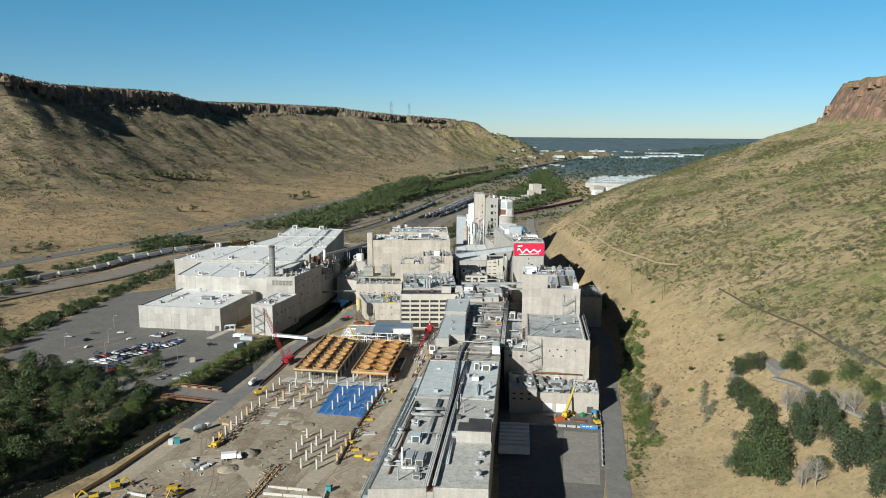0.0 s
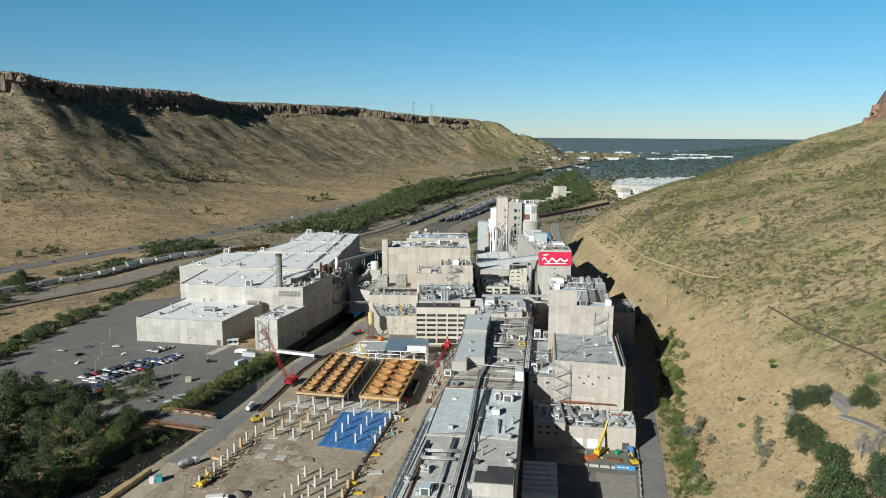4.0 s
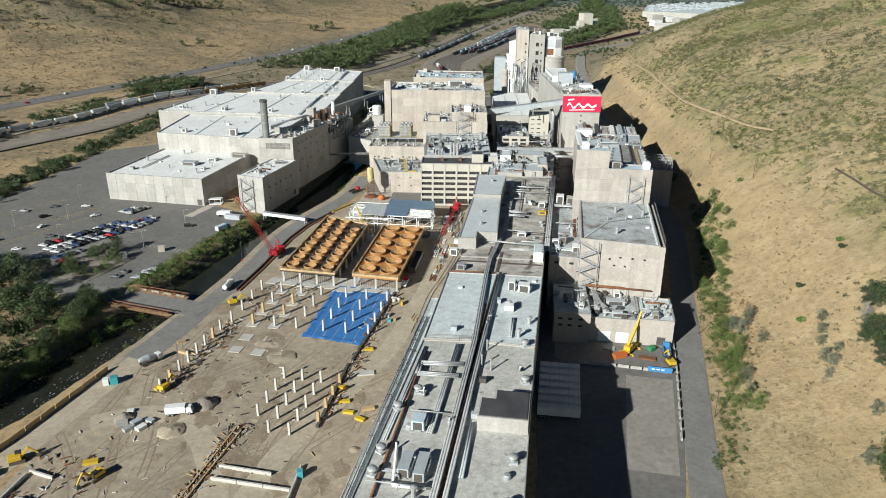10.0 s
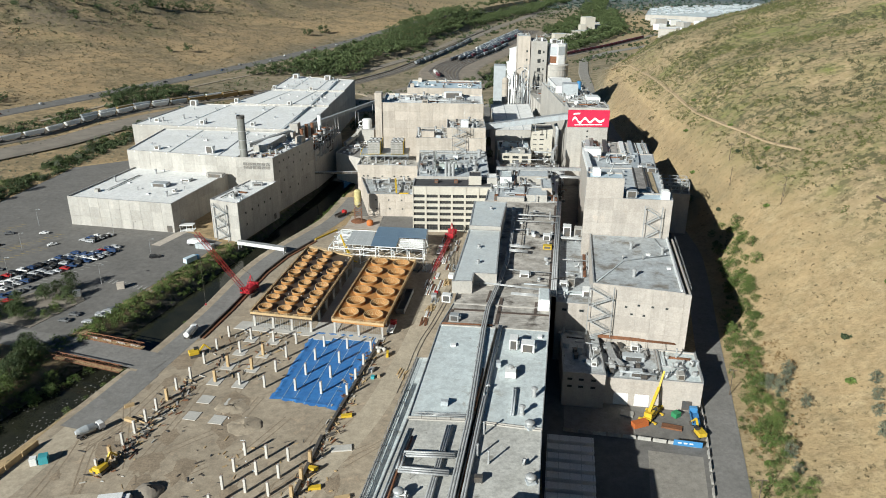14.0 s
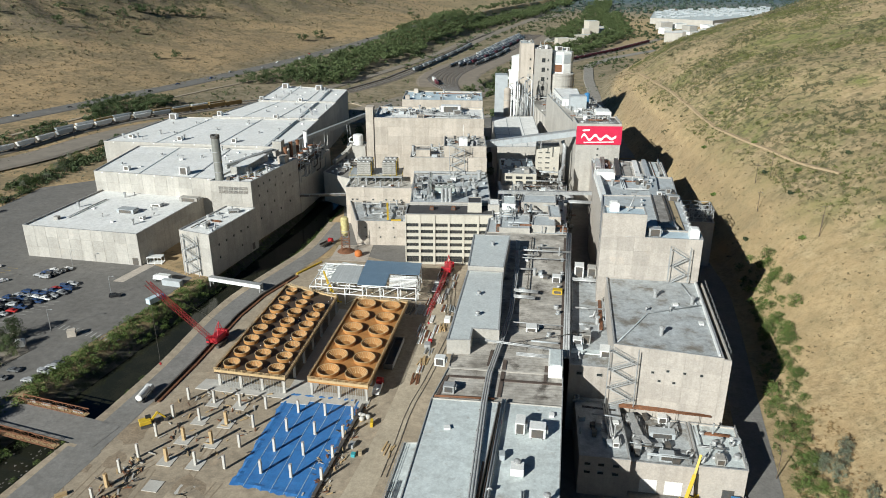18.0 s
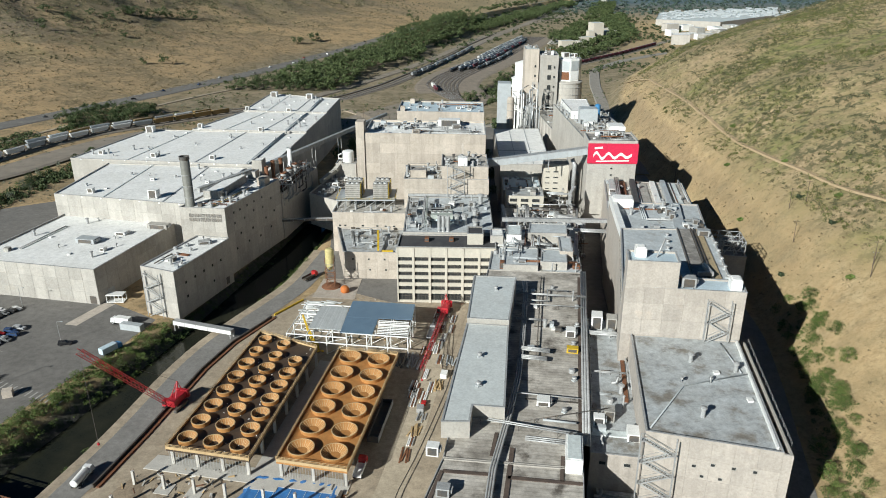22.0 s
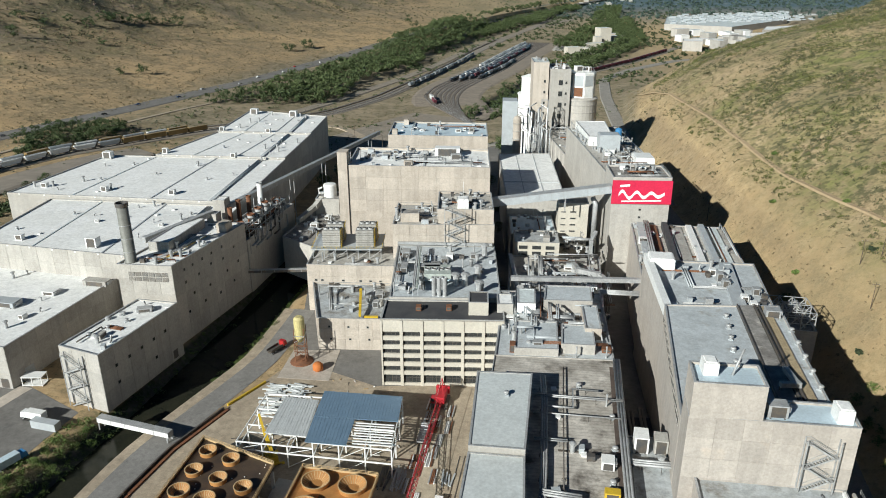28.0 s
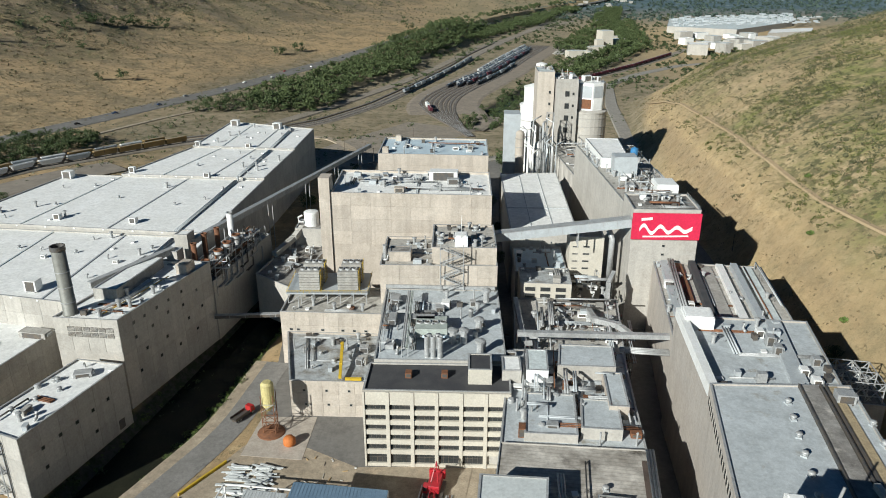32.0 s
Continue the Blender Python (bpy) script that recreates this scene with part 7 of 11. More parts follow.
def swash(pts, r):
    # one connected strip, 0.12 thick and r tall, along the points
    bm = bmesh.new()
    rings = []
    for x, z in pts:
        rings.append([bm.verts.new(mS @ Vector((x, 0.68 + dy, z + dz)))
                      for dy, dz in ((-0.06, -r / 2), (0.06, -r / 2), (0.06, r / 2), (-0.06, r / 2))])
    for a, b in zip(rings, rings[1:]):
        for k in range(4):
            m = (k + 1) % 4
            bm.faces.new((a[k], a[m], b[m], b[k]))
    bm.faces.new(rings[0])
    bm.faces.new(rings[-1][::-1])
    bmesh.ops.recalc_face_normals(bm, faces=bm.faces)
    part("white_mark", bm, PAINT_WHITE, sg)


def arc(cx, cz, rx, rz, a0, a1, n=14):
    return [(cx + rx * math.cos(radians(a0 + (a1 - a0) * i / n)), cz + rz * math.sin(radians(a0 + (a1 - a0) * i / n))) for i in range(n + 1)]


# a flowing white mark: one wave under a broad stroke
swash([(2.6 + 0.5 * i, 41.2 + 1.7 * math.sin(i * 0.52) * (1 - i / 60)) for i in range(39)], 1.5)
swash([(3.0, 45.0), (7.0, 45.4)], 1.0)
swash([(4.0, 39.0 - 0.6), (20.5, 39.4 - 0.6)], 0.6)
EL = [(74, 431.2), (98, 430.2), (100, 524), (71, 525)]
el = building("grain_elevator", "long concrete grain elevator with cluttered roof", EL, 45, CONCRETE, ROOF_GRAVEL, parapet=0.4)
EL2 = [(71, 525.2), (100, 524.2), (103, 588), (67, 589)]
el2 = building("grain_elevator", "lower rear part of the concrete grain elevator", EL2, 29, CONCRETE, ROOF_GRAVEL, parapet=0.4)
for own, q, h, n in ((el2, EL2, 28, 6),):
    for k in range(n):
        f = (k + 0.5) / n
        a = Vector((*q[3], 0)).lerp(Vector((*q[0], 0)), f)
        bm = bmesh.new()
        lathe(bm, (a.x + 4.6, a.y, 0), [(5.2, 0), (5.2, h)], 20)
        part("silo_bin", bm, CONCRETE, own, smooth=True)
building("roof_penthouse", "white hall on the elevator roof", [(75.5, 482), (87.5, 481), (91, 520), (75, 521)], 49.5, PAINT_WHITE, ROOF_WHITE, z0=45, parapet=0.2, category="penthouse")
building("roof_penthouse", "grey-blue metal box on the elevator roof", [(78, 468), (88, 467.5), (88.4, 476), (78.4, 476.5)], 53.5, PAINT_GREY, PAINT_GREY, z0=45, parapet=0, category="penthouse")
building("roof_penthouse", "white metal box on the elevator roof", [(88.5, 438), (97, 437.5), (97.4, 448), (89, 448.5)], 50, PAINT_WHITE, PAINT_WHITE, z0=45, parapet=0, category="penthouse")
t = thing("storage_tank", "small bright blue tank on the elevator roof", "tank", (93.5, 496, 45))
bm = bmesh.new()
lathe(bm, (93.5, 496, 45), [(1.8, 0), (1.8, 5.5), (0.4, 6.2)], 14)
part("shell", bm, PAINT_BLUE, t)
clutter([(75, 433), (97, 432), (98, 478), (73.5, 479)], 45, 16, 40, 9, 61, 4.5, label="dusty conveying pipes on the elevator roof")
clutter([(73, 478), (76, 478), (75, 522), (72, 522)], 45, 4, 12, 0, 62, 2.0)
clutter([(91, 480), (98, 480), (99, 522), (92, 522)], 45, 4, 12, 2, 63, 2.0)
clutter([(70, 530), (98, 529), (100, 585), (69, 585)], 29, 12, 20, 6, 64, 9.0)
clutter([(74.5, 413), (96.5, 412), (97, 429), (75, 430)], 48, 6, 14, 3, 65, 3.0)
railing([(74.5, 412), (97, 411), (97.6, 429)], 48.7)
GT = [(60, 604), (70, 603), (71.5, 628), (61, 629)]
gt = building("grain_tower", "tall pale tan elevator tower with small windows", GT, 70.5, CONCRETE_TAN, ROOF_PALE, parapet=0.4)
for k in range(5):
    window_on(gt, GT[0], GT[1], 7, 30 + k * 7, 1.2, 1.6)
GT2 = [(70.4, 598), (83.5, 597), (85, 624), (72, 625)]
gt2 = building("grain_tower", "tall concrete elevator tower with a column of openings", GT2, 67, CONCRETE, ROOF_GRAVEL, parapet=0.4)
for k in range(7):
    window_on(gt2, GT2[0], GT2[1], 5.5, 14 + k * 7.2, 2.6, 3.2)
for k in range(3):
    window_on(gt2, GT2[0], GT2[1], 9.8, 44 + k * 7, 1.2, 1.6)
clutter([(71, 600), (83, 599), (84, 622), (73, 623)], 67, 4, 10, 3, 66, 3)
clutter([(61, 606), (69, 605), (70.5, 626), (62, 627)], 70.5, 1, 4, 1, 67, 2)
for c, r, prof, m_, lab in (((92.0, 608), 11.4, [(11.4, 0), (11.4, 46.6), (11.7, 46.7), (11.7, 47.6), (9.6, 48.5)], CONCRETE, "round concrete grain silo under an octagonal head"), ((62.5, 639), 8.4, [(8.4, 0), (8.4, 38), (9.3, 38.1), (9.3, 39.4), (8.7, 39.6), (8.7, 44.5), (9.2, 44.6), (9.2, 45.4), (6.6, 45.6), (6.6, 56), (6.9, 56.1), (6.9, 56.8), (6.0, 57), (1.0, 58.6)], PAINT_WHITE, "wide white drum silo in two tiers with a balcony"), ((48.2, 579), 2.6, [(2.6, 0), (2.6, 39), (1.8, 40.4), (0.3, 41)], CONCRETE_TAN, "slim tan silo beside the grain towers"), ((60.5, 590), 2.2, [(2.2, 0), (2.2, 30), (1.4, 31.5), (0.3, 32)], PAINT_WHITE, "slim white silo beside the grain towers")):
    t = thing("silo", lab, "silo", (*c, 0))
    bm = bmesh.new()
    lathe(bm, (*c, 0), prof, 28)
    part("shell", bm, m_, t, smooth=False)
    for k in range(4):
        h = prof[1][1]
        bm = bmesh.new()
        lathe(bm, (*c, 0), [(r + 0.02, h - 3 - k * 5), (r + 0.25, h - 2.95 - k * 5), (r + 0.25, h - 2.6 - k * 5), (r + 0.02, h - 2.5 - k * 5)], 28)
        part("band", bm, CONCRETE_GREY, t)
t = thing("octagonal_penthouse", "white octagonal head house with window panels on a silo", "penthouse", (92.6, 608, 48.5))
bm = bmesh.new()
lathe(bm, (92.6, 608, 48.5), [(9.4, 0), (9.4, 15.6), (9.0, 16), (3, 17)], 8)
part("wall", bm, PAINT_WHITE, t)
for a in range(8):
    an = radians(a * 45 + 22.5)
    mw = Matrix.Translation((92.6 + 8.75 * math.cos(an), 608 + 8.75 * math.sin(an), 48.5)) @ Matrix.Rotation(an + math.pi / 2, 4, "Z")
    for k, (z0, z1) in enumerate(((1.0, 6.6), (7.6, 14.4))):
        bm = bmesh.new()
        box(bm, -2.9, 2.9, -0.15, 0.12, z0, z1, mw)
        part("window_panel", bm, RUST if k == 0 and a == 5 else (PAINT_GREY if k else PAINT_WHITE), t)
for dx, dy, w, h in ((-3, -2, 5, 3.4), (3, 1, 3, 2.4), (-1, 4, 4, 2.0), (4, -4, 2, 3)):
    air_handler(92.6 + dx, 608 + dy, 65, w, w * 0.8, h, 15, PAINT_WHITE, False, "white machine box on the head house roof")
railing([(86, 600), (99, 600), (101, 614)], 65)
building("process_building", "grey metal box tower beside the silos", [(39, 586), (48.7, 585), (49.5, 598), (40, 599)], 49, PAINT_GREY, PAINT_GREY, parapet=0)
t = thing("storage_tank", "white cylindrical tank beside the rail yard", "tank", (124, 1084, 0))
bm = bmesh.new()
lathe(bm, (124, 1084, 0), [(7, 0), (7, 14), (5, 15), (0.5, 16)], 18)
part("shell", bm, PAINT_WHITE, t)
for k in range(30):
    x, y = rng.uniform(52, 67), rng.uniform(556, 598)
    z = rng.uniform(20, 48)
    bmx = [(x, y, 0), (x, y, z), (x + rng.uniform(-5, 5), y + 3, z + 2)]
    pipe_run(bmx, rng.uniform(0.25, 0.6), 1, 0.6, rng.choice((STEEL, PAINT_WHITE, PAINT_GREY)), 99, None, "tall vertical conveying pipe beside the silos")
for x, y, z0, z1 in ((61, 574, 0, 44), (66, 584, 0, 50), (58, 560, 0, 30), (99, 520, 0, 40)):
    t = thing("pipe_tower", "open steel lattice tower carrying pipes", "tower", (x, y, z0))
    for i in (-2, 2):
        for j in (-2, 2):
            bm = bmesh.new()
            beam(bm, (x + i, y + j, z0), (x + i, y + j, z1), 0.3)
            part("post", bm, STEEL, t)
    for k in range(10):
        zz = z0 + (z1 - z0) * (k + 1) / 10
        bm = bmesh.new()
        for (i, j), (i2, j2) in (((-2, -2), (2, -2)), ((2, -2), (2, 2)), ((2, 2), (-2, 2)), ((-2, 2), (-2, -2))):
            beam(bm, (x + i, y + j, zz), (x + i2, y + j2, zz), 0.2)
            beam(bm, (x + i, y + j, zz - (z1 - z0) / 10), (x + i2, y + j2, zz), 0.12)
        tagged(part("bracing", bm, STEEL, t), kind="stuff")

# ---- pipes, vents and machine boxes over the roofs ----
clutter(BMP, 25, 3, 16, 1, 71, 1.6)
clutter([(-15, 346), (-9, 346), (-9, 391), (-15, 391)], 25, 8, 10, 1, 72, 4.0, label="green-grey pipe rack lines along the roof edge")
clutter(LC, 23, 20, 46, 6, 73, 4.5)
clutter(LD, 16, 18, 40, 8, 74, 6.0)
clutter(BS, 33.5, 5, 16, 2, 75, 2.0)
clutter([(1, 397), (22, 396), (22, 418), (1, 419)], 39, 4, 14, 2, 76, 2.0)
clutter(BH, 45, 6, 26, 4, 77, 1.6)
clutter(BB, 42, 3, 16, 2, 78, 1.4)
clutter(BL, 12, 4, 14, 2, 79, 1.8)
clutter([(-50, 386), (-23, 385), (-22, 391), (-50, 392)], 19.5, 2, 8, 0, 80, 1.2)
clutter(RM, 22.4, 3, 10, 0, 81, 1.2)
clutter(RL, 9.5, 7, 20, 4, 82, 2.4)
clutter(RLR, 10, 3, 10, 1, 83, 1.6)
clutter(RM2, 12, 4, 12, 2, 84, 2.0)
clutter(R3B, 37, 4, 16, 2, 85, 1.6)
clutter(R4, 28, 6, 14, 2, 86, 3.4)
clutter(R5, 21, 2, 6, 1, 87, 1.6)
clutter([(72, 350), (79, 349), (89, 409), (82, 410)], 28, 8, 8, 1, 88, 3.4)
clutter([(58.5, 352), (66, 352), (72, 403), (66, 404)], 0.1, 10, 10, 3, 89, 18.0, label="tall racks of silver pipes between the blocks")
clutter([(23.5, 346), (26, 346), (29, 404), (26, 404)], 0.1, 5, 0, 0, 90, 22.0, label="pipes running down the gap between the blocks")
clutter(BX, 20, 3, 8, 2, 91, 1.6)
clutter(WH_, 22, 2, 6, 1, 92, 1.2)
clutter([(52.6, 405), (66, 404), (67, 422), (53, 423)], 15, 8, 10, 4, 93, 8.0, label="tall racks of silver pipes between the blocks")
clutter([(17, 197), (33, 194), (51, 300), (31, 303)], 24, 3, 10, 1, 94, 1.2)
clutter([(-26, 52), (-8, 52), (5, 128), (-10.5, 129)], 24, 3, 7, 0, 95, 0.8)
clutter([(-5, 52), (11, 50), (22.5, 124), (7.2, 127)], 24.2, 1, 7, 0, 96, 0.8)
clutter([(-9, 131), (22.5, 127), (30.5, 175), (-2, 179)], 24.3, 2, 9, 1, 97, 0.8)
clutter(HI, 31, 4, 14, 1, 98, 1.4)
clutter(TW, 20.2, 2, 8, 1, 99, 1.0)
clutter(LW, 15, 1, 10, 2, 100, 0.8, FITTINGS[:3])
clutter([(-86, 404), (-79, 403), (-71, 450), (-84, 452)], 23, 16, 24, 4, 101, 6.0, label="tangle of silver and rusty pipes on the boiler annex")
clutter([(-70, 424), (-53, 412), (-47, 452), (-62, 461)], 17, 6, 16, 3, 102, 2.4)
for k, (pts, h) in enumerate(TIERS):
    clutter(pts, h, 0, 12, 0, 103 + k, 0.8, FITTINGS[:3])
clutter(R2, 31.2, 0, 7, 0, 110, 0.8, FITTINGS[:3])

# lattice frames over the boiler annex
rng = random.Random(303)
for k in range(7):
    x, y = -82 + 1.3 * k + rng.uniform(-1, 1), 406 + 6.2 * k
    t = thing("pipe_tower", "dark steel tower crowded with platforms over the boiler annex", "tower", (x, y, 23))
    for i in (-1.8, 1.8):
        for j in (-1.8, 1.8):
            bm = bmesh.new()
            beam(bm, (x + i, y + j, 23), (x + i, y + j, 29 + k % 3 * 1.5), 0.22)
            part("post", bm, STEEL_DARK, t)
    for z in (26, 28.4):
        bm = bmesh.new()
        box(bm, x - 2, x + 2, y - 2, y + 2, z, z + 0.12)
        part("platform", bm, STEEL_DARK if z < 27 else STEEL, t)
    bm = bmesh.new()
    lathe(bm, (x + 0.3, y, 23), [(1.1, 0), (1.1, 2.4), (0.5, 3.0), (0.4, 6.5), (0.55, 6.6)], 12)
    part("vessel", bm, rng.choice((STEEL, STEEL_DARK, RUST)), t)
for k in range(8):
    z = 14 + rng.uniform(0, 8)
    pipe_run([(-79 + 8 * 0.1 * k + 0.8, 405 + 4.5 * k, z), (-79 + 8 * 0.1 * k + 1.6, 411 + 4.5 * k, z), (-79 + 8 * 0.1 * k + 1.6, 411 + 4.5 * k, z + 6)], 0.25, 2, 0.6, rng.choice((STEEL, RUST, STEEL_DARK)), 99, None, "pipes clamped along the annex wall")
# ---- building site ----
GU, GV = Vector((0.982, -0.19)), Vector((0.168, 0.986))


def grid(o, i, j, su=8.85, sv=9.85):
    p = Vector(o) + GU * (i * su) + GV * (j * sv)
    return p.x, p.y


def make_column(h, material, label, r=0.36):
    t = thing("concrete_column", label, "column", group="site columns")
    bm = bmesh.new()
    box(bm, -r, r, -r, r, 0, h)
    bmesh.ops.bevel(bm, geom=[e for e in bm.edges if abs(e.verts[0].co.z - e.verts[1].co.z) > 1], offset=0.06, segments=1, affect="EDGES")
    part("shaft", bm, material, t)
    bm = bmesh.new()
    for x in (-0.25, 0.25):
        for y in (-0.25, 0.25):
            beam(bm, (x, y, h), (x, y, h + 0.5), 0.05)
    part("starter_bars", bm, RUST, t)
    return hide_master(t)


PALE_CONC = mat("fresh pale concrete", (0.52, 0.50, 0.455), (0.45, 0.43, 0.39), 3, 0.4, 0.85, own=0.05)
COL = make_column(4.5, PALE_CONC, "bare pale concrete column standing on the site")
COL_WOOD = make_column(4.3, TIMBER, "concrete column still boxed in tan timber formwork", 0.45)
pad_bm = bmesh.new()
box(pad_bm, -2.2, 2.2, -2.2, 2.2, -0.2, 0.22)
PAD = hide_master(tagged(part("footing_pad", pad_bm, PALE_CONC), "square pale concrete footing slab in the dirt", "footing", "footings"))
O1 = (-83.4, 205.7)
for j in range(-2, 2):
    for i in range(4):
        x, y = grid(O1, i, j)
        wood = (i, j) in ((1, -1), (2, -1), (2, 0), (1, -2))
        place(COL_WOOD if wood else COL, turned(x, y, 0.22, -11))
        if i in (1, 2):
            place(PAD, turned(x, y, 0, -11))
for x, y in ((-78, 174), (-69, 172), (-79.5, 165), (-71, 163)):
    place(PAD, turned(x, y, 0, -11))
TARP_O = (-45.1, 208.6)
for j in range(-3, 1):
    for i in range(3):
        x, y = grid(TARP_O, i, j)
        place(COL, turned(x, y, 0.1, -11))
for j in range(5):
    for i in range(4):
        if (i, j) in ((3, 4), (0, 4)):
            continue
        x, y = Vector((-58.1, 146.1)) + GU * (6.55 * i) - GV * (7.3 * j)
        place(COL_WOOD if i == 3 else COL, turned(x, y, 0, -11))
for k in range(8):
    place(COL_WOOD if k in (1, 6) else COL, turned(-89.2 - 1.18 * k * 0.95, 179.7 - 5.9 * k, 0, -11))
# tarpaulin with creases
t = thing("tarpaulin", "wrinkled bright blue tarpaulin covering the ground between columns", "tarpaulin", (-42, 195, 0))
bm = bmesh.new()
rows = []
A, B, C, D = (-57.5, 175), (-34.5, 168.3), (-25.6, 216), (-50.7, 220)
rng = random.Random(4)
for j in range(41):
    row = []
    for i in range(25):
        u, v = i / 24, j / 40
        x = (A[0] * (1 - u) + B[0] * u) * (1 - v) + (D[0] * (1 - u) + C[0] * u) * v
        y = (A[1] * (1 - u) + B[1] * u) * (1 - v) + (D[1] * (1 - u) + C[1] * u) * v
        e = min(i, 24 - i, j, 40 - j)
        w = 0.5 if e == 0 else 0
        row.append(bm.verts.new((x + rng.uniform(-w, w), y + rng.uniform(-w, w), 0.13 + (0.08 * rng.random() if e else 0.0) + (0.3 * rng.random() if e == 1 else 0))))
    rows.append(row)
for a, b in zip(rows, rows[1:]):
    for k in range(24):
        bm.faces.new((a[k], a[k + 1], b[k + 1], b[k]))
part("sheet", bm, TARP, t)
for i in range(1, 6):
    u = i / 6
    a = [A[q] * (1 - u) + B[q] * u for q in (0, 1)]
    b = [D[q] * (1 - u) + C[q] * u for q in (0, 1)]
    bm = bmesh.new()
    for k in range(12):
        f0, f1 = k / 12, (k + 1) / 12
        beam(bm, (a[0] + (b[0] - a[0]) * f0, a[1] + (b[1] - a[1]) * f0, 0.26), (a[0] + (b[0] - a[0]) * f1, a[1] + (b[1] - a[1]) * f1, 0.26), 0.12, 0.03)
    part("lap_seam", bm, ROOF_BLUE, t)


def funnel(parent, x, y, z, r, shallow=False):
    """A timber cone former: turned rim wall and a fan of tapering boards inside."""
    bm = bmesh.new()
    n = 30
    rings = []
    for rr, zz in ((r * 0.97, z - 0.05), (r * 1.03, z + 1.25), (r * 0.98, z + 1.25), (r * 0.30, z - 0.55), (0.02, z - 0.6)):
        rings.append([bm.verts.new((x + rr * math.cos(k * 2 * math.pi / n), y + rr * math.sin(k * 2 * math.pi / n), zz)) for k in range(n)])
    for a, b in zip(rings, rings[1:]):
        for k in range(n):
            bm.faces.new((a[k], a[(k + 1) % n], b[(k + 1) % n], b[k]))
    f = part("cone_former", bm, WOOD, parent)
    bm = bmesh.new()
    for k in range(24):
        a = k * 2 * math.pi / 24
        c, s = math.cos(a), math.sin(a)
        beam(bm, (x + r * 0.94 * c, y + r * 0.94 * s, z + 1.2), (x + r * 0.36 * c, y + r * 0.36 * s, z - 0.44), 0.16 if k % 2 else 0.09, 0.14)
    for k in range(n):
        a0, a1 = k * 2 * math.pi / n, (k + 1) * 2 * math.pi / n
        beam(bm, (x + r * 1.0 * math.cos(a0), y + r * 1.0 * math.sin(a0), z + 1.3), (x + r * 1.0 * math.cos(a1), y + r * 1.0 * math.sin(a1), z + 1.3), 0.26, 0.1)
    tagged(part("lining", bm, TIMBER, f), kind="stuff")
    return f


# cavities of the formers go through the deck
D1 = [(-75.4, 223.3), (-51, 218.3), (-42.5, 279), (-65, 290.5)]
D2 = [(-43.5, 218), (-23.7, 213.8), (-14, 274.5), (-34.5, 278)]
for pts, dark, cols, rows_, lab in ((D1, True, 3, 8, "raised timber formwork deck with rows of dark-set wooden cones"), (D2, False, 2, 6, "raised orange plywood deck with two rows of wooden cones")):
    c = centre(pts)
    t = thing("formwork_deck", lab, "formwork", (*c, 0))
    bm = bmesh.new()
    prism(bm, pts, 5.2, 6.1)
    part("deck", bm, WOOD_DARK if dark else WOOD, t)
    P = [Vector(p) for p in pts]
    for a, b in zip(P, P[1:] + P[:1]):
        n = max(2, int((b - a).length / 2.4))
        for k in range(n):
            p, q = a.lerp(b, k / n), a.lerp(b, (k + 1) / n)
            bm = bmesh.new()
            beam(bm, (p.x, p.y, 6.3), (q.x, q.y, 6.3), 0.15, 0.9)
            part("edge_board", bm, TIMBER, t)
            bm = bmesh.new()
            beam(bm, (p.x, p.y, 5.6), (p.x, p.y, 7.6), 0.12)
            beam(bm, (p.x, p.y, 7.5), (q.x, q.y, 7.5), 0.1)
            beam(bm, (p.x, p.y, 7.05), (q.x, q.y, 7.05), 0.1)
            part("guard_rail", bm, TIMBER, t)
    r = 2.7 if dark else 3.65
    for j in range(rows_):
        for i in range(cols):
            u, v = (i + 0.55) / (cols + 0.1), (j + 0.55) / (rows_ + 0.1)
            if dark and j == 7 and i == 2:
                continue
            p = P[0].lerp(P[1], u).lerp(P[3].lerp(P[2], u), v)
            funnel(t, p.x, p.y, 6.15, r if j < 6 or not dark else r * 0.85)
    # props and columns below
    for j in range(7):
        for i in range(4 if dark else 3):
            p = P[0].lerp(P[1], 0.04 + 0.92 * i / (3 if dark else 2)).lerp(P[3].lerp(P[2], i / 3), 0.02 + j / 6.3)
            bm = bmesh.new()
            box(bm, p.x - 0.42, p.x + 0.42, p.y - 0.42, p.y + 0.42, 0, 5.2)
            part("column", bm, PALE_CONC, t)
    for k in range(26):
        p = P[0].lerp(P[1], (k + 0.5) / 26)
        bm = bmesh.new()
        beam(bm, (p.x, p.y + 0.6, 0), (p.x, p.y + 0.6, 5.2), 0.08)
        part("prop", bm, STEEL, t)
    if dark:
        for k in range(120):
            u, v = random.random(), random.random()
            p = P[0].lerp(P[1], u).lerp(P[3].lerp(P[2], u), v)
            if k % 2 == 0:
                bm = bmesh.new()
                box(bm, p.x - 0.12, p.x + 0.12, p.y - 0.12, p.y + 0.12, 6.1, 6.28)
                part("spacer_block", bm, PAINT_WHITE, t)
slab("slab_site", [(-52, 214), (-43, 212.5), (-34, 279), (-42.2, 281)], 0.3, PALE_CONC, "pale concrete slab strip between the decks", "slab", 0.3)
slab("slab_site", [(-82, 222), (-24, 211), (-23, 217), (-80, 228)], 0.28, PALE_CONC, "pale concrete slab under the deck front", "slab", 0.25)

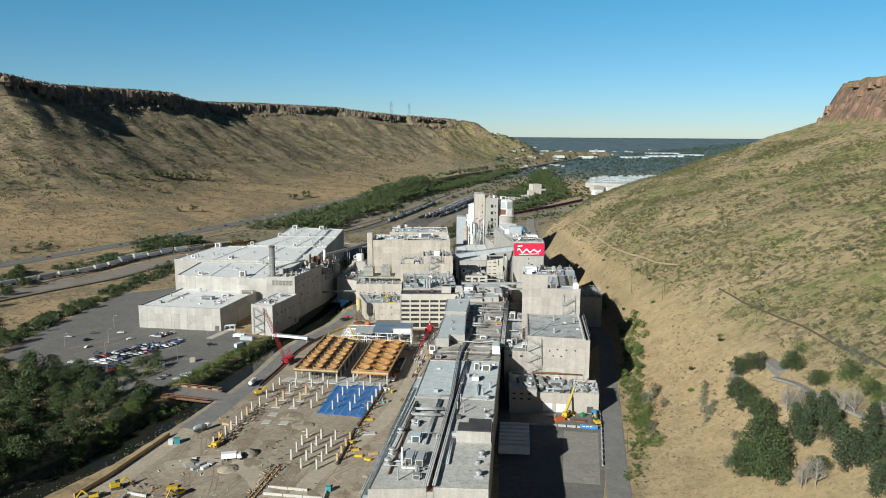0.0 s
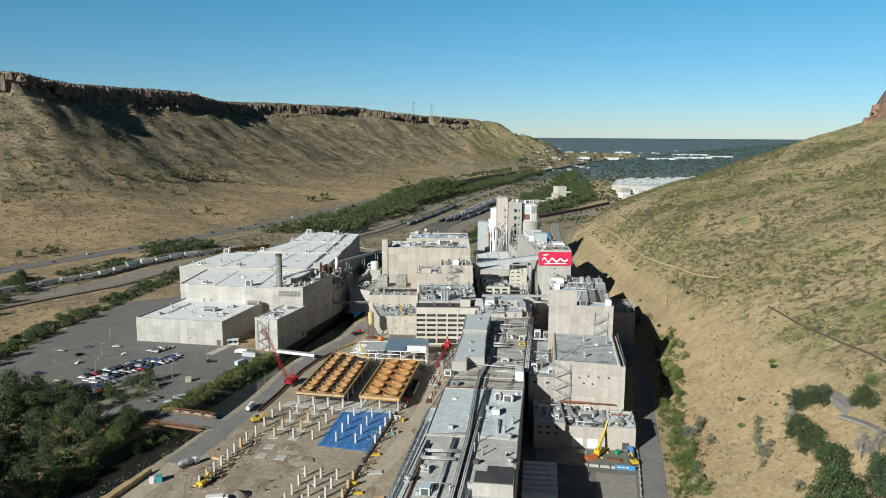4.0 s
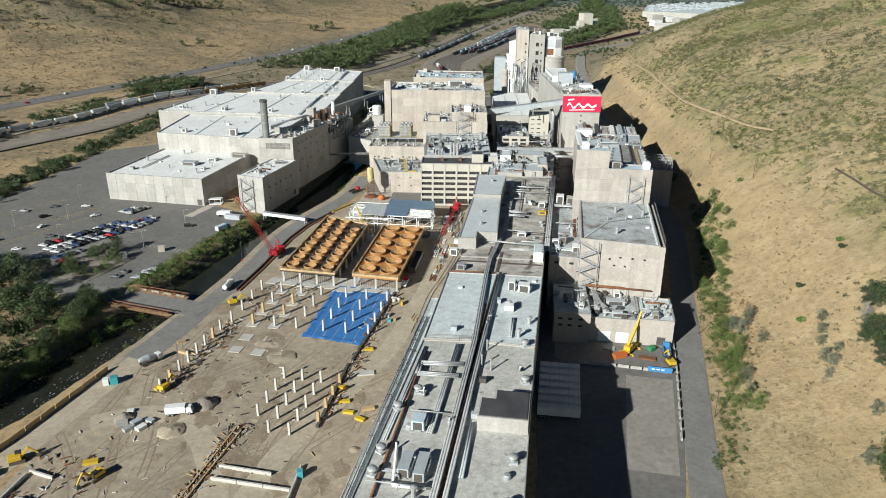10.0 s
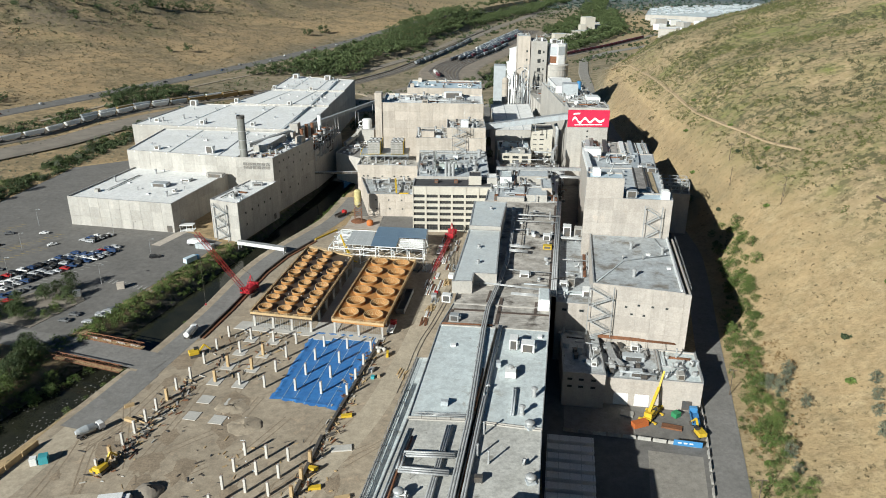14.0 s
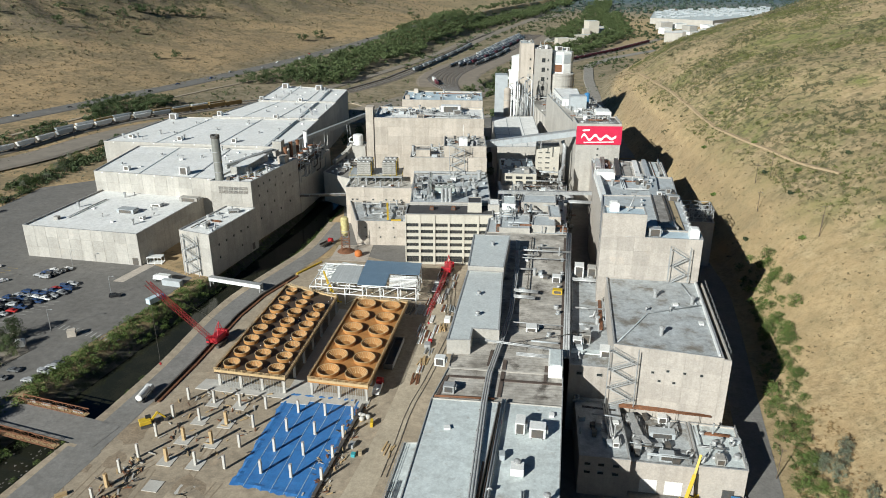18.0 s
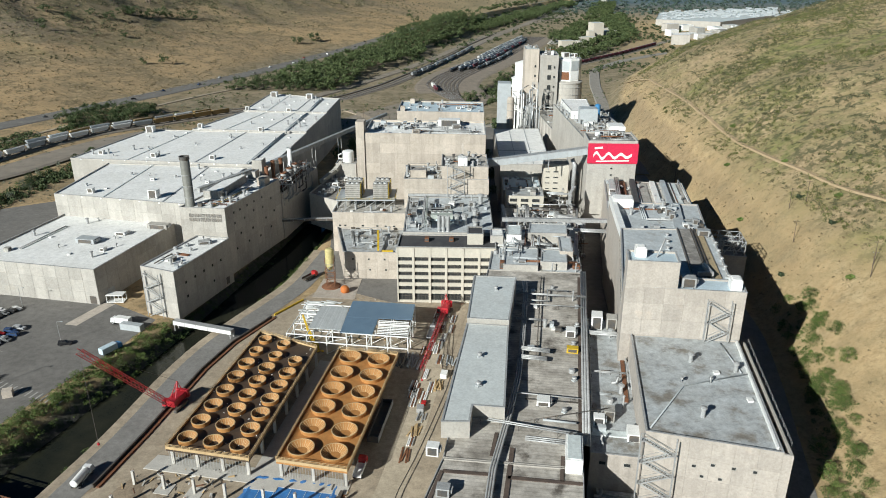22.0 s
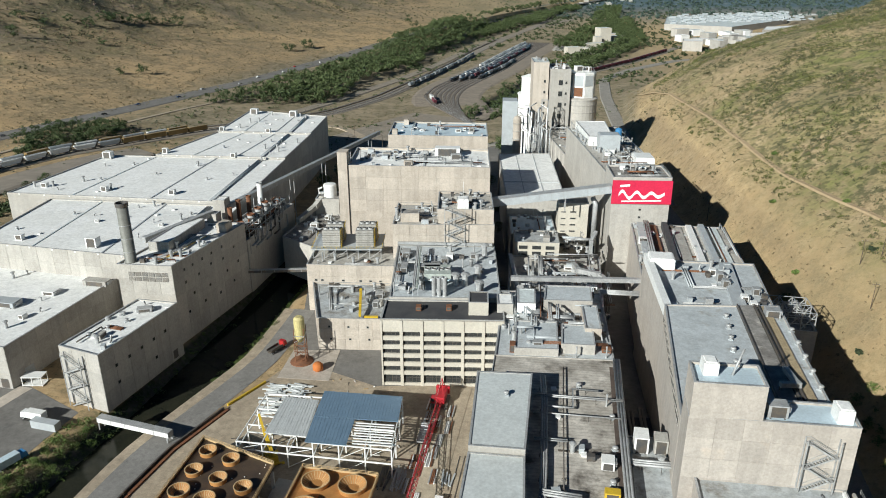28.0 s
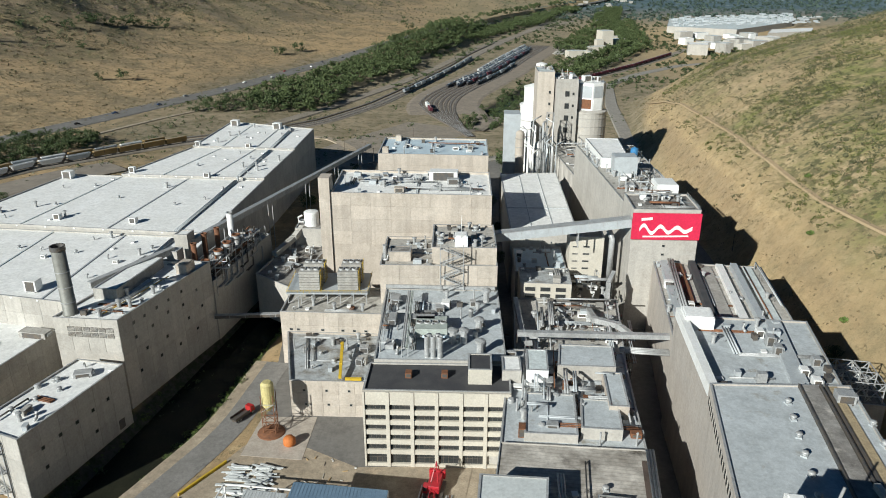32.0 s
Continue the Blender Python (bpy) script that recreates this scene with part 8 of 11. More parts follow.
# ---- steel frame hall with blue roof sheet ----
t = thing("steel_frame_hall", "white steel frame hall partly decked with blue sheeting", "steel frame", (-30, 298, 0))
F = [(-55, 288), (-11, 281.5), (-9.5, 307), (-52, 312)]
PF = [Vector(p) for p in F]
for j in range(4):
    for i in range(7):
        p = PF[0].lerp(PF[1], i / 6).lerp(PF[3].lerp(PF[2], i / 6), j / 3)
        bm = bmesh.new()
        beam(bm, (p.x, p.y, 0), (p.x, p.y, 9.4 if i > 2 else 7.4), 0.35)
        part("column", bm, PAINT_WHITE, t)
        if i < 6:
            q = PF[0].lerp(PF[1], (i + 1) / 6).lerp(PF[3].lerp(PF[2], (i + 1) / 6), j / 3)
            bm = bmesh.new()
            for z in (4.6, 9.2 if i > 2 else 7.2):
                beam(bm, (p.x, p.y, z), (q.x, q.y, z), 0.25, 0.4)
            if (i + j) % 2 == 0:
                beam(bm, (p.x, p.y, 0.2), (q.x, q.y, 4.6), 0.14)
                beam(bm, (p.x, p.y, 4.8), (q.x, q.y, 9.0 if i > 2 else 7.0), 0.14)
            part("girder", bm, PAINT_WHITE, t)
        if j < 3:
            q = PF[0].lerp(PF[1], i / 6).lerp(PF[3].lerp(PF[2], i / 6), (j + 1) / 3)
            bm = bmesh.new()
            for z in (4.6, 9.2 if i > 2 else 7.2):
                beam(bm, (p.x, p.y, z), (q.x, q.y, z), 0.25, 0.4)
            part("girder", bm, PAINT_WHITE, t)
SHEET_BLUE = mat("blue steel roof sheet", (0.20, 0.30, 0.40), (0.17, 0.26, 0.35), 3, 0.4, 0.4, 0.2, 0.04)
for k, plan in enumerate(([(-34.5, 296.5), (-10, 294), (-9.4, 307), (-33.5, 310)], [(-35, 284.5), (-23.5, 283), (-22.5, 295.2), (-34.5, 296.4)])):
    bm = bmesh.new()
    prism(bm, plan, 9.5, 9.65)
    ob = part("roof_sheet", bm, SHEET_BLUE, t)
    a, b, c_, d_ = [Vector(p) for p in plan]
    for i in range(int((b - a).length / 0.9)):
        f = (i + 0.5) / int((b - a).length / 0.9)
        p, q = a.lerp(b, f), d_.lerp(c_, f)
        bm = bmesh.new()
        beam(bm, (p.x, p.y, 9.68), (q.x, q.y, 9.68), 0.12, 0.06)
        part("sheet_rib", bm, SHEET_BLUE, ob)
for i in range(9):
    bm = bmesh.new()
    beam(bm, (-22, 284.2 + i * 1.2, 9.4), (-11, 283 + i * 1.2, 9.4), 0.3, 0.25)
    part("joist", bm, PAINT_WHITE, t)
DECKING = mat("galvanised decking", (0.70, 0.72, 0.71), (0.60, 0.62, 0.61), 2, 0.3, 0.45, 0.1, 0.1, own=0.25)
bm = bmesh.new()
prism(bm, [(-47.8, 291.4), (-35.6, 289.6), (-35, 308), (-45.8, 309.6)], 7.5, 7.65)
deck_ = part("decking", bm, DECKING, t)
for k in range(13):
    bm = bmesh.new()
    beam(bm, (-47.3 + 0.94 * k, 291.6 - 0.14 * k, 7.69), (-45.3 + 0.82 * k, 309.3 - 0.12 * k, 7.69), 0.14, 0.09)
    part("sheet_rib", bm, DECKING, deck_)
loose = random.Random(88)
for k in range(7):
    y = 311.5 + 2.6 * k
    for x in (-52.5, -45.6):
        p = thing("sheet_pile", "jumbled pile of pale galvanised roof sheets on the dirt", "sheet pile", (x, y, 0.05))
        for i in range(8):
            c = Vector((x + loose.gauss(0, 0.9), y + loose.gauss(0, 0.55), 0.2 + 0.22 * (i // 2)))
            turn_ = radians(loose.gauss(-8, 9))
            d = Vector((math.cos(turn_), math.sin(turn_), loose.gauss(0, 0.02))) * loose.uniform(1.6, 3.6)
            bm = bmesh.new()
            beam(bm, c - d, c + d, 0.6, 0.14)
            part("sheet", bm, DECKING, p)

# ---- cranes and machines ----
def lattice(bm, a, b, w, n, chord=0.16):
    a, b = Vector(a), Vector(b)
    d = (b - a).normalized()
    s = d.cross(Vector((0, 0, 1))).normalized() * w / 2
    u = s.cross(d).normalized() * w / 2
    cs = (s + u, s - u, -s - u, -s + u)
    for c in cs:
        beam(bm, a + c, b + c, chord)
    for i in range(n):
        p, q = a.lerp(b, i / n), a.lerp(b, (i + 1) / n)
        for k in range(4):
            beam(bm, p + cs[k], q + cs[(k + 1) % 4], chord * 0.6)


def crawler_crane(at, turn, tip, label):
    x, y = at
    t = thing("crawler_crane", label, "crane", (x, y, 0))
    m = turned(x, y, 0, turn)
    for s in (-1, 1):
        bm = bmesh.new()
        box(bm, -3.4, 3.4, s * 2.1 - 0.5, s * 2.1 + 0.5, 0.05, 1.2, m)
        part("track", bm, STEEL_DARK, t)
    bm = bmesh.new()
    box(bm, -3.8, 2.4, -1.6, 1.6, 1.3, 3.6, m)
    bmesh.ops.bevel(bm, geom=bm.edges[:], offset=0.12, segments=1, affect="EDGES")
    part("house", bm, PAINT_RED, t)
    bm = bmesh.new()
    box(bm, 1.0, 2.8, -2.7, -1.5, 1.5, 3.6, m)
    cab = part("cab", bm, PAINT_RED, t)
    bm = bmesh.new()
    box(bm, 2.75, 2.86, -2.6, -1.6, 2.2, 3.4, m)
    part("windscreen", bm, GLASS_DARK, cab)
    bm = bmesh.new()
    box(bm, -4.8, -3.8, -2.2, 2.2, 1.4, 3.9, m)
    part("counterweight", bm, PAINT_RED, t)
    foot = m @ Vector((2.2, 0, 2.2))
    bm = bmesh.new()
    lattice(bm, foot, tip, 1.35, 22, 0.14)
    part("boom", bm, PAINT_RED, t)
    bm = bmesh.new()
    top = m @ Vector((-2.4, 0, 8.0))
    for s in (-0.9, 0.9):
        beam(bm, m @ Vector((-3.4, s, 3.6)), top, 0.2)
        beam(bm, m @ Vector((0.6, s, 3.6)), top, 0.2)
    part("gantry", bm, PAINT_RED, t)
    bm = bmesh.new()
    beam(bm, top, tip, 0.07)
    beam(bm, tip, (tip[0], tip[1], max(1.5, tip[2] * 0.35)), 0.06)
    part("cable", bm, STEEL_DARK, t)
    bm = bmesh.new()
    lathe(bm, (tip[0], tip[1], max(0.9, tip[2] * 0.35 - 0.8)), [(0.1, 0), (0.35, 0.2), (0.35, 0.7), (0.1, 0.9)], 8)
    part("hook_block", bm, PAINT_RED, t)
    return t


crawler_crane((-83.5, 252.5), -105, (-88.5, 214, 42), "red crawler crane with a long raised lattice boom")
crawler_crane((2, 318, ), -100, (-5.5, 266, 6), "red crawler crane with its lattice boom lowered")


def telescopic_crane(at, turn, reach, lift, label):
    x, y = at
    t = thing("mobile_crane", label, "crane", (x, y, 0))
    m = turned(x, y, 0, turn)
    bm = bmesh.new()
    box(bm, -4, 4, -1.3, 1.3, 0.9, 1.7, m)
    part("carrier", bm, PAINT_YELLOW, t)
    bm = bmesh.new()
    box(bm, -3.4, -0.6, -1.2, 1.2, 1.75, 3.2, m)
    part("house", bm, PAINT_YELLOW, t)
    bm = bmesh.new()
    box(bm, -0.4, 1.2, -1.3, -0.4, 1.75, 3.3, m)
    part("cab", bm, GLASS_DARK, t)
    for i in (-2.8, -1.2, 1.4, 2.9):
        for s in (-1.15, 1.15):
            bm = bmesh.new()
            c = m @ Vector((i, s, 0.55))
            d = (m.to_3x3() @ Vector((0, 0.2, 0)))
            tube(bm, [c - d, c + d], 0.55, 10)
            part("wheel", bm, RUBBER, t)
    bm = bmesh.new()
    beam(bm, m @ Vector((-2.4, 0, 3.2)), m @ Vector((reach * 0.55, 0, 3.2 + lift * 0.55)), 0.9, 0.9)
    bo = part("boom", bm, PAINT_YELLOW, t)
    bm = bmesh.new()
    beam(bm, m @ Vector((reach * 0.5, 0, 3.2 + lift * 0.5)), m @ Vector((reach, 0, 3.2 + lift)), 0.6, 0.6)
    part("inner_boom", bm, PAINT_YELLOW, bo)
    for sx in (-3, 3):
        bm = bmesh.new()
        box(bm, sx - 0.2, sx + 0.2, -2.6, 2.6, 0.4, 0.6, m)
        for s in (-2.5, 2.5):
            box(bm, sx - 0.4, sx + 0.4, s - 0.4, s + 0.4, 0.02, 0.45, m)
        part("outrigger", bm, PAINT_YELLOW, t)
    return t


telescopic_crane((63.2, 165.6), 54, 7.5, 9.6, "yellow mobile crane with raised boom in the yard")
telescopic_crane((-46, 289), 120, 9, 7, "yellow mobile crane working beside the steel frame")


def excavator(x, y, turn, label="yellow excavator with its arm lowered", material=None):
    material = material or PAINT_YELLOW
    t = thing("excavator", label, "excavator", (x, y, 0))
    m = turned(x, y, 0, turn)
    for s in (-1, 1):
        bm = bmesh.new()
        box(bm, -2, 2, s * 1.2 - 0.35, s * 1.2 + 0.35, 0.03, 0.9, m)
        part("track", bm, STEEL_DARK, t)
    bm = bmesh.new()
    box(bm, -2.2, 1.2, -1.3, 1.3, 1.0, 2.3, m)
    bmesh.ops.bevel(bm, geom=bm.edges[:], offset=0.12, segments=1, affect="EDGES")
    part("house", bm, material, t)
    bm = bmesh.new()
    box(bm, -0.2, 1.4, 0.2, 1.25, 1.2, 3.0, m)
    part("cab", bm, GLASS_DARK, t)
    bm = bmesh.new()
    beam(bm, m @ Vector((1.2, -0.3, 1.6)), m @ Vector((3.4, -0.3, 4.0)), 0.45, 0.6)
    part("boom", bm, material, t)
    bm = bmesh.new()
    beam(bm, m @ Vector((3.3, -0.3, 4.0)), m @ Vector((5.4, -0.3, 1.4)), 0.35, 0.45)
    part("stick", bm, material, t)
    bm = bmesh.new()
    box(bm, 4.9, 5.9, -0.9, 0.3, 0.4, 1.4, m)
    part("bucket", bm, STEEL_DARK, t)


excavator(-124.3, 101.8, 30)
excavator(-130, 94, 200)
excavator(-96, 139, 70)
excavator(-90, 201.5, 30)
excavator(-99, 95, 240, "small yellow digger beside a trench")
excavator(-35, 199, 20, "orange digger at the edge of the tarpaulin") if False else None
excavator(75, 156, 100, "small yellow loader by the yard fence")


def put_truck(label, cab, kind, body, x, y, rz):
    tr = make_truck(label, cab, kind, body)
    tr.matrix_basis = turned(x, y, 0.15, rz)
    return tr


WHITE_CAR, RED_CAR = CAR_PAINTS[0][1], CAR_PAINTS[5][1]
put_truck("white tanker lorry parked on the dirt road", WHITE_CAR, "tank", PAINT_WHITE, -96.5, 217, 84)
put_truck("white and grey concrete mixer lorry on the road edge", WHITE_CAR, "mixer", PAINT_GREY, -106.6, 155.6, 50)
put_truck("white flatbed lorry on the dirt", WHITE_CAR, "box", PAINT_WHITE, -86.3, 125, 10)
put_truck("white lorry beside the annex building", WHITE_CAR, "box", PAINT_WHITE, -124, 308.3, 165)
put_truck("light blue bus-like lorry at the lot edge", PAINT_BLUE, "box", ROOF_BLUE, -118.5, 286.6, 60)
put_truck("red lorry with a dark bed on the service road", RED_CAR, "flat", STEEL_DARK, -58, 352, 60)
put_truck("blue dump lorry in the loading yard", PAINT_BLUE, "flat", PAINT_BLUE, 76, 164, 80)
put_truck("red and white tractor lorry before a dark trailer", RED_CAR, "flat", PAINT_WHITE, -21.2, 221.5, 82)
put_truck("grey flatbed lorry loaded with steel", WHITE_CAR, "flat", STEEL, -3, 300, 80)


def skip_box(name, label, x, y, w, d, h, rz, material, z=0.05):
    bm = bmesh.new()
    m = turned(x, y, z, rz)
    box(bm, -w / 2, w / 2, -d / 2, d / 2, 0, h, m)
    bmesh.ops.inset_individual(bm, faces=[f for f in bm.faces if f.normal.z > 0.9 or (f.calc_center_median().z > z + h - 0.01)], thickness=min(0.12, w * 0.1))
    bmesh.ops.bevel(bm, geom=[e for e in bm.edges if abs(e.verts[0].co.z - e.verts[1].co.z) > h * 0.5], offset=0.05, segments=1, affect="EDGES")
    ob = part(name, bm, material)
    return tagged(ob, label, name.replace("_", " "))


skip_box("portable_toilet", "turquoise portable toilet on the dirt", -114, 142.5, 2.4, 2.4, 2.4, 20, mat("turquoise plastic", (0.05, 0.34, 0.38)))
skip_box("portable_toilet", "white portable cabin beside it", -116.4, 141.5, 1.8, 1.8, 2.3, 20, PAINT_WHITE)
skip_box("portable_toilet", "turquoise portable toilet by the trench", -43.5, 96, 1.6, 1.6, 2.3, 10, bpy.data.materials["turquoise plastic"])
rng = random.Random(23)
for x, y, w, d, h, m_, lab in ((-97.9, 120, 3, 2, 1.2, PAINT_GREY, "grey steel skip among rubble"), (-95.5, 117.5, 3, 2, 1.0, PAINT_WHITE, "pale crate among rubble"), (-99, 117, 3.4, 2, 1.1, STEEL, "grey steel skip among rubble"), (-94, 121, 2.5, 1.6, 0.9, PAINT_GREY, "pale crate among rubble"), (-102, 119.5, 3.4, 2.2, 1.0, CONCRETE_GREY, "grey crate among rubble"), (-102, 126, 2, 1.4, 0.8, PAINT_WHITE, "pale crate among rubble"), (-103.4, 101.4, 4, 1.8, 0.8, PAINT_YELLOW, "yellow steel crate on the dirt"), (-97.8, 138.5, 3, 1.4, 0.7, PAINT_YELLOW, "yellow steel crate on the dirt"), (-38, 140, 3.4, 1.3, 0.8, PAINT_YELLOW, "yellow crate beside the trench"), (-36, 132, 3.4, 1.3, 0.8, PAINT_YELLOW, "yellow crate beside the trench"), (-34, 126, 3.4, 1.3, 0.8, PAINT_YELLOW, "yellow crate beside the trench"), (-31.5, 165, 3.4, 1.3, 0.8, PAINT_YELLOW, "yellow crate beside the trench"), (-30, 122.5, 3.2, 1.4, 0.8, PAINT_YELLOW, "yellow crate on the dirt road"), (-97.4, 162, 4, 1.2, 1.0, TIMBER, "timber stack beside the road"), (-101, 170, 3, 1.2, 0.8, TIMBER, "timber stack beside the road"), (-31, 149, 6, 2.6, 0.5, PALE_CONC, "pale slab stack beside the trench"), (-28, 128, 4, 1.4, 0.8, TIMBER, "timber stack on the dirt road")):
    skip_box("site_crate", lab, x, y, w, d, h, rng.uniform(-30, 60), m_)
for x, y, h, r, m_, lab in ((-80.1, 130.3, 2.6, 4.0, GRAVEL, "dark grey gravel heap on the dirt"), (-102.5, 122.8, 1.8, 3.4, GRAVEL, "dark grey gravel heap on the dirt"), (-86, 116.5, 1.5, 4.6, DIRT, "reddish earth heap on the site"), (-30, 108, 0.8, 2, DIRT, "small earth heap on the dirt"), (-62, 160, 0.9, 6, DIRT, "low earth heap on the site"), (-68, 170, 0.7, 6, DIRT, "low earth heap on the site")):
    bm = bmesh.new()
    lathe(bm, (x, y, -0.2), [(r * 1.1, 0), (r * 0.8, h * 0.35), (r * 0.45, h * 0.75), (r * 0.12, h)], 18)
    for v in bm.verts:
        v.co += Vector((rng.uniform(-1, 1), rng.uniform(-1, 1), rng.uniform(-0.3, 0.3))) * r * 0.09
    tagged(part("dirt_mound", bm, m_, smooth=True), lab, "mound")


def site_wall(a, b, h, w, material, label, name="concrete_wall"):
    bm = bmesh.new()
    n = max(1, int(math.dist(a, b) / 6))
    t = thing(name, label, "wall", (a[0], a[1], 0))
    bm.free()
    for k in range(n):
        f0, f1 = k / n, (k + 1) / n - 0.01
        bm = bmesh.new()
        beam(bm, (a[0] + (b[0] - a[0]) * f0, a[1] + (b[1] - a[1]) * f0, h / 2), (a[0] + (b[0] - a[0]) * f1, a[1] + (b[1] - a[1]) * f1, h / 2), w, h)
        part("section", bm, material, t)
    return t


for a, b in (((-118.5, 96), (-121.4, 78.3)), ((-116.3, 86.3), (-99.4, 82.3)), ((-117.4, 80.7), (-99, 76)), ((-118.3, 97.2), (-110.5, 94.4)), ((-51.5, 96.5), (-66.9, 99.9)), ((-67.6, 94.7), (-45, 90)), ((-44, 100), (-45.5, 80))):
    site_wall(a, b, 1.1, 0.5, PALE_CONC, "fresh low concrete foundation wall in the dirt")
for a, b in (((-65, 116.2), (-73.4, 79.6)), ((-66.5, 118.9), (-75, 80))):
    site_wall(a, b, 0.7, 0.4, TIMBER, "timber shoring along an excavated trench", "trench_wall")
site_wall((-42.5, 118), (-37.5, 155), 0.9, 0.9, STEEL_DARK, "dark shored trench edge", "trench_wall")
site_wall((-36.5, 157), (-25, 213), 0.9, 0.9, STEEL_DARK, "dark shored trench edge", "trench_wall")
# jersey barriers and timber wall along the river road
bar = bmesh.new()
for x0, z0, x1, z1 in ((0.4, 0, 0.22, 0.35), (0.22, 0.35, 0.12, 1.0)):
    pass
prof = [(-0.4, 0), (0.4, 0), (0.2, 0.35), (0.12, 1.0), (-0.12, 1.0), (-0.2, 0.35)]
for s in (-1.9, 1.9):
    pass
va = [bar.verts.new((-1.9, y, z)) for y, z in prof]
vb = [bar.verts.new((1.9, y, z)) for y, z in prof]
bar.faces.new(va)
bar.faces.new(vb[::-1])
for k in range(6):
    bar.faces.new((va[(k + 1) % 6], va[k], vb[k], vb[(k + 1) % 6]))
BARRIER = hide_master(tagged(part("road_barrier", bar, CONCRETE_GREY), "pale concrete road barrier in a row", "barrier", "road barriers"))


def barrier_line(pts, step=4.0, z=0.1):
    for a, b in zip(pts, pts[1:]):
        L = math.dist(a, b)
        n = int(L / step)
        for k in range(n):
            f = (k + 0.5) / n
            place(BARRIER, turned(a[0] + (b[0] - a[0]) * f, a[1] + (b[1] - a[1]) * f, z, math.degrees(math.atan2(b[1] - a[1], b[0] - a[0]))))


barrier_line([(34.5, 158.5), (56, 154.5), (73, 150.5)])
barrier_line([(66, 112), (77, 155), (81.5, 176)], 5)
site_wall((-137, 95), (-131, 110), 1.9, 0.5, TIMBER, "timber retaining wall along the river road", "retaining_wall")
site_wall((-131, 110), (-119.5, 150.5), 1.9, 0.5, TIMBER, "timber retaining wall along the river road", "retaining_wall")
for a, b in (((-92.5, 214), (-87.9, 237)), ((-87.9, 237), (-82.0, 274)), ((-82.0, 274), (-76.6, 293)), ((-76.6, 293), (-66.5, 314))):
    site_wall(a, b, 1.2, 0.5, STEEL_DARK, "black silt fence along the service road", "silt_fence")
    site_wall((a[0] + 1.3, a[1]), (b[0] + 1.3, b[1]), 0.5, 0.9, RUST, "rusty brown trench edge beside the fence", "trench_wall")
site_wall((-66, 316), (-57, 330), 0.8, 0.5, PAINT_YELLOW, "yellow formwork beams beside the road", "trench_wall")
# heaps of small rubble and stacks along the trench
RUB = thing("rubble", "scattered timber, rebar and rubble on the dirt", "rubble", (-70, 150, 0), kind="stuff")
bms = [bmesh.new() for _ in range(4)]
for k in range(900):
    w = rng.random()
    if w < 0.35:
        f = rng.random()
        x, y = -66 - 8.5 * f + rng.gauss(0, 1.4), 118 - 38 * f + rng.gauss(0, 1)
    elif w < 0.6:
        f = rng.random()
        x, y = -41 + 15 * f + rng.gauss(0, 1.6), 122 + 90 * f + rng.gauss(0, 1)
    elif w < 0.8:
        f = rng.random()
        x, y = -97 + 10 * f + rng.gauss(1.5, 2), 136 + 50 * f + rng.gauss(0, 2)
    elif w < 0.9:
        x, y = rng.uniform(-85, -55), rng.uniform(185, 222)
    else:
        x, y = rng.uniform(-122, -98), rng.uniform(76, 104)
    L, a = rng.uniform(0.4, 2.4), rng.uniform(0, 3.14)
    beam(rng.choice(bms), (x, y, 0.12), (x + L * math.cos(a), y + L * math.sin(a), 0.12 + rng.uniform(0, 0.5)), rng.uniform(0.12, 0.5), rng.uniform(0.1, 0.4))
for b_, m_ in zip(bms, (TIMBER, RUST, CONCRETE_GREY, STEEL_DARK)):
    part("pieces", b_, m_, RUB)
for k in range(26):
    x, y = rng.uniform(-17, -3), 0
    y = rng.uniform(235, 318)
    x = -16 + (y - 235) * 0.16 + rng.uniform(0, 9)
    t = thing("steel_stack", "stack of grey steel beams on the dirt", "stack", (x, y, 0.05))
    for q in range(4):
        bm = bmesh.new()
        beam(bm, (x + q * 0.5, y - 3, 0.3), (x + q * 0.5 + 1, y + 3, 0.3), 0.35, 0.4)
        part("steel_beam", bm, rng.choice((STEEL, PAINT_WHITE, RUST)), t)
# silo tower, orange tank
t = thing("mixing_silo", "yellow cement silo on a tangled steel tower", "silo", (-47.5, 344, 0))
bm = bmesh.new()
lathe(bm, (-47.5, 344, 8), [(0.6, 0), (1.9, 2), (1.9, 9), (1.2, 9.8)], 18)
part("hopper", bm, mat("pale yellow silo paint", (0.58, 0.50, 0.22), (0.48, 0.41, 0.19), 3, 0.4, 0.6, grime=0.25), t)
for i in (-1.8, 1.8):
    for j in (-1.8, 1.8):
        bm = bmesh.new()
        beam(bm, (-47.5 + i, 344 + j, 0), (-47.5 + i, 344 + j, 14), 0.2)
        part("leg", bm, RUST, t)
for z in (2.5, 5, 7.5, 11):
    bm = bmesh.new()
    for (i, j), (i2, j2) in (((-1, -1), (1, -1)), ((1, -1), (1, 1)), ((1, 1), (-1, 1)), ((-1, 1), (-1, -1))):
        beam(bm, (-47.5 + i * 1.9, 344 + j * 1.9, z), (-47.5 + i2 * 1.9, 344 + j2 * 1.9, z), 0.16)
        beam(bm, (-47.5 + i * 1.9, 344 + j * 1.9, z - 2.5), (-47.5 + i2 * 1.9, 344 + j2 * 1.9, z), 0.12)
    tagged(part("bracing", bm, RUST if z < 8 else STEEL, t), kind="stuff")
bm = bmesh.new()
lathe(bm, (-47.5, 344, 0), [(4.2, 0.05), (4.0, 0.4), (2.4, 1.1), (1.2, 1.4)], 20)
part("spoil_ring", bm, RUST, t)
t = thing("storage_tank", "round orange tank on the ground", "tank", (-40.8, 338, 0))
bm = bmesh.new()
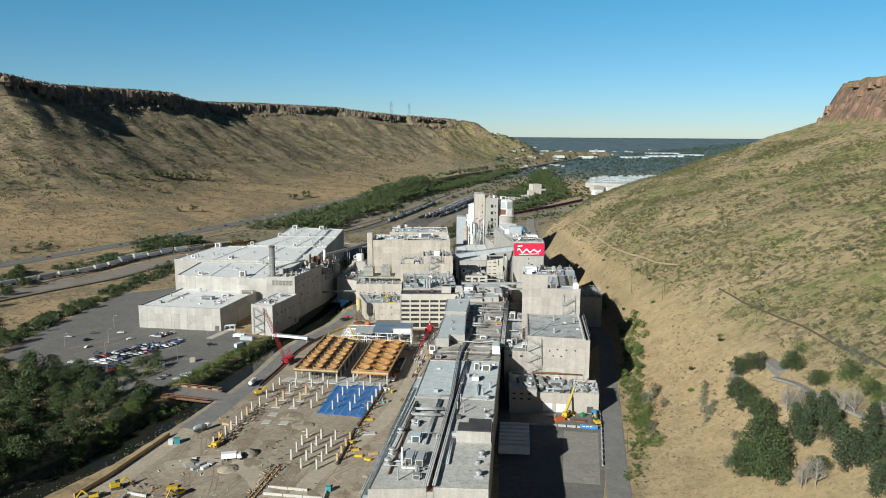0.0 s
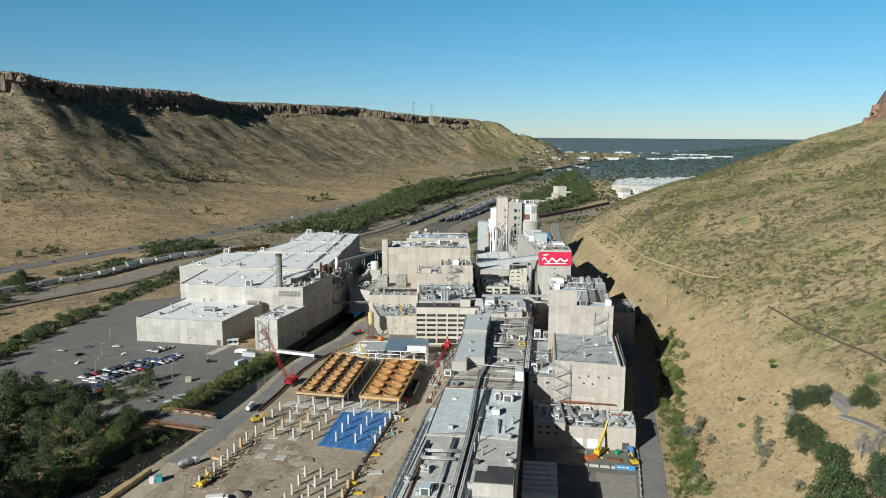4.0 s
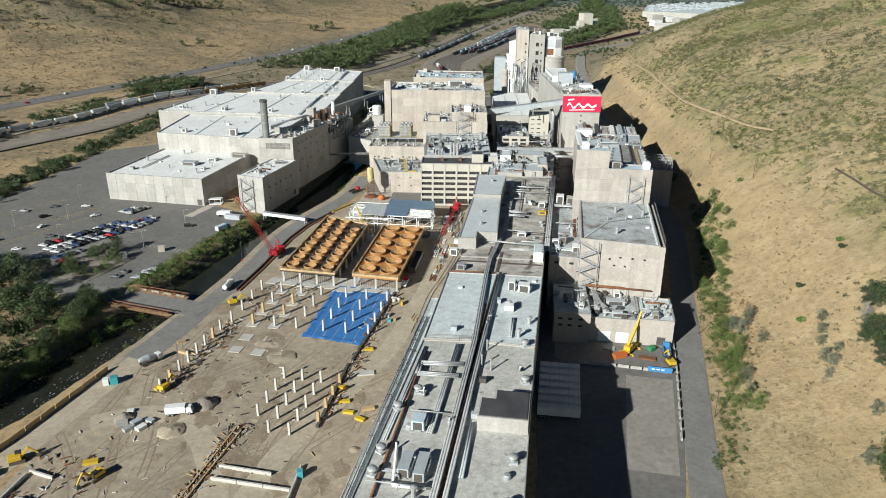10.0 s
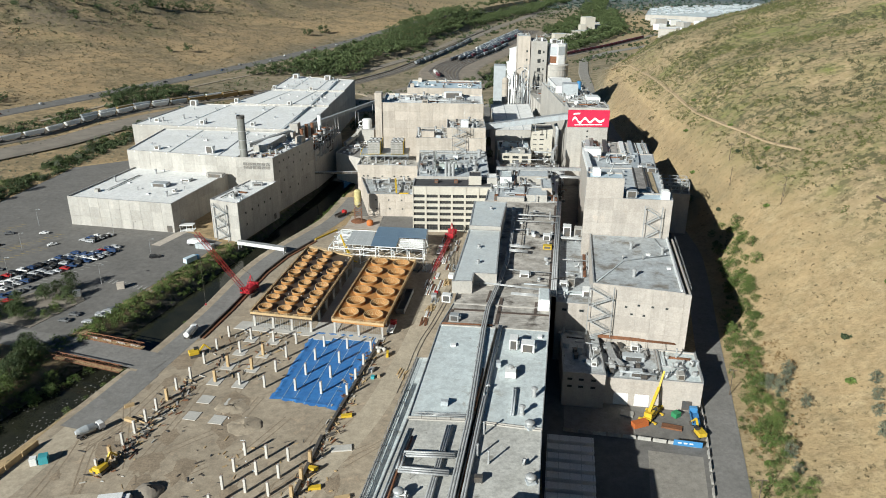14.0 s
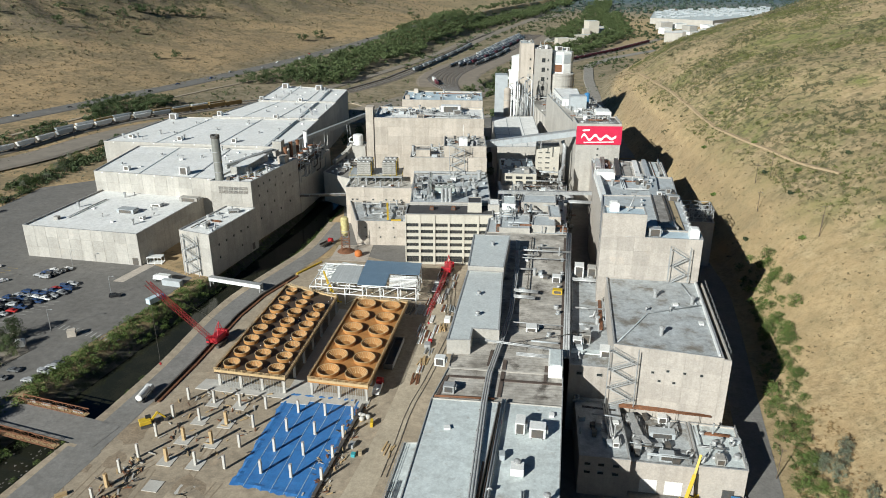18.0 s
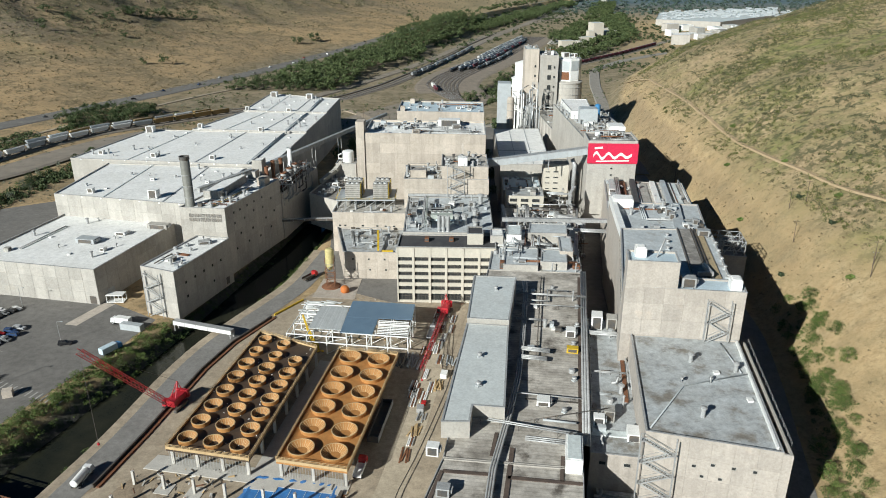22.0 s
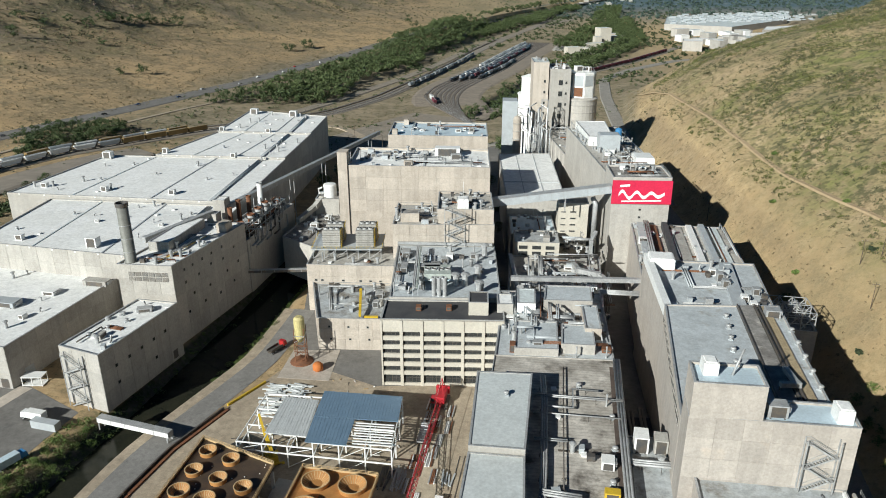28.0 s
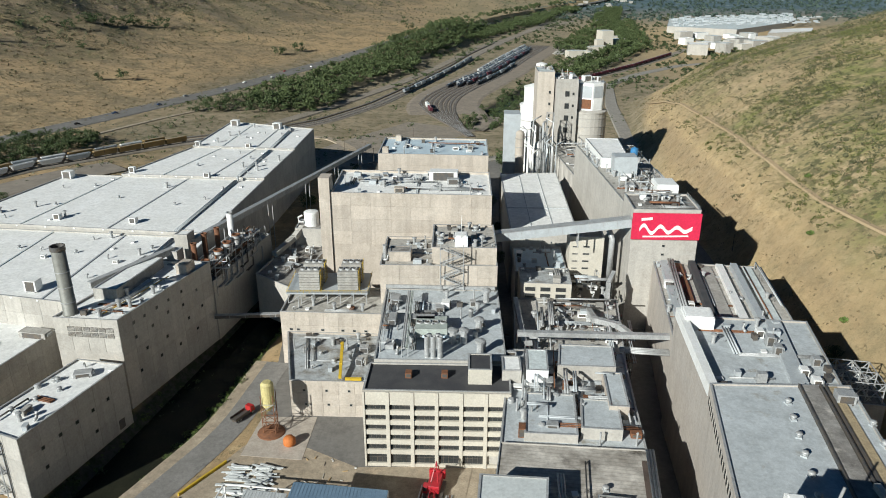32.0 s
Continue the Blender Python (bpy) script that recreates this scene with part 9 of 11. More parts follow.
lathe(bm, (-40.8, 338, 0), [(1.2, 0), (1.8, 0.6), (1.8, 2.2), (1.2, 2.9), (0.3, 3.1)], 18)
part("shell", bm, mat("orange paint", (0.55, 0.17, 0.04)), t, smooth=True)
slab("slab_site", [(-54, 333), (-36, 331), (-35, 352), (-52, 352)], 0.12, CONCRETE_TAN, "pale tan concrete apron before the process block", "slab", 0.2)

# ---- loading yard ----
def make_trailer():
    t = thing("semi_trailer", "white box semi-trailer parked in the yard", "trailer", group="parked trailers")
    bm = bmesh.new()
    box(bm, -6.6, 6.6, -1.28, 1.28, 1.1, 4.0)
    bmesh.ops.bevel(bm, geom=bm.edges[:], offset=0.06, segments=1, affect="EDGES")
    part("cargo_box", bm, PAINT_WHITE, t)
    for k in range(5):
        bm = bmesh.new()
        box(bm, -6.4 + k * 3.1, -6.3 + k * 3.1, -1.3, 1.3, 3.95, 4.05)
        part("roof_bow", bm, STEEL, t)
    bm = bmesh.new()
    box(bm, -6.5, 6.0, -0.5, 0.5, 0.8, 1.1)
    for x in (3.2,):
        box(bm, x - 0.1, x + 0.1, -0.9, -0.7, 0, 0.9)
        box(bm, x - 0.1, x + 0.1, 0.7, 0.9, 0, 0.9)
    part("chassis", bm, STEEL_DARK, t)
    wheel_parts(t, (-5.4, -4.2), (-1.05, 1.05), 0.5, 0.3)
    return hide_master(t)


TRAILER = make_trailer()
for k in range(7):
    place(TRAILER, turned(31.3 + 0.65 * k, 124.5 + 4.1 * k, 0.06, -8))
t = thing("site_banner", "blue banner board with white marks on the fence", "banner", (70, 151, 0))
bm = bmesh.new()
beam(bm, (66, 151.6, 1.1), (74, 150, 1.1), 0.12, 1.9)
part("board", bm, PAINT_BLUE, t)
for k in range(3):
    bm = bmesh.new()
    beam(bm, (67.2 + k * 1.6, 151.3 - k * 0.32, 1.15), (68.2 + k * 1.6, 151.1 - k * 0.32, 1.15), 0.16, 0.4)
    part("white_bar", bm, PAINT_WHITE, t)
for x, y, w, d, h, m_, lab in ((58.5, 161, 5, 2.2, 1.6, mat("orange machine paint", (0.5, 0.13, 0.03)), "orange lift machine in the yard"), (60, 177, 3.5, 2, 1.6, PAINT_WHITE, "white van-sized box by the dock"), (68, 160, 6, 2.2, 0.5, RUST, "rusty plates on the yard"), (71, 166, 2.4, 2, 1.5, mat("green machine paint", (0.03, 0.25, 0.10)), "green machine in the yard"), (68, 171, 3, 2, 1.4, PAINT_YELLOW, "yellow compressor by the dock"), (72, 171.5, 2.6, 1.8, 1.2, TIMBER, "timber stack by the dock"), (56, 167, 4, 3, 0.4, CONCRETE_GREY, "grey steel plates on the yard")):
    skip_box("yard_crate", lab, x, y, w, d, h, rng.uniform(-20, 40), m_, 0.08)

# ---- tyre tracks and litter of the site ----
DIRT_DARK = mat("damp churned dirt", (0.32, 0.25, 0.175), (0.25, 0.195, 0.135), 3, 0.4, 0.95, bump=0.5, grime=0.3)
rng = random.Random(55)
bm = bmesh.new()
for k in range(46):
    x, y = rng.uniform(-112, -30), rng.uniform(62, 205)
    a = radians(rng.gauss(80, 22))
    bend = rng.uniform(-0.02, 0.02)
    line = []
    for i in range(rng.randint(8, 22)):
        line.append((x, y))
        x, y, a = x + 2.2 * math.cos(a), y + 2.2 * math.sin(a), a + bend
    line = [p for p in line if inside(SITE, np.array([p[0]]), np.array([p[1]]))[0] and not (-60 < p[0] < -24 and p[1] > 165)]
    for (xa, ya), (xb, yb) in zip(line, line[1:]):
        if math.dist((xa, ya), (xb, yb)) > 3:
            continue
        d = Vector((ya - yb, xb - xa)).normalized()
        for o in (-1.0, 1.0):
            w = 0.22
            q = [bm.verts.new((px_ + d.x * (o + e), py_ + d.y * (o + e), 0.062 + 0.0003 * k)) for px_, py_, e in ((xa, ya, -w), (xb, yb, -w), (xb, yb, w), (xa, ya, w))]
            bm.faces.new(q)
tagged(part("tyre_tracks", bm, DIRT_DARK), "dark tyre tracks pressed into the dirt", "track", kind="stuff")
bm = bmesh.new()
for k in range(60):
    x, y = rng.uniform(-114, -30), rng.uniform(60, 215)
    if not inside(SITE, np.array([x]), np.array([y]))[0] or (-60 < x < -22 and y > 163):
        continue
    n, r0 = 14, rng.uniform(1.2, 4.5)
    c = bm.verts.new((x, y, 0.1 + 0.08 * r0 * rng.random()))
    ring = [bm.verts.new((x + r0 * rng.uniform(0.6, 1.3) * math.cos(i * 6.283 / n), y + r0 * rng.uniform(0.6, 1.3) * math.sin(i * 6.283 / n) * 1.5, 0.052)) for i in range(n)]
    for i in range(n):
        bm.faces.new((c, ring[i], ring[(i + 1) % n]))
tagged(part("churned_ground", bm, DIRT_DARK), "low churned mounds and damp patches of dirt", "dirt", kind="stuff")
for material, n, label in ((TIMBER, 90, "scattered planks and offcuts on the dirt"), (STEEL_DARK, 110, "scattered dark steel scrap on the dirt"), (PALE_CONC, 70, "broken pale concrete pieces on the dirt"), (PAINT_WHITE, 50, "white bags and litter on the dirt")):
    bm = bmesh.new()
    hubs = [(rng.uniform(-110, -32), rng.uniform(62, 165)) for _ in range(8)] + [(-20, 300), (-70, 215), (-50, 290), (-12, 290), (-28, 325), (-25, 300)]
    for k in range(n):
        hx, hy = rng.choice(hubs)
        x, y = hx + rng.gauss(0, 5), hy + rng.gauss(0, 6)
        if not inside(SITE, np.array([x]), np.array([y]))[0] or (-60 < x < -22 and 165 < y < 285):
            continue
        L, w, h = rng.uniform(0.4, 2.4), rng.uniform(0.12, 0.4), rng.uniform(0.08, 0.35)
        box(bm, -L / 2, L / 2, -w / 2, w / 2, 0.0, h, turned(x, y, 0.05, rng.uniform(0, 360)))
    tagged(part("site_litter", bm, material), label, "litter", kind="stuff")
# ---- parking lot ----
def row_of_cars(a, b, n, turn, skip=0.25, seed=0):
    rng = random.Random(seed)
    for k in range(n):
        if rng.random() < skip:
            continue
        f = (k + 0.5) / n
        x, y = a[0] + (b[0] - a[0]) * f + rng.uniform(-0.3, 0.3), a[1] + (b[1] - a[1]) * f + rng.uniform(-0.3, 0.3)
        place(rng.choice(CARS[1:5] * 2 + CARS), turned(x, y, 0.07, turn + rng.choice((0, 180)) + rng.uniform(-2, 2)))


for k, (a, b, n) in enumerate((((-196, 257), (-166, 298), 15), ((-191, 254), (-161, 296), 15), ((-183, 283), (-160, 305), 9), ((-178, 310), (-171, 322), 5), ((-182, 312), (-175, 323), 4), ((-186, 246), (-178, 258), 4), ((-201, 262), (-176, 297), 12), ((-172, 284), (-160, 300), 6))):
    row_of_cars(a, b, n, 168, 0.08, k)
row_of_cars((-152, 221), (-147, 234), 5, 170, 0.2, 31)
row_of_cars((-141, 221), (-133, 242), 7, 165, 0.15, 32)
for x, y, k, r in ((-223.5, 322, 4, 20), (-206, 323, 0, 10), (-220.7, 305, 3, 60), (-210, 258.6, 0, 15), (-195.6, 249, 0, 10), (-227, 270, 2, 30), (-236, 314, 1, 0), (-194, 307, 0, 40), (-138, 292, 3, 15), (-203, 276, 4, 10), (-181, 244, 5, 5), (-214, 290, 0, 70)):
    place(CARS[k], turned(x, y, 0.07, r))
PAINTLINE_W = mat("worn white line paint", (0.42, 0.41, 0.38), (0.30, 0.29, 0.27), 1.5, 0.3, 0.8)
PAINTLINE_Y = mat("worn yellow line paint", (0.40, 0.28, 0.07), (0.28, 0.21, 0.08), 1.5, 0.3, 0.8)
t = tagged(new("parking_markings"), "faded white and yellow parking bay lines", "marking", kind="structure")
bm, bm2 = bmesh.new(), bmesh.new()
for (ox, oy), n, b_, L in (((-197, 251), 18, bm, 5), ((-186, 247), 18, bm, 5), ((-150, 252), 14, bm, 5), ((-235, 268), 18, bm2, 5), ((-222, 262), 18, bm2, 5), ((-246, 300), 16, bm2, 5), ((-210, 300), 10, bm2, 5)):
    for k in range(n):
        x, y = ox + k * 1.62, oy + k * 2.35 if b_ is bm else oy + k * 2.4
        if oy == 252:
            x, y = ox + 2.4 * k * 0.9, oy + 12 - k * 0.9 + 0.3
            beam(b_, (x, y, 0.072), (x + 1.0, y + 3.4, 0.072), 0.6, 0.02)
        else:
            beam(b_, (x, y, 0.072), (x - L, y + 1.1, 0.072), 0.22, 0.02)
part("white_lines", bm, PAINTLINE_W, t)
part("yellow_lines", bm2, PAINTLINE_Y, t)
for x, y in ((-183, 253), (-140, 293), (-205, 300), (-228, 290), (-170, 322), (-150, 262), (-215, 335), (-195, 270)):
    light_mast(x, y)
slab("pavement_island", [(-190, 232), (-160, 222), (-150, 246), (-162, 262), (-176, 252)], 0.25, GRAVEL, "raised planted island in the parking lot", "island", 0.3)
slab("pavement_ramp", [(-146, 308), (-141, 307), (-134, 326), (-139, 327)], 0.1, CONCRETE_TAN, "pale concrete strip in the parking lot", "pavement", 0.1)
skip_box("gate_hut", "small pale gate hut in the parking lot", -155, 250, 3, 2.4, 2.6, 20, PAINT_WHITE)
skip_box("gate_hut", "small tan utility hut in the parking lot", -140, 258, 3, 2.4, 2.6, 20, CONCRETE_TAN)
skip_box("dock_trailer", "grey steel trailer beside the annex", -118, 304, 9, 2.6, 2.6, -15, PAINT_GREY)
# truss bridges over the river
for a, b, lab in (((-139.7, 200.0), (-112.2, 190.6), "rusty brown steel truss beside the road bridge"), ((-135.5, 214.6), (-110.6, 206.4), "rusty brown steel pipe truss over the river")):
    t = thing("truss_bridge", lab, "bridge", (a[0], a[1], 0))
    A_, B_ = Vector((*a, 0.3)), Vector((*b, 0.3))
    side = (B_ - A_).cross(Vector((0, 0, 1))).normalized() * 1.0
    for s in (-1, 1):
        for k in range(10):
            p, q = A_.lerp(B_, k / 10) + side * s, A_.lerp(B_, (k + 1) / 10) + side * s
            bm = bmesh.new()
            up = Vector((0, 0, 1.7))
            beam(bm, p, p + up, 0.16)
            beam(bm, p + (up if k % 2 else up * 0), q + (up * 0 if k % 2 else up), 0.12)
            part("web", bm, RUST, t)
        for h in (0, 1.7):
            bm = bmesh.new()
            beam(bm, A_ + side * s + Vector((0, 0, h)), B_ + side * s + Vector((0, 0, h)), 0.22)
            part("chord", bm, RUST, t)
    bm = bmesh.new()
    beam(bm, A_, B_, 1.9, 0.15)
    part("walkway", bm, TIMBER, t)
barrier_line([(-111, 206.8), (-135, 214.9)], 6, 0.25)

# ---- alley between the deck and the packaging hall ----
t = thing("site_trailer", "long dark steel trailer with a worn open bed beside the deck", "trailer", (-17.4, 243, 0.05))
m = turned(-17.4, 243, 0.05, -8.4)
for name, dims in (("bed", (-1.6, 1.6, -10, 10, 1.1, 1.4)), ("side_wall", (-1.75, -1.6, -10, 10, 1.0, 2.9)), ("side_wall", (1.6, 1.75, -10, 10, 1.0, 2.9)), ("headboard", (-1.6, 1.6, -10.15, -10, 1.0, 3.1)), ("tailgate", (-1.6, 1.6, 10, 10.12, 1.0, 2.7))):
    bm = bmesh.new()
    box(bm, *dims, m)
    part(name, bm, STEEL if name == "side_wall" and dims[0] > 0 else STEEL_DARK, t)
for y in (-7.6, -6.3, 5.6, 6.9, 8.2):
    for x in (-1.35, 1.35):
        bm = bmesh.new()
        tube(bm, [m @ Vector((x - 0.2, y, 0.52)), m @ Vector((x + 0.2, y, 0.52))], 0.52, 14)
        part("wheel", bm, RUBBER, t)
for side in (-0.75, 0.75):
    t = thing("rail", "worn steel rail set into the dirt alley", "rail", (-5, 225, 0.1))
    line = [(8.5, 291), (3.2, 262), (-1.9, 241), (-5.5, 227), (-9.4, 213.8), (-11.3, 205), (-13.2, 193), (-16, 178)]
    bm = bmesh.new()
    for a, b in zip(line, line[1:]):
        beam(bm, (a[0] + side, a[1], 0.12), (b[0] + side, b[1], 0.12), 0.22, 0.14)
    part("rail_bar", bm, STEEL_DARK, t)
rng = random.Random(611)
for x, y, n, L, m_, lab in ((-6.7, 239.5, 7, 6.0, TIMBER, "loose stack of timber beams on the dirt"), (-5.2, 247, 5, 4.5, STEEL, "bundle of grey steel bars on the dirt"), (0.1, 265, 7, 6.0, TIMBER, "loose stack of timber beams on the dirt"), (-9.1, 280.5, 10, 9.0, STEEL, "bundles of long steel sections on the dirt"), (-13.2, 281.5, 10, 9.0, STEEL_DARK, "bundles of long dark steel sections on the dirt"), (-9, 228, 4, 7.0, RUST, "rusty bars lying on the dirt"), (4.2, 281, 6, 5.0, PAINT_GREY, "pale bundle of panels on the dirt"), (-15.5, 190, 4, 5.0, TIMBER, "planks lying along the hall")):
    t = thing("beam_stack", lab, "stack", (x, y, 0.05))
    for k in range(n):
        bm = bmesh.new()
        turn_ = radians(rng.gauss(80, 6))
        d = Vector((math.cos(turn_), math.sin(turn_), 0)) * L * rng.uniform(0.35, 0.55)
        c = Vector((x + (k % 4 - 1.5) * 0.75 + rng.gauss(0, 0.15), y + rng.gauss(0, 0.6), 0.22 + 0.34 * (k // 4)))
        beam(bm, c - d, c + d, 0.42, 0.32)
        part("beam", bm, m_, t)
for x, y in ((-25.6, 206.8), (-24.3, 206.2), (-23.0, 205.6), (-24.8, 204.6)):
    bm = bmesh.new()
    lathe(bm, (x, y, 0.05), [(0.55, 0), (0.78, 0.3), (0.8, 0.9), (0.6, 1.25), (0.2, 1.35)], 10)
    for v in bm.verts:
        v.co += Vector((rng.gauss(0, 0.05), rng.gauss(0, 0.05), 0))
    tagged(part("bulk_bag", bm, PALE_CONC, smooth=True), "grey filled bulk bag standing on the dirt", "bag")
for x, y, w, d, h, m_, lab in ((-21.5, 202.1, 2.4, 0.8, 1.6, PAINT_YELLOW, "yellow steel barrier beside the bulk bags"), (-26.3, 191.6, 2.2, 1.5, 1.2, STEEL, "grey compressor on the dirt"), (-23.5, 188.0, 1.4, 1.0, 1.3, OCHRE, "orange crate on the dirt"), (-25.4, 187.2, 1.4, 1.2, 1.0, bpy.data.materials["turquoise plastic"], "turquoise crate on the dirt"), (-5.6, 250.6, 2.6, 2.2, 1.5, STEEL, "grey steel skip on the dirt"), (-4.6, 254, 1.6, 1.4, 1.1, RED_CAR, "small red crate on the dirt"), (1.8, 271, 3.2, 2.2, 1.6, PAINT_WHITE, "pale wrapped bundle on the dirt")):
    skip_box("site_crate", lab, x, y, w, d, h, rng.uniform(-20, 20) + 80, m_)

# ---- railway ----
RAIL = [(-420, 330), (-380, 410), (-344, 472), (-311, 524), (-294, 575), (-270, 622), (-239, 658), (-200, 704), (-150, 745), (-100, 800), (-62, 880), (-19, 1019), (20, 1160), (52, 1299), (110, 1500), (220, 1800)]
YARD_T = [(26, 740), (14, 790), (4, 840), (2, 885), (9, 930), (27, 985), (70, 1100), (110, 1240), (166, 1420)]
FAN_OUT = (0.1, 0.3, 0.7, 1, 1, 1, 1, 1, 1)   # the tracks draw together at the near end
strip("railbed", RAIL, 13, 0.35, GRAVEL, "grey gravel bed of the railway", "railway", True, step=10)
strip("ground_rear_yard", [(-78, 640), (-58, 690), (-30, 735), (0, 780)], 62, 0.22, mat("grey-brown yard dirt", (0.30, 0.255, 0.20), (0.22, 0.19, 0.15), 9, 0.5, 0.95, bump=0.3, grime=0.3), "grey-brown packed dirt yard behind the plant", "yard", True, step=10)
strip("road_rear", [(-84, 640), (-40, 668), (20, 662), (70, 690), (130, 720)], 8, 0.45, ASPHALT_PALE, "worn paved road behind the plant", "road", True, step=8)
strip("railbed", YARD_T[1:], 66, 0.3, mat("dark yard gravel", (0.30, 0.25, 0.195), (0.22, 0.185, 0.145), 9, 0.4, 0.95, bump=0.35, grime=0.3), "wide grey gravel of the rail yard", "railway", True, step=14)
strip("ground_rear_yard", [(-60, 690), (-20, 745), (10, 775), (34, 840)], 44, 0.2, bpy.data.materials["grey-brown yard dirt"], "pale packed dirt round the head of the rail yard", "yard", True, step=9)
strip("road_dirt", [(-150, 770), (-108, 862), (-50, 1012), (-12, 1130), (66, 1420), (160, 1630), (290, 1860)], 12, 0.45, bpy.data.materials["grey-brown yard dirt"], "grey dirt service road beside the main line", "road", True, step=10)
strip("road_yard", [(36, 760), (60, 850), (92, 945), (130, 1050), (158, 1130), (196, 1230)], 13, 0.5, bpy.data.materials["grey-brown yard dirt"], "pale dirt road between rail yard and river trees", "road", True, step=10)
strip("ground_works", [(176, 1190), (215, 1290), (262, 1400), (300, 1500)], 95, 0.3, ASPHALT_PALE, "pale paved ground of the distant water works", "yard", True, step=14)
strip("railbed", [(125, 975), (192, 1072), (256, 1156), (344, 1288), (390, 1370)], 11, 0.4, GRAVEL, "gravel bed of a branch track", "railway", True, step=12)
strip("road_dirt", [(-80, 640), (-60, 690), (-90, 740), (-180, 730), (-262, 640), (-300, 560), (-335, 470)], 7, 0.3, DIRT, "pale dirt road beside the railway", "road", True, step=10)


def along(line, step):
    d = 0.0
    for a, b in zip(line, line[1:]):
        L = math.dist(a, b)
        while d < L:
            f = d / L
            yield a[0] + (b[0] - a[0]) * f, a[1] + (b[1] - a[1]) * f, math.degrees(math.atan2(b[1] - a[1], b[0] - a[0]))
            d += step
        d -= L


def yard_line(o):
    """One track of the yard, o metres from its middle, with its near end drawn in."""
    full = offset_line(YARD_T, o)
    return [(p[0] + (q[0] - p[0]) * f, p[1] + (q[1] - p[1]) * f) for p, q, f in zip(YARD_T, full, FAN_OUT)]


def offset_line(line, o):
    out = []
    for i, p in enumerate(line):
        a, b = line[max(i - 1, 0)], line[min(i + 1, len(line) - 1)]
        L = math.dist(a, b)
        out.append((p[0] + (b[1] - a[1]) / L * o, p[1] - (b[0] - a[0]) / L * o))
    return out


GRAVEL_DARK = mat("dark oily ballast", (0.15, 0.125, 0.10), (0.10, 0.085, 0.07), 5, 0.4, 0.95, bump=0.3)


def track(line, label):
    strip("railbed", line, 2.9, 0.62, GRAVEL_DARK, "dark oily ballast under a track", "railway", True, step=12)
    t = thing("track", label, "railway track", (*line[len(line) // 2], 0), kind="structure")
    for o in (-0.75, 0.75):
        bm = bmesh.new()
        L = [p[:2] for p in along(offset_line(line, o), 12)]
        for a, b in zip(L, L[1:]):
            beam(bm, (*a, height(*a) + 0.9), (*b, height(*b) + 0.9), 0.14, 0.16)
        part("rail", bm, STEEL, t)
    bm = bmesh.new()
    for x, y, r in along(line, 2.4):
        m = turned(x, y, height(x, y) + 0.72, r)
        box(bm, -0.15, 0.15, -1.3, 1.3, 0, 0.12, m)
    tagged(part("sleepers", bm, BARK, t), kind="stuff")


strip("railbed", offset_line(RAIL[:7], 22), 34, 0.28, GRAVEL, "dark gravel yard beside the railway", "railway", True, step=10)
for o in (-3.2, 3.2):
    track(offset_line(RAIL[1:13], o), "railway track on gravel and dark sleepers")
for o in (-23, -18, -13, -8, -3, 2, 7, 12):
    track(yard_line(o), "rail yard track on gravel curving towards the plant")
track(offset_line(RAIL[7:15], -11), "railway track on gravel and dark sleepers")


def make_railcar(kind, material, label):
    t = thing("railcar", label, "railcar", group="railcars")
    bm = bmesh.new()
    if kind == "tank":
        tube(bm, [(-8, 0, 2.5), (-7.4, 0, 2.5), (7.4, 0, 2.5), (8, 0, 2.5)], [0.8, 1.45, 1.45, 0.8], 14)
    elif kind == "hopper":
        box(bm, -8.2, 8.2, -1.5, 1.5, 1.3, 4.5)
        for v in bm.verts:
            if v.co.z < 2:
                v.co.x *= 0.72
        bmesh.ops.bevel(bm, geom=[e for e in bm.edges if min(v.co.z for v in e.verts) > 4], offset=0.4, segments=2, affect="EDGES")
    else:
        box(bm, -8.2, 8.2, -1.5, 1.5, 1.2, 4.6)
        bmesh.ops.bevel(bm, geom=bm.edges[:], offset=0.08, segments=1, affect="EDGES")
    part("body", bm, material, t)
    bm = bmesh.new()
    box(bm, -8.6, 8.6, -1.2, 1.2, 0.95, 1.2)
    gear = bm
    bm = bmesh.new()
    if kind == "tank":
        lathe(bm, (0, 0, 3.8), [(0.6, 0), (0.6, 0.5), (0.3, 0.6)], 10)
        box(bm, -1.6, 1.6, -0.9, 0.9, 3.9, 4.0)
    else:
        box(bm, -7.6, 7.6, -0.3, 0.3, 4.5, 4.7)
    part("hatch", bm, STEEL, t)
    for x in (-6, 6):
        bm = gear
        for dx in (-0.9, 0.9):
            tube(bm, [(x + dx, -0.85, 0.45), (x + dx, 0.85, 0.45)], 0.45, 10)
        box(bm, x - 1.4, x + 1.4, -1.0, 1.0, 0.5, 0.9)
    part("running_gear", gear, STEEL_DARK, t)
    return hide_master(t)


HOPPER_W = make_railcar("hopper", PAINT_WHITE, "white covered hopper railcar on the track")
HOPPER_G = make_railcar("hopper", PAINT_GREY, "grey covered hopper railcar on the track")
BOXCAR = make_railcar("box", mat("faded yellow railcar paint", (0.30, 0.20, 0.08)), "faded yellow boxcar on the track")
TANKER = make_railcar("tank", mat("black railcar paint", (0.06, 0.06, 0.065), None, 3, 0.4, 0.35), "black tank railcar in the yard")
REDCAR = make_railcar("hopper", mat("maroon railcar paint", (0.16, 0.035, 0.05)), "maroon hopper railcar on the branch track")
for k, (x, y, r) in enumerate(along(offset_line(RAIL[1:8], 3.2), 18.2)):
    place(BOXCAR if k in (16, 17, 18, 19) else (HOPPER_W if k % 5 else HOPPER_G), turned(x, y, height(x, y) + 0.98, r))
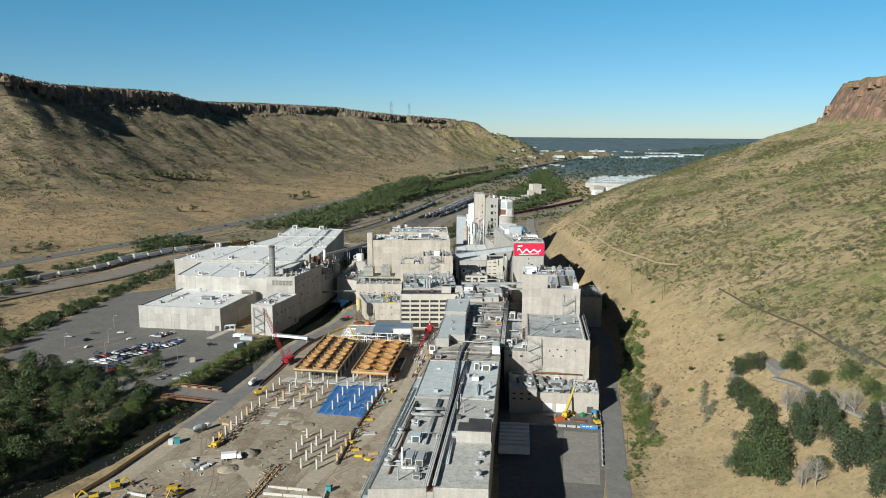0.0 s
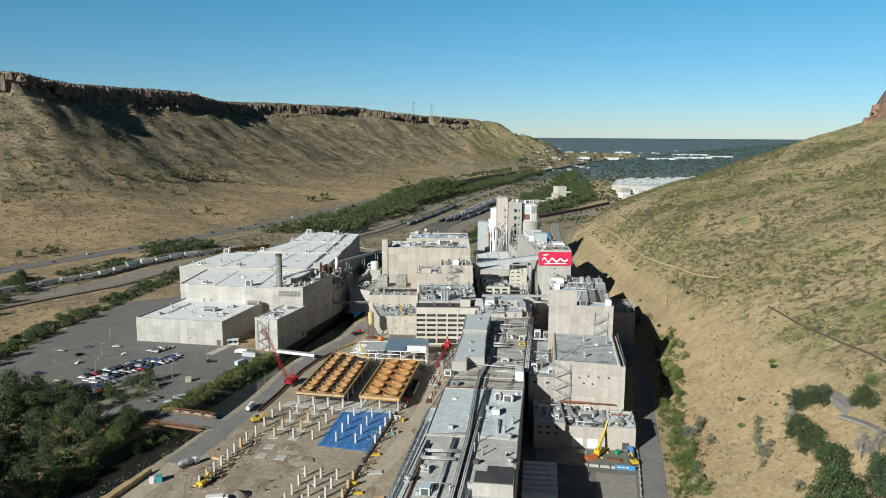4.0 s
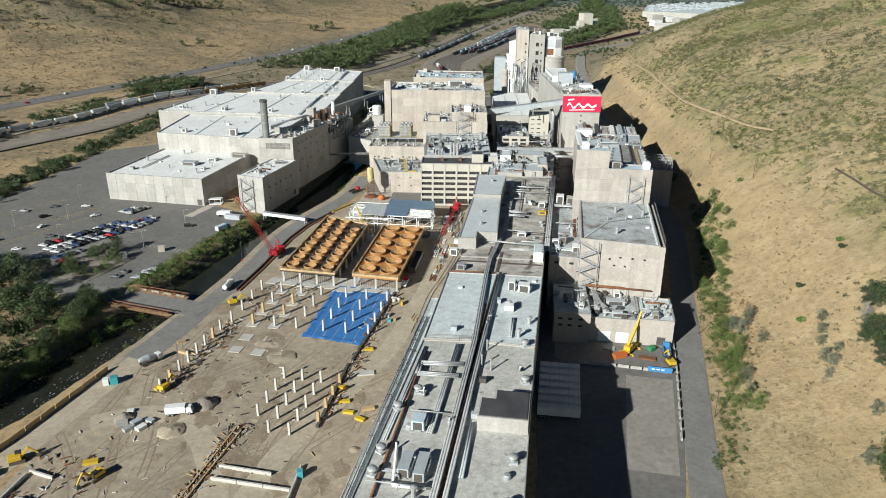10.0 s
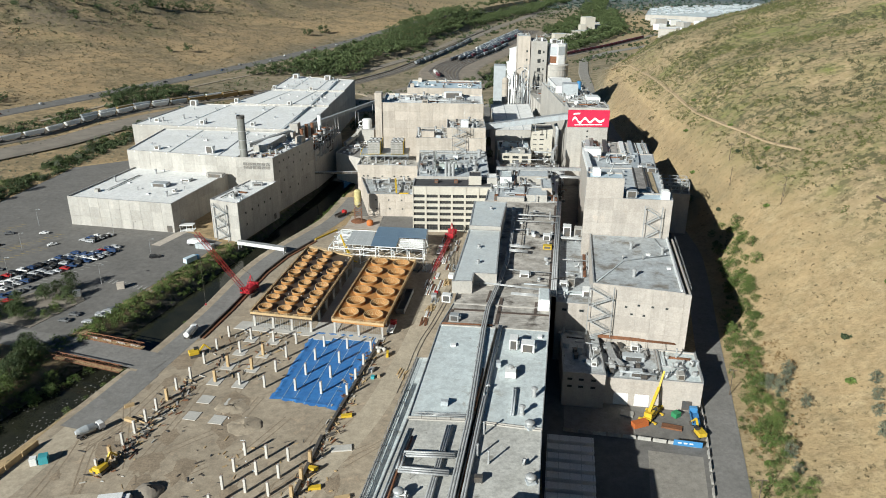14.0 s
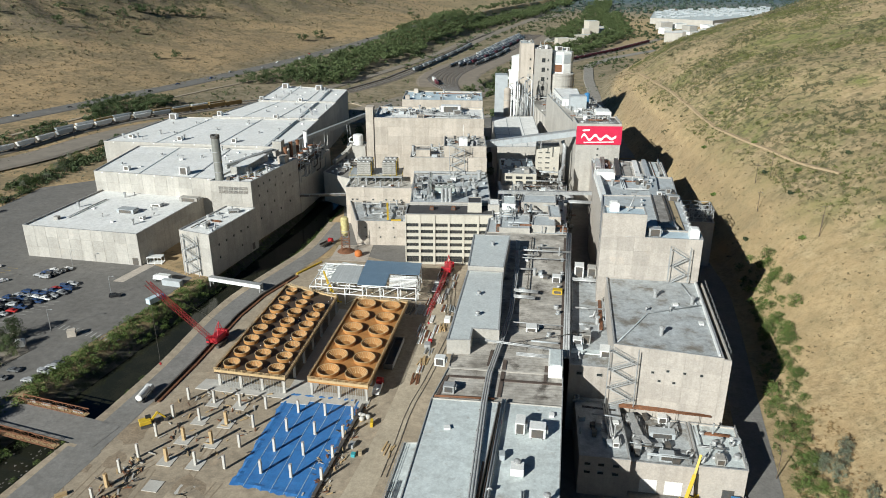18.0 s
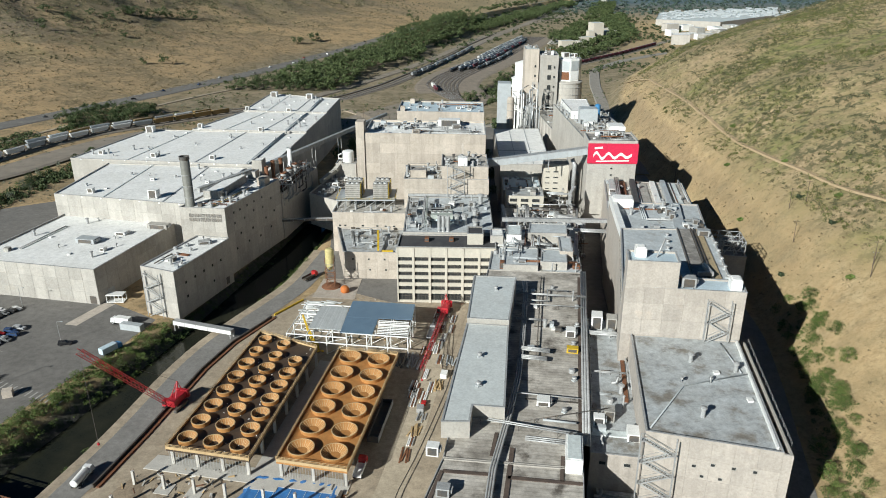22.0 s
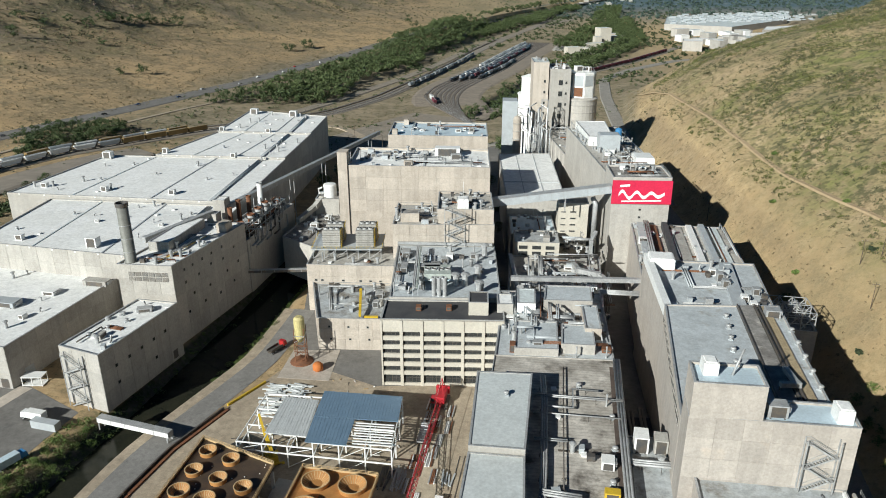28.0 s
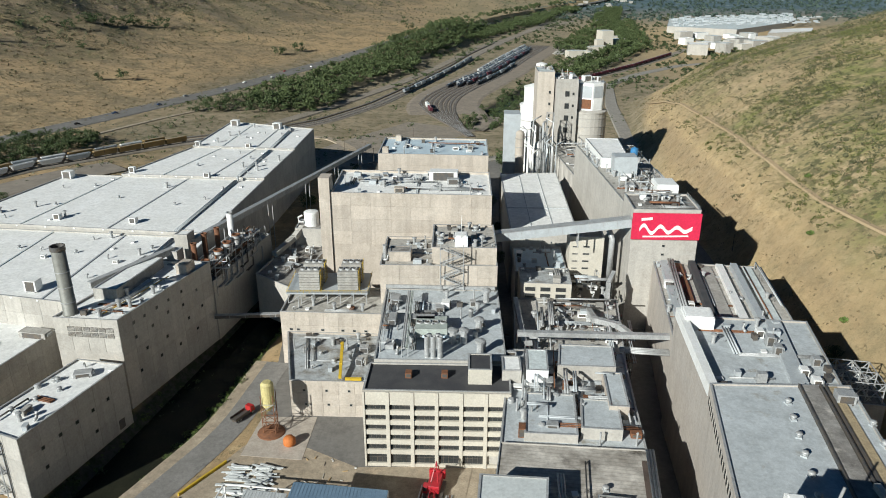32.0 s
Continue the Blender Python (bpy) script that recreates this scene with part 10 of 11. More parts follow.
for k, (x, y, r) in enumerate(along(offset_line(RAIL[3:8], -3.2), 18.2)):
    if k > 2:
        place((HOPPER_G, HOPPER_W, BOXCAR)[k % 3], turned(x, y, height(x, y) + 0.98, r))
for o, first, last, kinds in ((-23, 21, 37, (HOPPER_W, HOPPER_W, HOPPER_G)), (-18, 14, 36, (TANKER, HOPPER_G, TANKER, TANKER)), (-13, 15, 35, (HOPPER_G, HOPPER_W, HOPPER_G)), (-8, 14, 35, (TANKER,)), (-3, 15, 33, (TANKER, REDCAR, TANKER)), (7, 15, 24, (TANKER, TANKER, HOPPER_G))):
    for k, (x, y, r) in enumerate(along(yard_line(o), 18.4)):
        if first <= k <= last:
            place(kinds[k % len(kinds)], turned(x, y, height(x, y) + 0.98, r))
for k, (x, y, r) in enumerate(along(yard_line(-18), 18.4)):
    if k in (6, 7):
        place((REDCAR, HOPPER_W)[k - 6], turned(x, y, height(x, y) + 0.98, r))
for k, (x, y, r) in enumerate(along(offset_line(RAIL[10:14], 3.2), 18.4)):
    if 4 <= k <= 20:
        place((HOPPER_G, HOPPER_G, TANKER)[k % 3], turned(x, y, height(x, y) + 0.98, r))
for k, (x, y, r) in enumerate(along([(168, 1040), (192, 1072), (256, 1156), (344, 1288)], 18.4)):
    place(REDCAR, turned(x, y, height(x, y) + 0.9, r))

# ---- highway traffic and poles ----
for k, (x, y, r) in enumerate(along(HIGHWAY[3:9], 46)):
    o = (-6, 6, -3, 4)[k % 4]
    a = radians(r)
    place(CARS[(k * 5) % 11], turned(x + math.sin(a) * o, y - math.cos(a) * o, height(x, y) + 1.0, r))
bm = bmesh.new()
for o in (-10.2, 10.2, -0.6, 0.6):
    L = [p[:2] for p in along(offset_line(HIGHWAY[3:10], o), 14)]
    for a, b in zip(L, L[1:]):
        za, zb = (max(height(p[0] + q, p[1]) for q in (-11, 0, 11)) for p in (a, b))
        beam(bm, (*a, za + 0.45), (*b, zb + 0.45), 0.3, 0.1)
tagged(part("highway_markings", bm, PAINTLINE_W), "pale edge and centre lines along the highway", "marking", kind="structure")


def utility_pole(x, y, h=10):
    z = height(x, y)
    t = thing("utility_pole", "weathered wooden utility pole with a crossarm", "utility pole", (x, y, z), group="utility poles")
    bm = bmesh.new()
    tube(bm, [(x, y, z - 0.5), (x, y, z + h)], [0.17, 0.1], 6)
    part("pole", bm, BARK, t)
    bm = bmesh.new()
    beam(bm, (x - 1.2, y, z + h - 0.7), (x + 1.2, y, z + h - 0.7), 0.12)
    part("crossarm", bm, BARK, t)
    for dx in (-1.0, 0, 1.0):
        bm = bmesh.new()
        lathe(bm, (x + dx, y, z + h - 0.64), [(0.06, 0), (0.09, 0.1), (0.04, 0.2)], 6)
        part("insulator", bm, PAINT_GREY, t)


for x, y in ((156, 367), (162, 365), (149, 344), (154, 295), (157, 300), (130, 420), (170, 200), (165, 150), (140, 480), (80, 125), (92, 178)):
    utility_pole(x, y)
for x, y in ((-300, 560), (-272, 610), (-232, 655), (-180, 705), (-120, 752), (-70, 690), (-52, 670), (-30, 690), (-45, 655), (-20, 720)):
    utility_pole(x, y, 12)
for x, y in ((-60, 2330), (0, 2400)):
    z = height(x, y)
    t = thing("power_pylon", "grey steel lattice power pylon on the mesa", "pylon", (x, y, z))
    bm = bmesh.new()
    for s in (-1, 1):
        for q in (-1, 1):
            beam(bm, (x + 5 * s, y + 5 * q, z - 1), (x + 0.8 * s, y + 0.8 * q, z + 46), 0.4)
    for k in range(7):
        w = 5 - 4.2 * k / 7
        zz = z + 46 * k / 7
        beam(bm, (x - w, y - w, zz), (x + w * 0.9, y - w, zz + 6), 0.22)
        beam(bm, (x + w, y - w, zz), (x - w * 0.9, y - w, zz + 6), 0.22)
    part("tower", bm, STEEL_DARK, t)
    for k, zz in enumerate((30, 37, 44)):
        bm = bmesh.new()
        beam(bm, (x - 8, y, z + zz), (x + 8, y, z + zz), 0.5)
        part("crossarm", bm, STEEL_DARK, t)

# ---- far buildings ----
CP = [(436, 1640), (546, 1570), (733, 1760), (845, 2010), (500, 1850)]
cp = building("factory", "large low factory with a busy pale roof", CP, 14, CONCRETE, ROOF_PALE, z0=-1)
for plan, h in (([(372, 1300), (400, 1292), (412, 1330), (382, 1336)], 15), ([(600, 1560), (700, 1600), (740, 1680), (640, 1640)], 9), ([(820, 1900), (1000, 2000), (1000, 2140), (850, 2060)], 12)):
    building("factory", "pale block of a distant factory", plan, h, CONCRETE, ROOF_WHITE, z0=-1)
rng = random.Random(177)
for k in range(26):
    u, v = rng.random(), rng.random()
    x, y = 385 + 150 * u + 40 * v, 1330 + 250 * v - 40 * u
    building("factory", "small pale block of a distant factory", quad((x, y), rng.uniform(10, 30), rng.uniform(10, 26), 20), rng.uniform(5, 15), rng.choice((CONCRETE, PAINT_WHITE, CONCRETE_GREY)), rng.choice((ROOF_WHITE, ROOF_PALE, ROOF_GREY)), z0=-1, parapet=0.3)
slab("pavement_far_lot", [(470, 1430), (640, 1500), (640, 1580), (440, 1560)], 0.3, ASPHALT_PALE, "grey car park before the distant factory", "parking lot", 2.0)
bm = bmesh.new()
rng = random.Random(77)
for k in range(220):
    u, v = rng.random(), rng.random()
    x, y = 450 + 330 * u + 60 * v, 1650 + 150 * u + 230 * v - 60 * (1 - v) * u
    w, d, h = rng.uniform(3, 14), rng.uniform(3, 10), rng.uniform(1, 4)
    box(bm, x, x + w, y, y + d, 13.9, 14 + h)
tagged(part("roof_equipment", bm, PAINT_GREY, cp), kind="stuff")
for x, y, w, d, h in ((185, 1255, 22, 14, 10), (215, 1262, 14, 12, 8), (262, 1400, 20, 22, 26), (250, 1380, 12, 10, 14), (236, 1345, 26, 14, 7), (205, 1290, 16, 12, 6), (290, 1440, 24, 20, 9), (225, 1320, 14, 10, 9), (300, 1500, 20, 14, 8)):
    building("water_works", "cream concrete block of distant water works", quad((x, y), w, d, 15), h, OFFCREAM, ROOF_PALE, z0=-1, parapet=0.3)
for k in range(4):
    for i in range(3):
        slab("settling_tank", quad((172 + i * 16 + k * 4, 1300 + k * 16), 13, 12, 15), 1.2, CONCRETE_GREY, "open concrete settling tank of the water works", "tank", 1.6, kind="")
bm = bmesh.new()
for k in range(46):
    y = rng.uniform(2150, 3600)
    x = 330 + (y - 2000) * rng.uniform(0.05, 0.62)
    w, d, h = rng.uniform(8, 18), rng.uniform(8, 14), rng.uniform(3, 6)
    z = height(x, y)
    box(bm, x, x + w, y, y + d, z - 2, z + h)
tagged(part("distant_town", bm, CONCRETE_GREY), "scattered pale roofs of a distant town", "town", kind="stuff")
bm = bmesh.new()
for x, y, w, d in ((690, 2780, 60, 50), (880, 2800, 110, 60), (1010, 2880, 150, 60), (1190, 2960, 90, 60), (1080, 3080, 140, 60), (560, 2620, 36, 30), (800, 3010, 60, 40)):
    z = height(x, y)
    box(bm, x, x + w, y, y + d, z - 3, z + 6)
tagged(part("distant_warehouses", bm, ROOF_PALE), "long white warehouse roofs on the distant plain", "warehouse", kind="stuff")

# ---- trees by the river, lot and railway ----
rng = random.Random(99)


def scatter(poly, n, kinds, smin=0.8, smax=1.25, gap=2.5):
    xs, ys = [p[0] for p in poly], [p[1] for p in poly]
    put = []
    tries = 0
    while len(put) < n and tries < n * 30:
        tries += 1
        x, y = rng.uniform(min(xs), max(xs)), rng.uniform(min(ys), max(ys))
        if not inside(poly, np.array([x]), np.array([y]))[0] or any(math.hypot(x - a, y - b) < gap for a, b in put):
            continue
        put.append((x, y))
        m = turned(x, y, height(x, y) - 0.1, rng.uniform(0, 360)) @ Matrix.Diagonal((*[rng.uniform(smin, smax)] * 3, 1))
        set_tree(rng.choice(kinds), m)


FAR_TREES = []


def set_tree(master, m):
    s = m.to_scale()
    if m.translation.y > 600 and m.translation.x < 100:
        FAR_TREES.append((*m.translation, s[0]))
        return None
    ob = place(master, Matrix.Translation(m.translation) @ m.to_quaternion().to_matrix().to_4x4())
    ob.scale = s
    return ob


def line_of(pts, step, wide, kinds, smin=0.7, smax=1.2):
    for x, y, r in along(pts, step):
        x, y = x + rng.gauss(0, wide), y + rng.gauss(0, wide)
        set_tree(rng.choice(kinds), turned(x, y, height(x, y) - 0.1, rng.uniform(0, 360)) @ Matrix.Diagonal((*[rng.uniform(smin, smax)] * 3, 1)))


scatter([(-262, 180), (-192, 60), (-166, 100), (-157, 135), (-155, 190), (-162, 207), (-187, 222), (-225, 240), (-255, 250)], 90, TREES, 0.9, 1.25, 5.4)
scatter([(-300, 250), (-262, 180), (-240, 245), (-265, 300)], 16, TREES, 0.6, 0.9, 5)
line_of([(-156, 132), (-149, 160), (-146, 190), (-152, 205)], 3.2, 2, TREES_BRIGHT + TREES[3:], 0.8, 1.2)
line_of([(-137, 178), (-129, 198)], 3, 2, TREES_BRIGHT, 0.6, 1.0)
line_of([(-136, 222), (-124, 254), (-112, 286), (-104, 305)], 3.2, 1.8, TREES_BRIGHT, 0.4, 0.65)
line_of([(-130, 222), (-118, 254), (-107, 284)], 4.5, 1.4, TREES_BRIGHT, 0.3, 0.5)
line_of([(-124, 168), (-113, 205), (-99, 255), (-84, 308), (-73, 355), (-62, 410)], 5.5, 0.9, SHRUBS[1:2] + TREES_BRIGHT[:1], 0.35, 0.6)
scatter([(-189, 233), (-160, 223), (-151, 246), (-162, 261), (-176, 251)], 22, TREES[3:] + TREES_BRIGHT + TREES[1:2], 0.6, 0.9, 3.0)
line_of([(-266, 300), (-268, 370), (-262, 440), (-258, 500), (-250, 560)], 5, 5, TREES[3:] + TREES_BRIGHT[1:] + SAGES, 0.5, 0.95)
line_of([(-340, 400), (-335, 470), (-356, 480), (-372, 520)], 7, 8, TREES[3:] + TREES[1:2], 0.6, 1.0)
scatter([(-420, 590), (-395, 600), (-385, 640), (-405, 640)], 10, TREES, 0.5, 0.8, 4)
scatter([(-318, 645), (-290, 620), (-262, 645), (-250, 690), (-268, 705), (-310, 695)], 60, TREES, 0.8, 1.2, 4.5)
scatter([(-235, 800), (-150, 815), (-110, 870), (-150, 890), (-215, 850)], 40, TREES, 0.9, 1.3, 6)
scatter([(-8, 540), (30, 552), (33, 600), (-20, 600)], 8, TREES, 0.8, 1.1, 5)
scatter([(26, 470), (32, 470), (33, 520), (27, 510)], 4, TREES[3:], 0.7, 0.9, 4)
line_of([(46, 640), (44, 655), (52, 664)], 5, 3, TREES, 1.2, 1.5)
line_of([(30, 770), (42, 830), (66, 905), (96, 975), (128, 1040)], 7, 5, TREES, 0.7, 1.1)
line_of([(-70, 560), (-62, 600), (-50, 640)], 8, 4, TREES[1:], 0.5, 0.8)
# foot of the hill
line_of([(89, 128), (95, 150), (105, 192), (112, 218), (124, 254), (132, 280), (138, 304)], 2.8, 2.6, TREES_BRIGHT + TREES_BRIGHT + SHRUBS[1:2], 0.65, 1.0)
line_of([(96, 130), (102, 160), (110, 190)], 3.0, 3.0, SAGES + SHRUBS, 0.5, 0.9)
line_of([(120, 248), (129, 285), (133, 312)], 4.0, 2.0, TREES_BRIGHT, 0.45, 0.7)
line_of([(128, 352), (135, 380)], 4, 2, TREES[3:], 0.6, 0.9)
def grove(spots, kinds, lo, hi, dz=-0.2):
    r = random.Random(len(spots))
    for k, (x, y) in enumerate(spots):
        set_tree(kinds[k % len(kinds)], turned(x, y, height(x, y) + dz, 47 * k) @ Matrix.Diagonal((*[r.uniform(lo, hi)] * 3, 1)))


grove([(113, 74), (111, 81), (119, 79), (119, 93), (112, 88), (115, 69), (116, 84), (114, 91), (122, 92), (121, 82), (126, 101), (130, 109), (109, 82)], TREES[:3], 0.85, 1.15)
grove([(132, 82), (133, 91), (134, 57), (138, 56), (130, 38), (142, 60), (141, 51), (139, 92), (142, 88), (139, 77), (135, 64), (146, 66)], JUNIPERS[1:], 1.2, 1.6)
grove([(144, 159), (147, 157), (150, 153), (157, 138), (133, 144), (132, 121), (131, 130), (134, 132), (143, 162), (135, 143), (134, 137), (156, 137)], JUNIPERS[:1] + TREES[3:], 0.95, 1.3)
grove([(166, 149), (155, 116), (158, 116), (163, 91), (165, 99), (165, 109), (161, 86), (158, 77), (163, 111), (126, 62)], TREES_BRIGHT[:1] + TREES[3:], 0.8, 1.15)
grove([(152, 92), (150, 97), (153, 87), (141, 112), (142, 108), (138, 154), (122, 57), (121, 61), (145, 109), (154, 73), (151, 90), (140, 110), (136, 150), (119, 60)], DEAD, 1.0, 1.5)
grove([(129, 164), (126, 157), (123, 151), (120, 142), (117, 133), (119, 110), (108, 92), (125, 144), (121, 138)], SAGES, 0.6, 0.85)
grove([(184, 164), (177, 133), (175, 119), (175, 110), (179, 148), (180, 163), (180, 193), (178, 213), (181, 183), (176, 126), (174, 114), (178, 140)], SAGES, 0.45, 0.7)
slab("pavement_track", [(150, 138), (156, 140), (162, 152), (152, 158)], height(156, 147) + 0.6, ASPHALT_PALE, "short grey paved pad among the trees", "path", 3.0)
strip("path_track", [(150, 140), (153, 125), (152, 112), (154, 96), (155, 80)], 4.5, 0.25, ASPHALT_PALE, "narrow grey track among the trees", "path", True, step=5)
strip("fence_line", [(177, 262), (177, 244), (178, 208), (179, 180), (178, 153), (178, 130), (177, 107), (172, 70)], 0.45, 0.5, BARK, "dark low fence line overgrown with brush", "fence", True, step=6)
for x, y in ((153, 202), (133, 190), (124.4, 168.5), (154.8, 207.6), (160, 337), (156, 444), (145, 390), (162, 371), (171, 356), (174, 490), (171, 410), (188, 346), (140, 330), (150, 300)):
    ob = set_tree(rng.choice(SHRUBS[:2]), turned(x, y, height(x, y) - 0.1, 30) @ Matrix.Diagonal((1.7, 1.7, 1.3, 1)))
for k, (x, y) in enumerate(((-439, 1081), (-433, 1086), (-428, 1090), (-424, 1093), (-418, 1102), (-412, 1114), (-407, 1128), (-402, 1146), (-394, 1150), (-385, 1159), (-376, 1165), (-367, 1171), (-430, 1096), (-415, 1118), (-398, 1140), (-490, 999), (-470, 1007), (-212, 1157), (-218, 1150), (-68, 1493), (-339, 892), (-538, 930), (-458, 1039), (-438, 1047), (-60, 1440), (-52, 1446), (-193, 1190), (-200, 1182), (-517, 891), (-549, 855), (-320, 907), (-468, 933), (-396, 986))):
    set_tree(TREES[k % 4], turned(x, y, height(x, y) - 0.2, 33 * k) @ Matrix.Diagonal((*[1.1 + 0.15 * (k % 4)] * 3, 1)))


line_of([(46, 770), (60, 840), (84, 910), (112, 985), (150, 1050)], 6, 4, TREES, 0.6, 1.0)


# ---- scrub and far woods, past counting ----
def clumps(name, label, spots, leaf, n=16, leaf_size=1.0):
    """Leafy clumps joined in one mesh; spots: x, y, z, radius."""
    r = np.random.default_rng(5)
    S = np.array(spots)
    k = len(S)
    c = np.repeat(S[:, :3], n, 0)
    rad = np.repeat(S[:, 3], n)[:, None]
    d = r.normal(size=(k * n, 3))
    d /= np.linalg.norm(d, axis=1)[:, None]
    p = c + d * rad * np.array([0.85, 0.85, 0.55]) * r.random((k * n, 1)) ** 0.4 + rad * np.array([0, 0, 0.45])
    a = r.normal(size=(k * n, 3))
    a[:, 2] = np.abs(a[:, 2]) * 0.6
    a /= np.linalg.norm(a, axis=1)[:, None]
    b = np.cross(a, r.normal(size=(k * n, 3)))
    b /= np.linalg.norm(b, axis=1)[:, None]
    s = rad * r.uniform(0.28, 0.55, (k * n, 1)) * leaf_size
    V = np.stack([p - a * s, p + b * s * 0.7, p + a * s, p - b * s * 0.7], 1).reshape(-1, 3)
    F = np.arange(len(V)).reshape(-1, 4)
    me = bpy.data.meshes.new(name)
    me.from_pydata(V.tolist(), [], F.tolist())
    me.materials.append(leaf)
    return tagged(new(name, me), label, "scrub", kind="stuff")


def spots_in(n, x0, x1, y0, y1, rmin, rmax, keep, seed):
    r = np.random.default_rng(seed)
    X, Y = r.uniform(x0, x1, n * 4), r.uniform(y0, y1, n * 4)
    Z = land(X, Y)
    k = keep(X, Y, Z, r.random(n * 4))
    X, Y, Z = X[k][:n], Y[k][:n], Z[k][:n]
    return np.stack([X, Y, Z, r.uniform(rmin, rmax, len(X)) ** 1.0], -1)


OLIVE = mat("olive scrub leaves", (0.078, 0.084, 0.038), (0.125, 0.115, 0.058), 5, 0.5, 0.85, bump=0)
patch = lambda X, Y: lumps(X, Y, 34, 7.7) * 0.6 + lumps(X, Y, 12, 2.7) * 0.4
hill_ok = lambda X, Y, Z, r: inside(HILL, X, Y) & (Z > 34 - 0.02 * (Y - 200)) & (X > 150) & (Z < 150) & (r < 0.28 + 0.75 * np.clip(patch(X, Y) + 0.25, 0, 1))
mesa_ok = lambda X, Y, Z, r: inside(WEST, X, Y) & (Z > 28) & (r < 0.10 + 0.9 * smooth_step(30, 95, Z) * np.clip(patch(X, Y) + 0.45, 0, 1))
clumps("scrub", "low dark olive scrub dotting the hillside", spots_in(12500, 100, 420, 40, 980, 0.45, 1.7, hill_ok, 1), OLIVE, 15, 0.5)
clumps("scrub", "patches of green scrub oak on the hillside", spots_in(11000, 100, 420, 40, 980, 0.6, 2.1, lambda X, Y, Z, r: hill_ok(X, Y, Z, r) & (patch(X, Y) > 0.12), 2), mat("scrub oak leaves", (0.10, 0.115, 0.03), (0.13, 0.13, 0.04), 3, 0.5, 0.8, bump=0), 15, 0.5)
clumps("scrub", "dense dark scrub oak clumps high on the hillside", spots_in(2600, 150, 420, 60, 980, 1.3, 3.0, lambda X, Y, Z, r: inside(HILL, X, Y) & (Z > 48) & (Z < 150) & (lumps(X, Y, 27, 5.2) + 0.5 * lumps(X, Y, 9, 1.7) > 0.28), 42), OLIVE, 22, 0.45)
clumps("scrub", "grey sagebrush tufts on dry grass", spots_in(9000, 90, 420, 20, 980, 0.15, 0.5, lambda X, Y, Z, r: inside(HILL, X, Y) & (Z > 2) & (r < 0.5), 3), mat("dry tufts", (0.24, 0.19, 0.10), (0.17, 0.14, 0.08), 3, 0.5, 0.9, bump=0), 8)
clumps("scrub", "dark scrub scattered over the mesa slopes", spots_in(26000, -800, 300, 560, 2500, 0.8, 2.7, mesa_ok, 4), OLIVE, 7)
clumps("scrub", "dark brush in thick patches on the mesa slopes", spots_in(7000, -800, 300, 600, 2500, 1.8, 4.4, lambda X, Y, Z, r: inside(WEST, X, Y) & (Z > 45) & (Z < 205) & (lumps(X, Y, 38, 0.6) + 0.6 * lumps(X, Y, 13, 3.8) > 0.35), 41), OLIVE, 10, 0.6)
clumps("scrub", "brown sagebrush over the meadow below the mesa", spots_in(16000, -760, 0, 420, 1500, 0.5, 1.5, lambda X, Y, Z, r: inside(WEST, X, Y) & (r < 0.45), 5), bpy.data.materials["dry tufts"], 8)
clumps("scrub", "weeds along railway and river flats", spots_in(1800, -330, -200, 240, 760, 0.3, 1.1, lambda X, Y, Z, r: ~inside(LOT, X, Y) & ~inside(WEST, X, Y) & (distance_to(RAIL, X, Y) > 9) & (X < -215) & (r < 0.6), 6), LEAF_SAGE, 8)
lumpy = random.Random(4)
clumps("far_woods", "dark green cottonwoods along railway and highway", [(x + lumpy.gauss(0, 2.2 * s), y + lumpy.gauss(0, 2.2 * s), z + (0.5 + 6.5 * lumpy.random()) * s, (1.6 + 1.4 * lumpy.random()) * s) for x, y, z, s in FAR_TREES for _ in range(9)], LEAF, 40, 0.45)
belt = [(-185, 790), (-150, 880), (-98, 1060), (-55, 1230), (10, 1450), (95, 1640), (195, 1850), (320, 2100)]
woods = spots_in(9500, -220, 500, 830, 2300, 3.0, 6.5, lambda X, Y, Z, r: (distance_to(belt, X, Y) < 34 + 17 * lumps(X, Y, 60, 1)) | ((distance_to(RIVER_LOW[3:], X, Y) < 24)) | ((distance_to([(200, 1330), (240, 1450), (330, 1700), (420, 2100)], X, Y) < 30) & (patch(X, Y) > -0.1)), 7)
woods[:, 2] += np.random.default_rng(9).random(len(woods)) ** 0.7 * 10.0
woods[:, 3] *= 0.85
clumps("far_woods", "dense green woods along the valley floor", woods, LEAF_MID, 32, 0.55)
# leaf colour of these suburbs is lifted and cooled to imitate haze
clumps("far_woods", "wooded suburbs on the distant plain", spots_in(9000, 250, 2600, 1850, 4700, 3.0, 7.0, lambda X, Y, Z, r: (X > 260 + (Y - 1850) * 0.06) & ~inside(MESA, X, Y) & ~inside(HILL, X, Y) & (r < 0.9), 8), mat("haze-tinted distant leaves", (0.040, 0.070, 0.058), (0.07, 0.10, 0.078), 40, 5, 0.9, bump=0), 14)
thick = [(-262, 180), (-190, 60), (-164, 100), (-154, 135), (-151, 190), (-158, 207), (-187, 222), (-225, 240), (-255, 250)]
clumps("thicket", "dense dark undergrowth between the river cottonwoods", spots_in(900, -265, -140, 55, 255, 1.0, 2.6, lambda X, Y, Z, r: inside(thick, X, Y) & (lumps(X, Y, 16, 3.3) > -0.25), 21), LEAF, 34, 0.55)
bank = [(-158, 118), (-150, 150), (-144, 176), (-147, 200), (-140, 214), (-128, 240), (-114, 280), (-104, 306)]
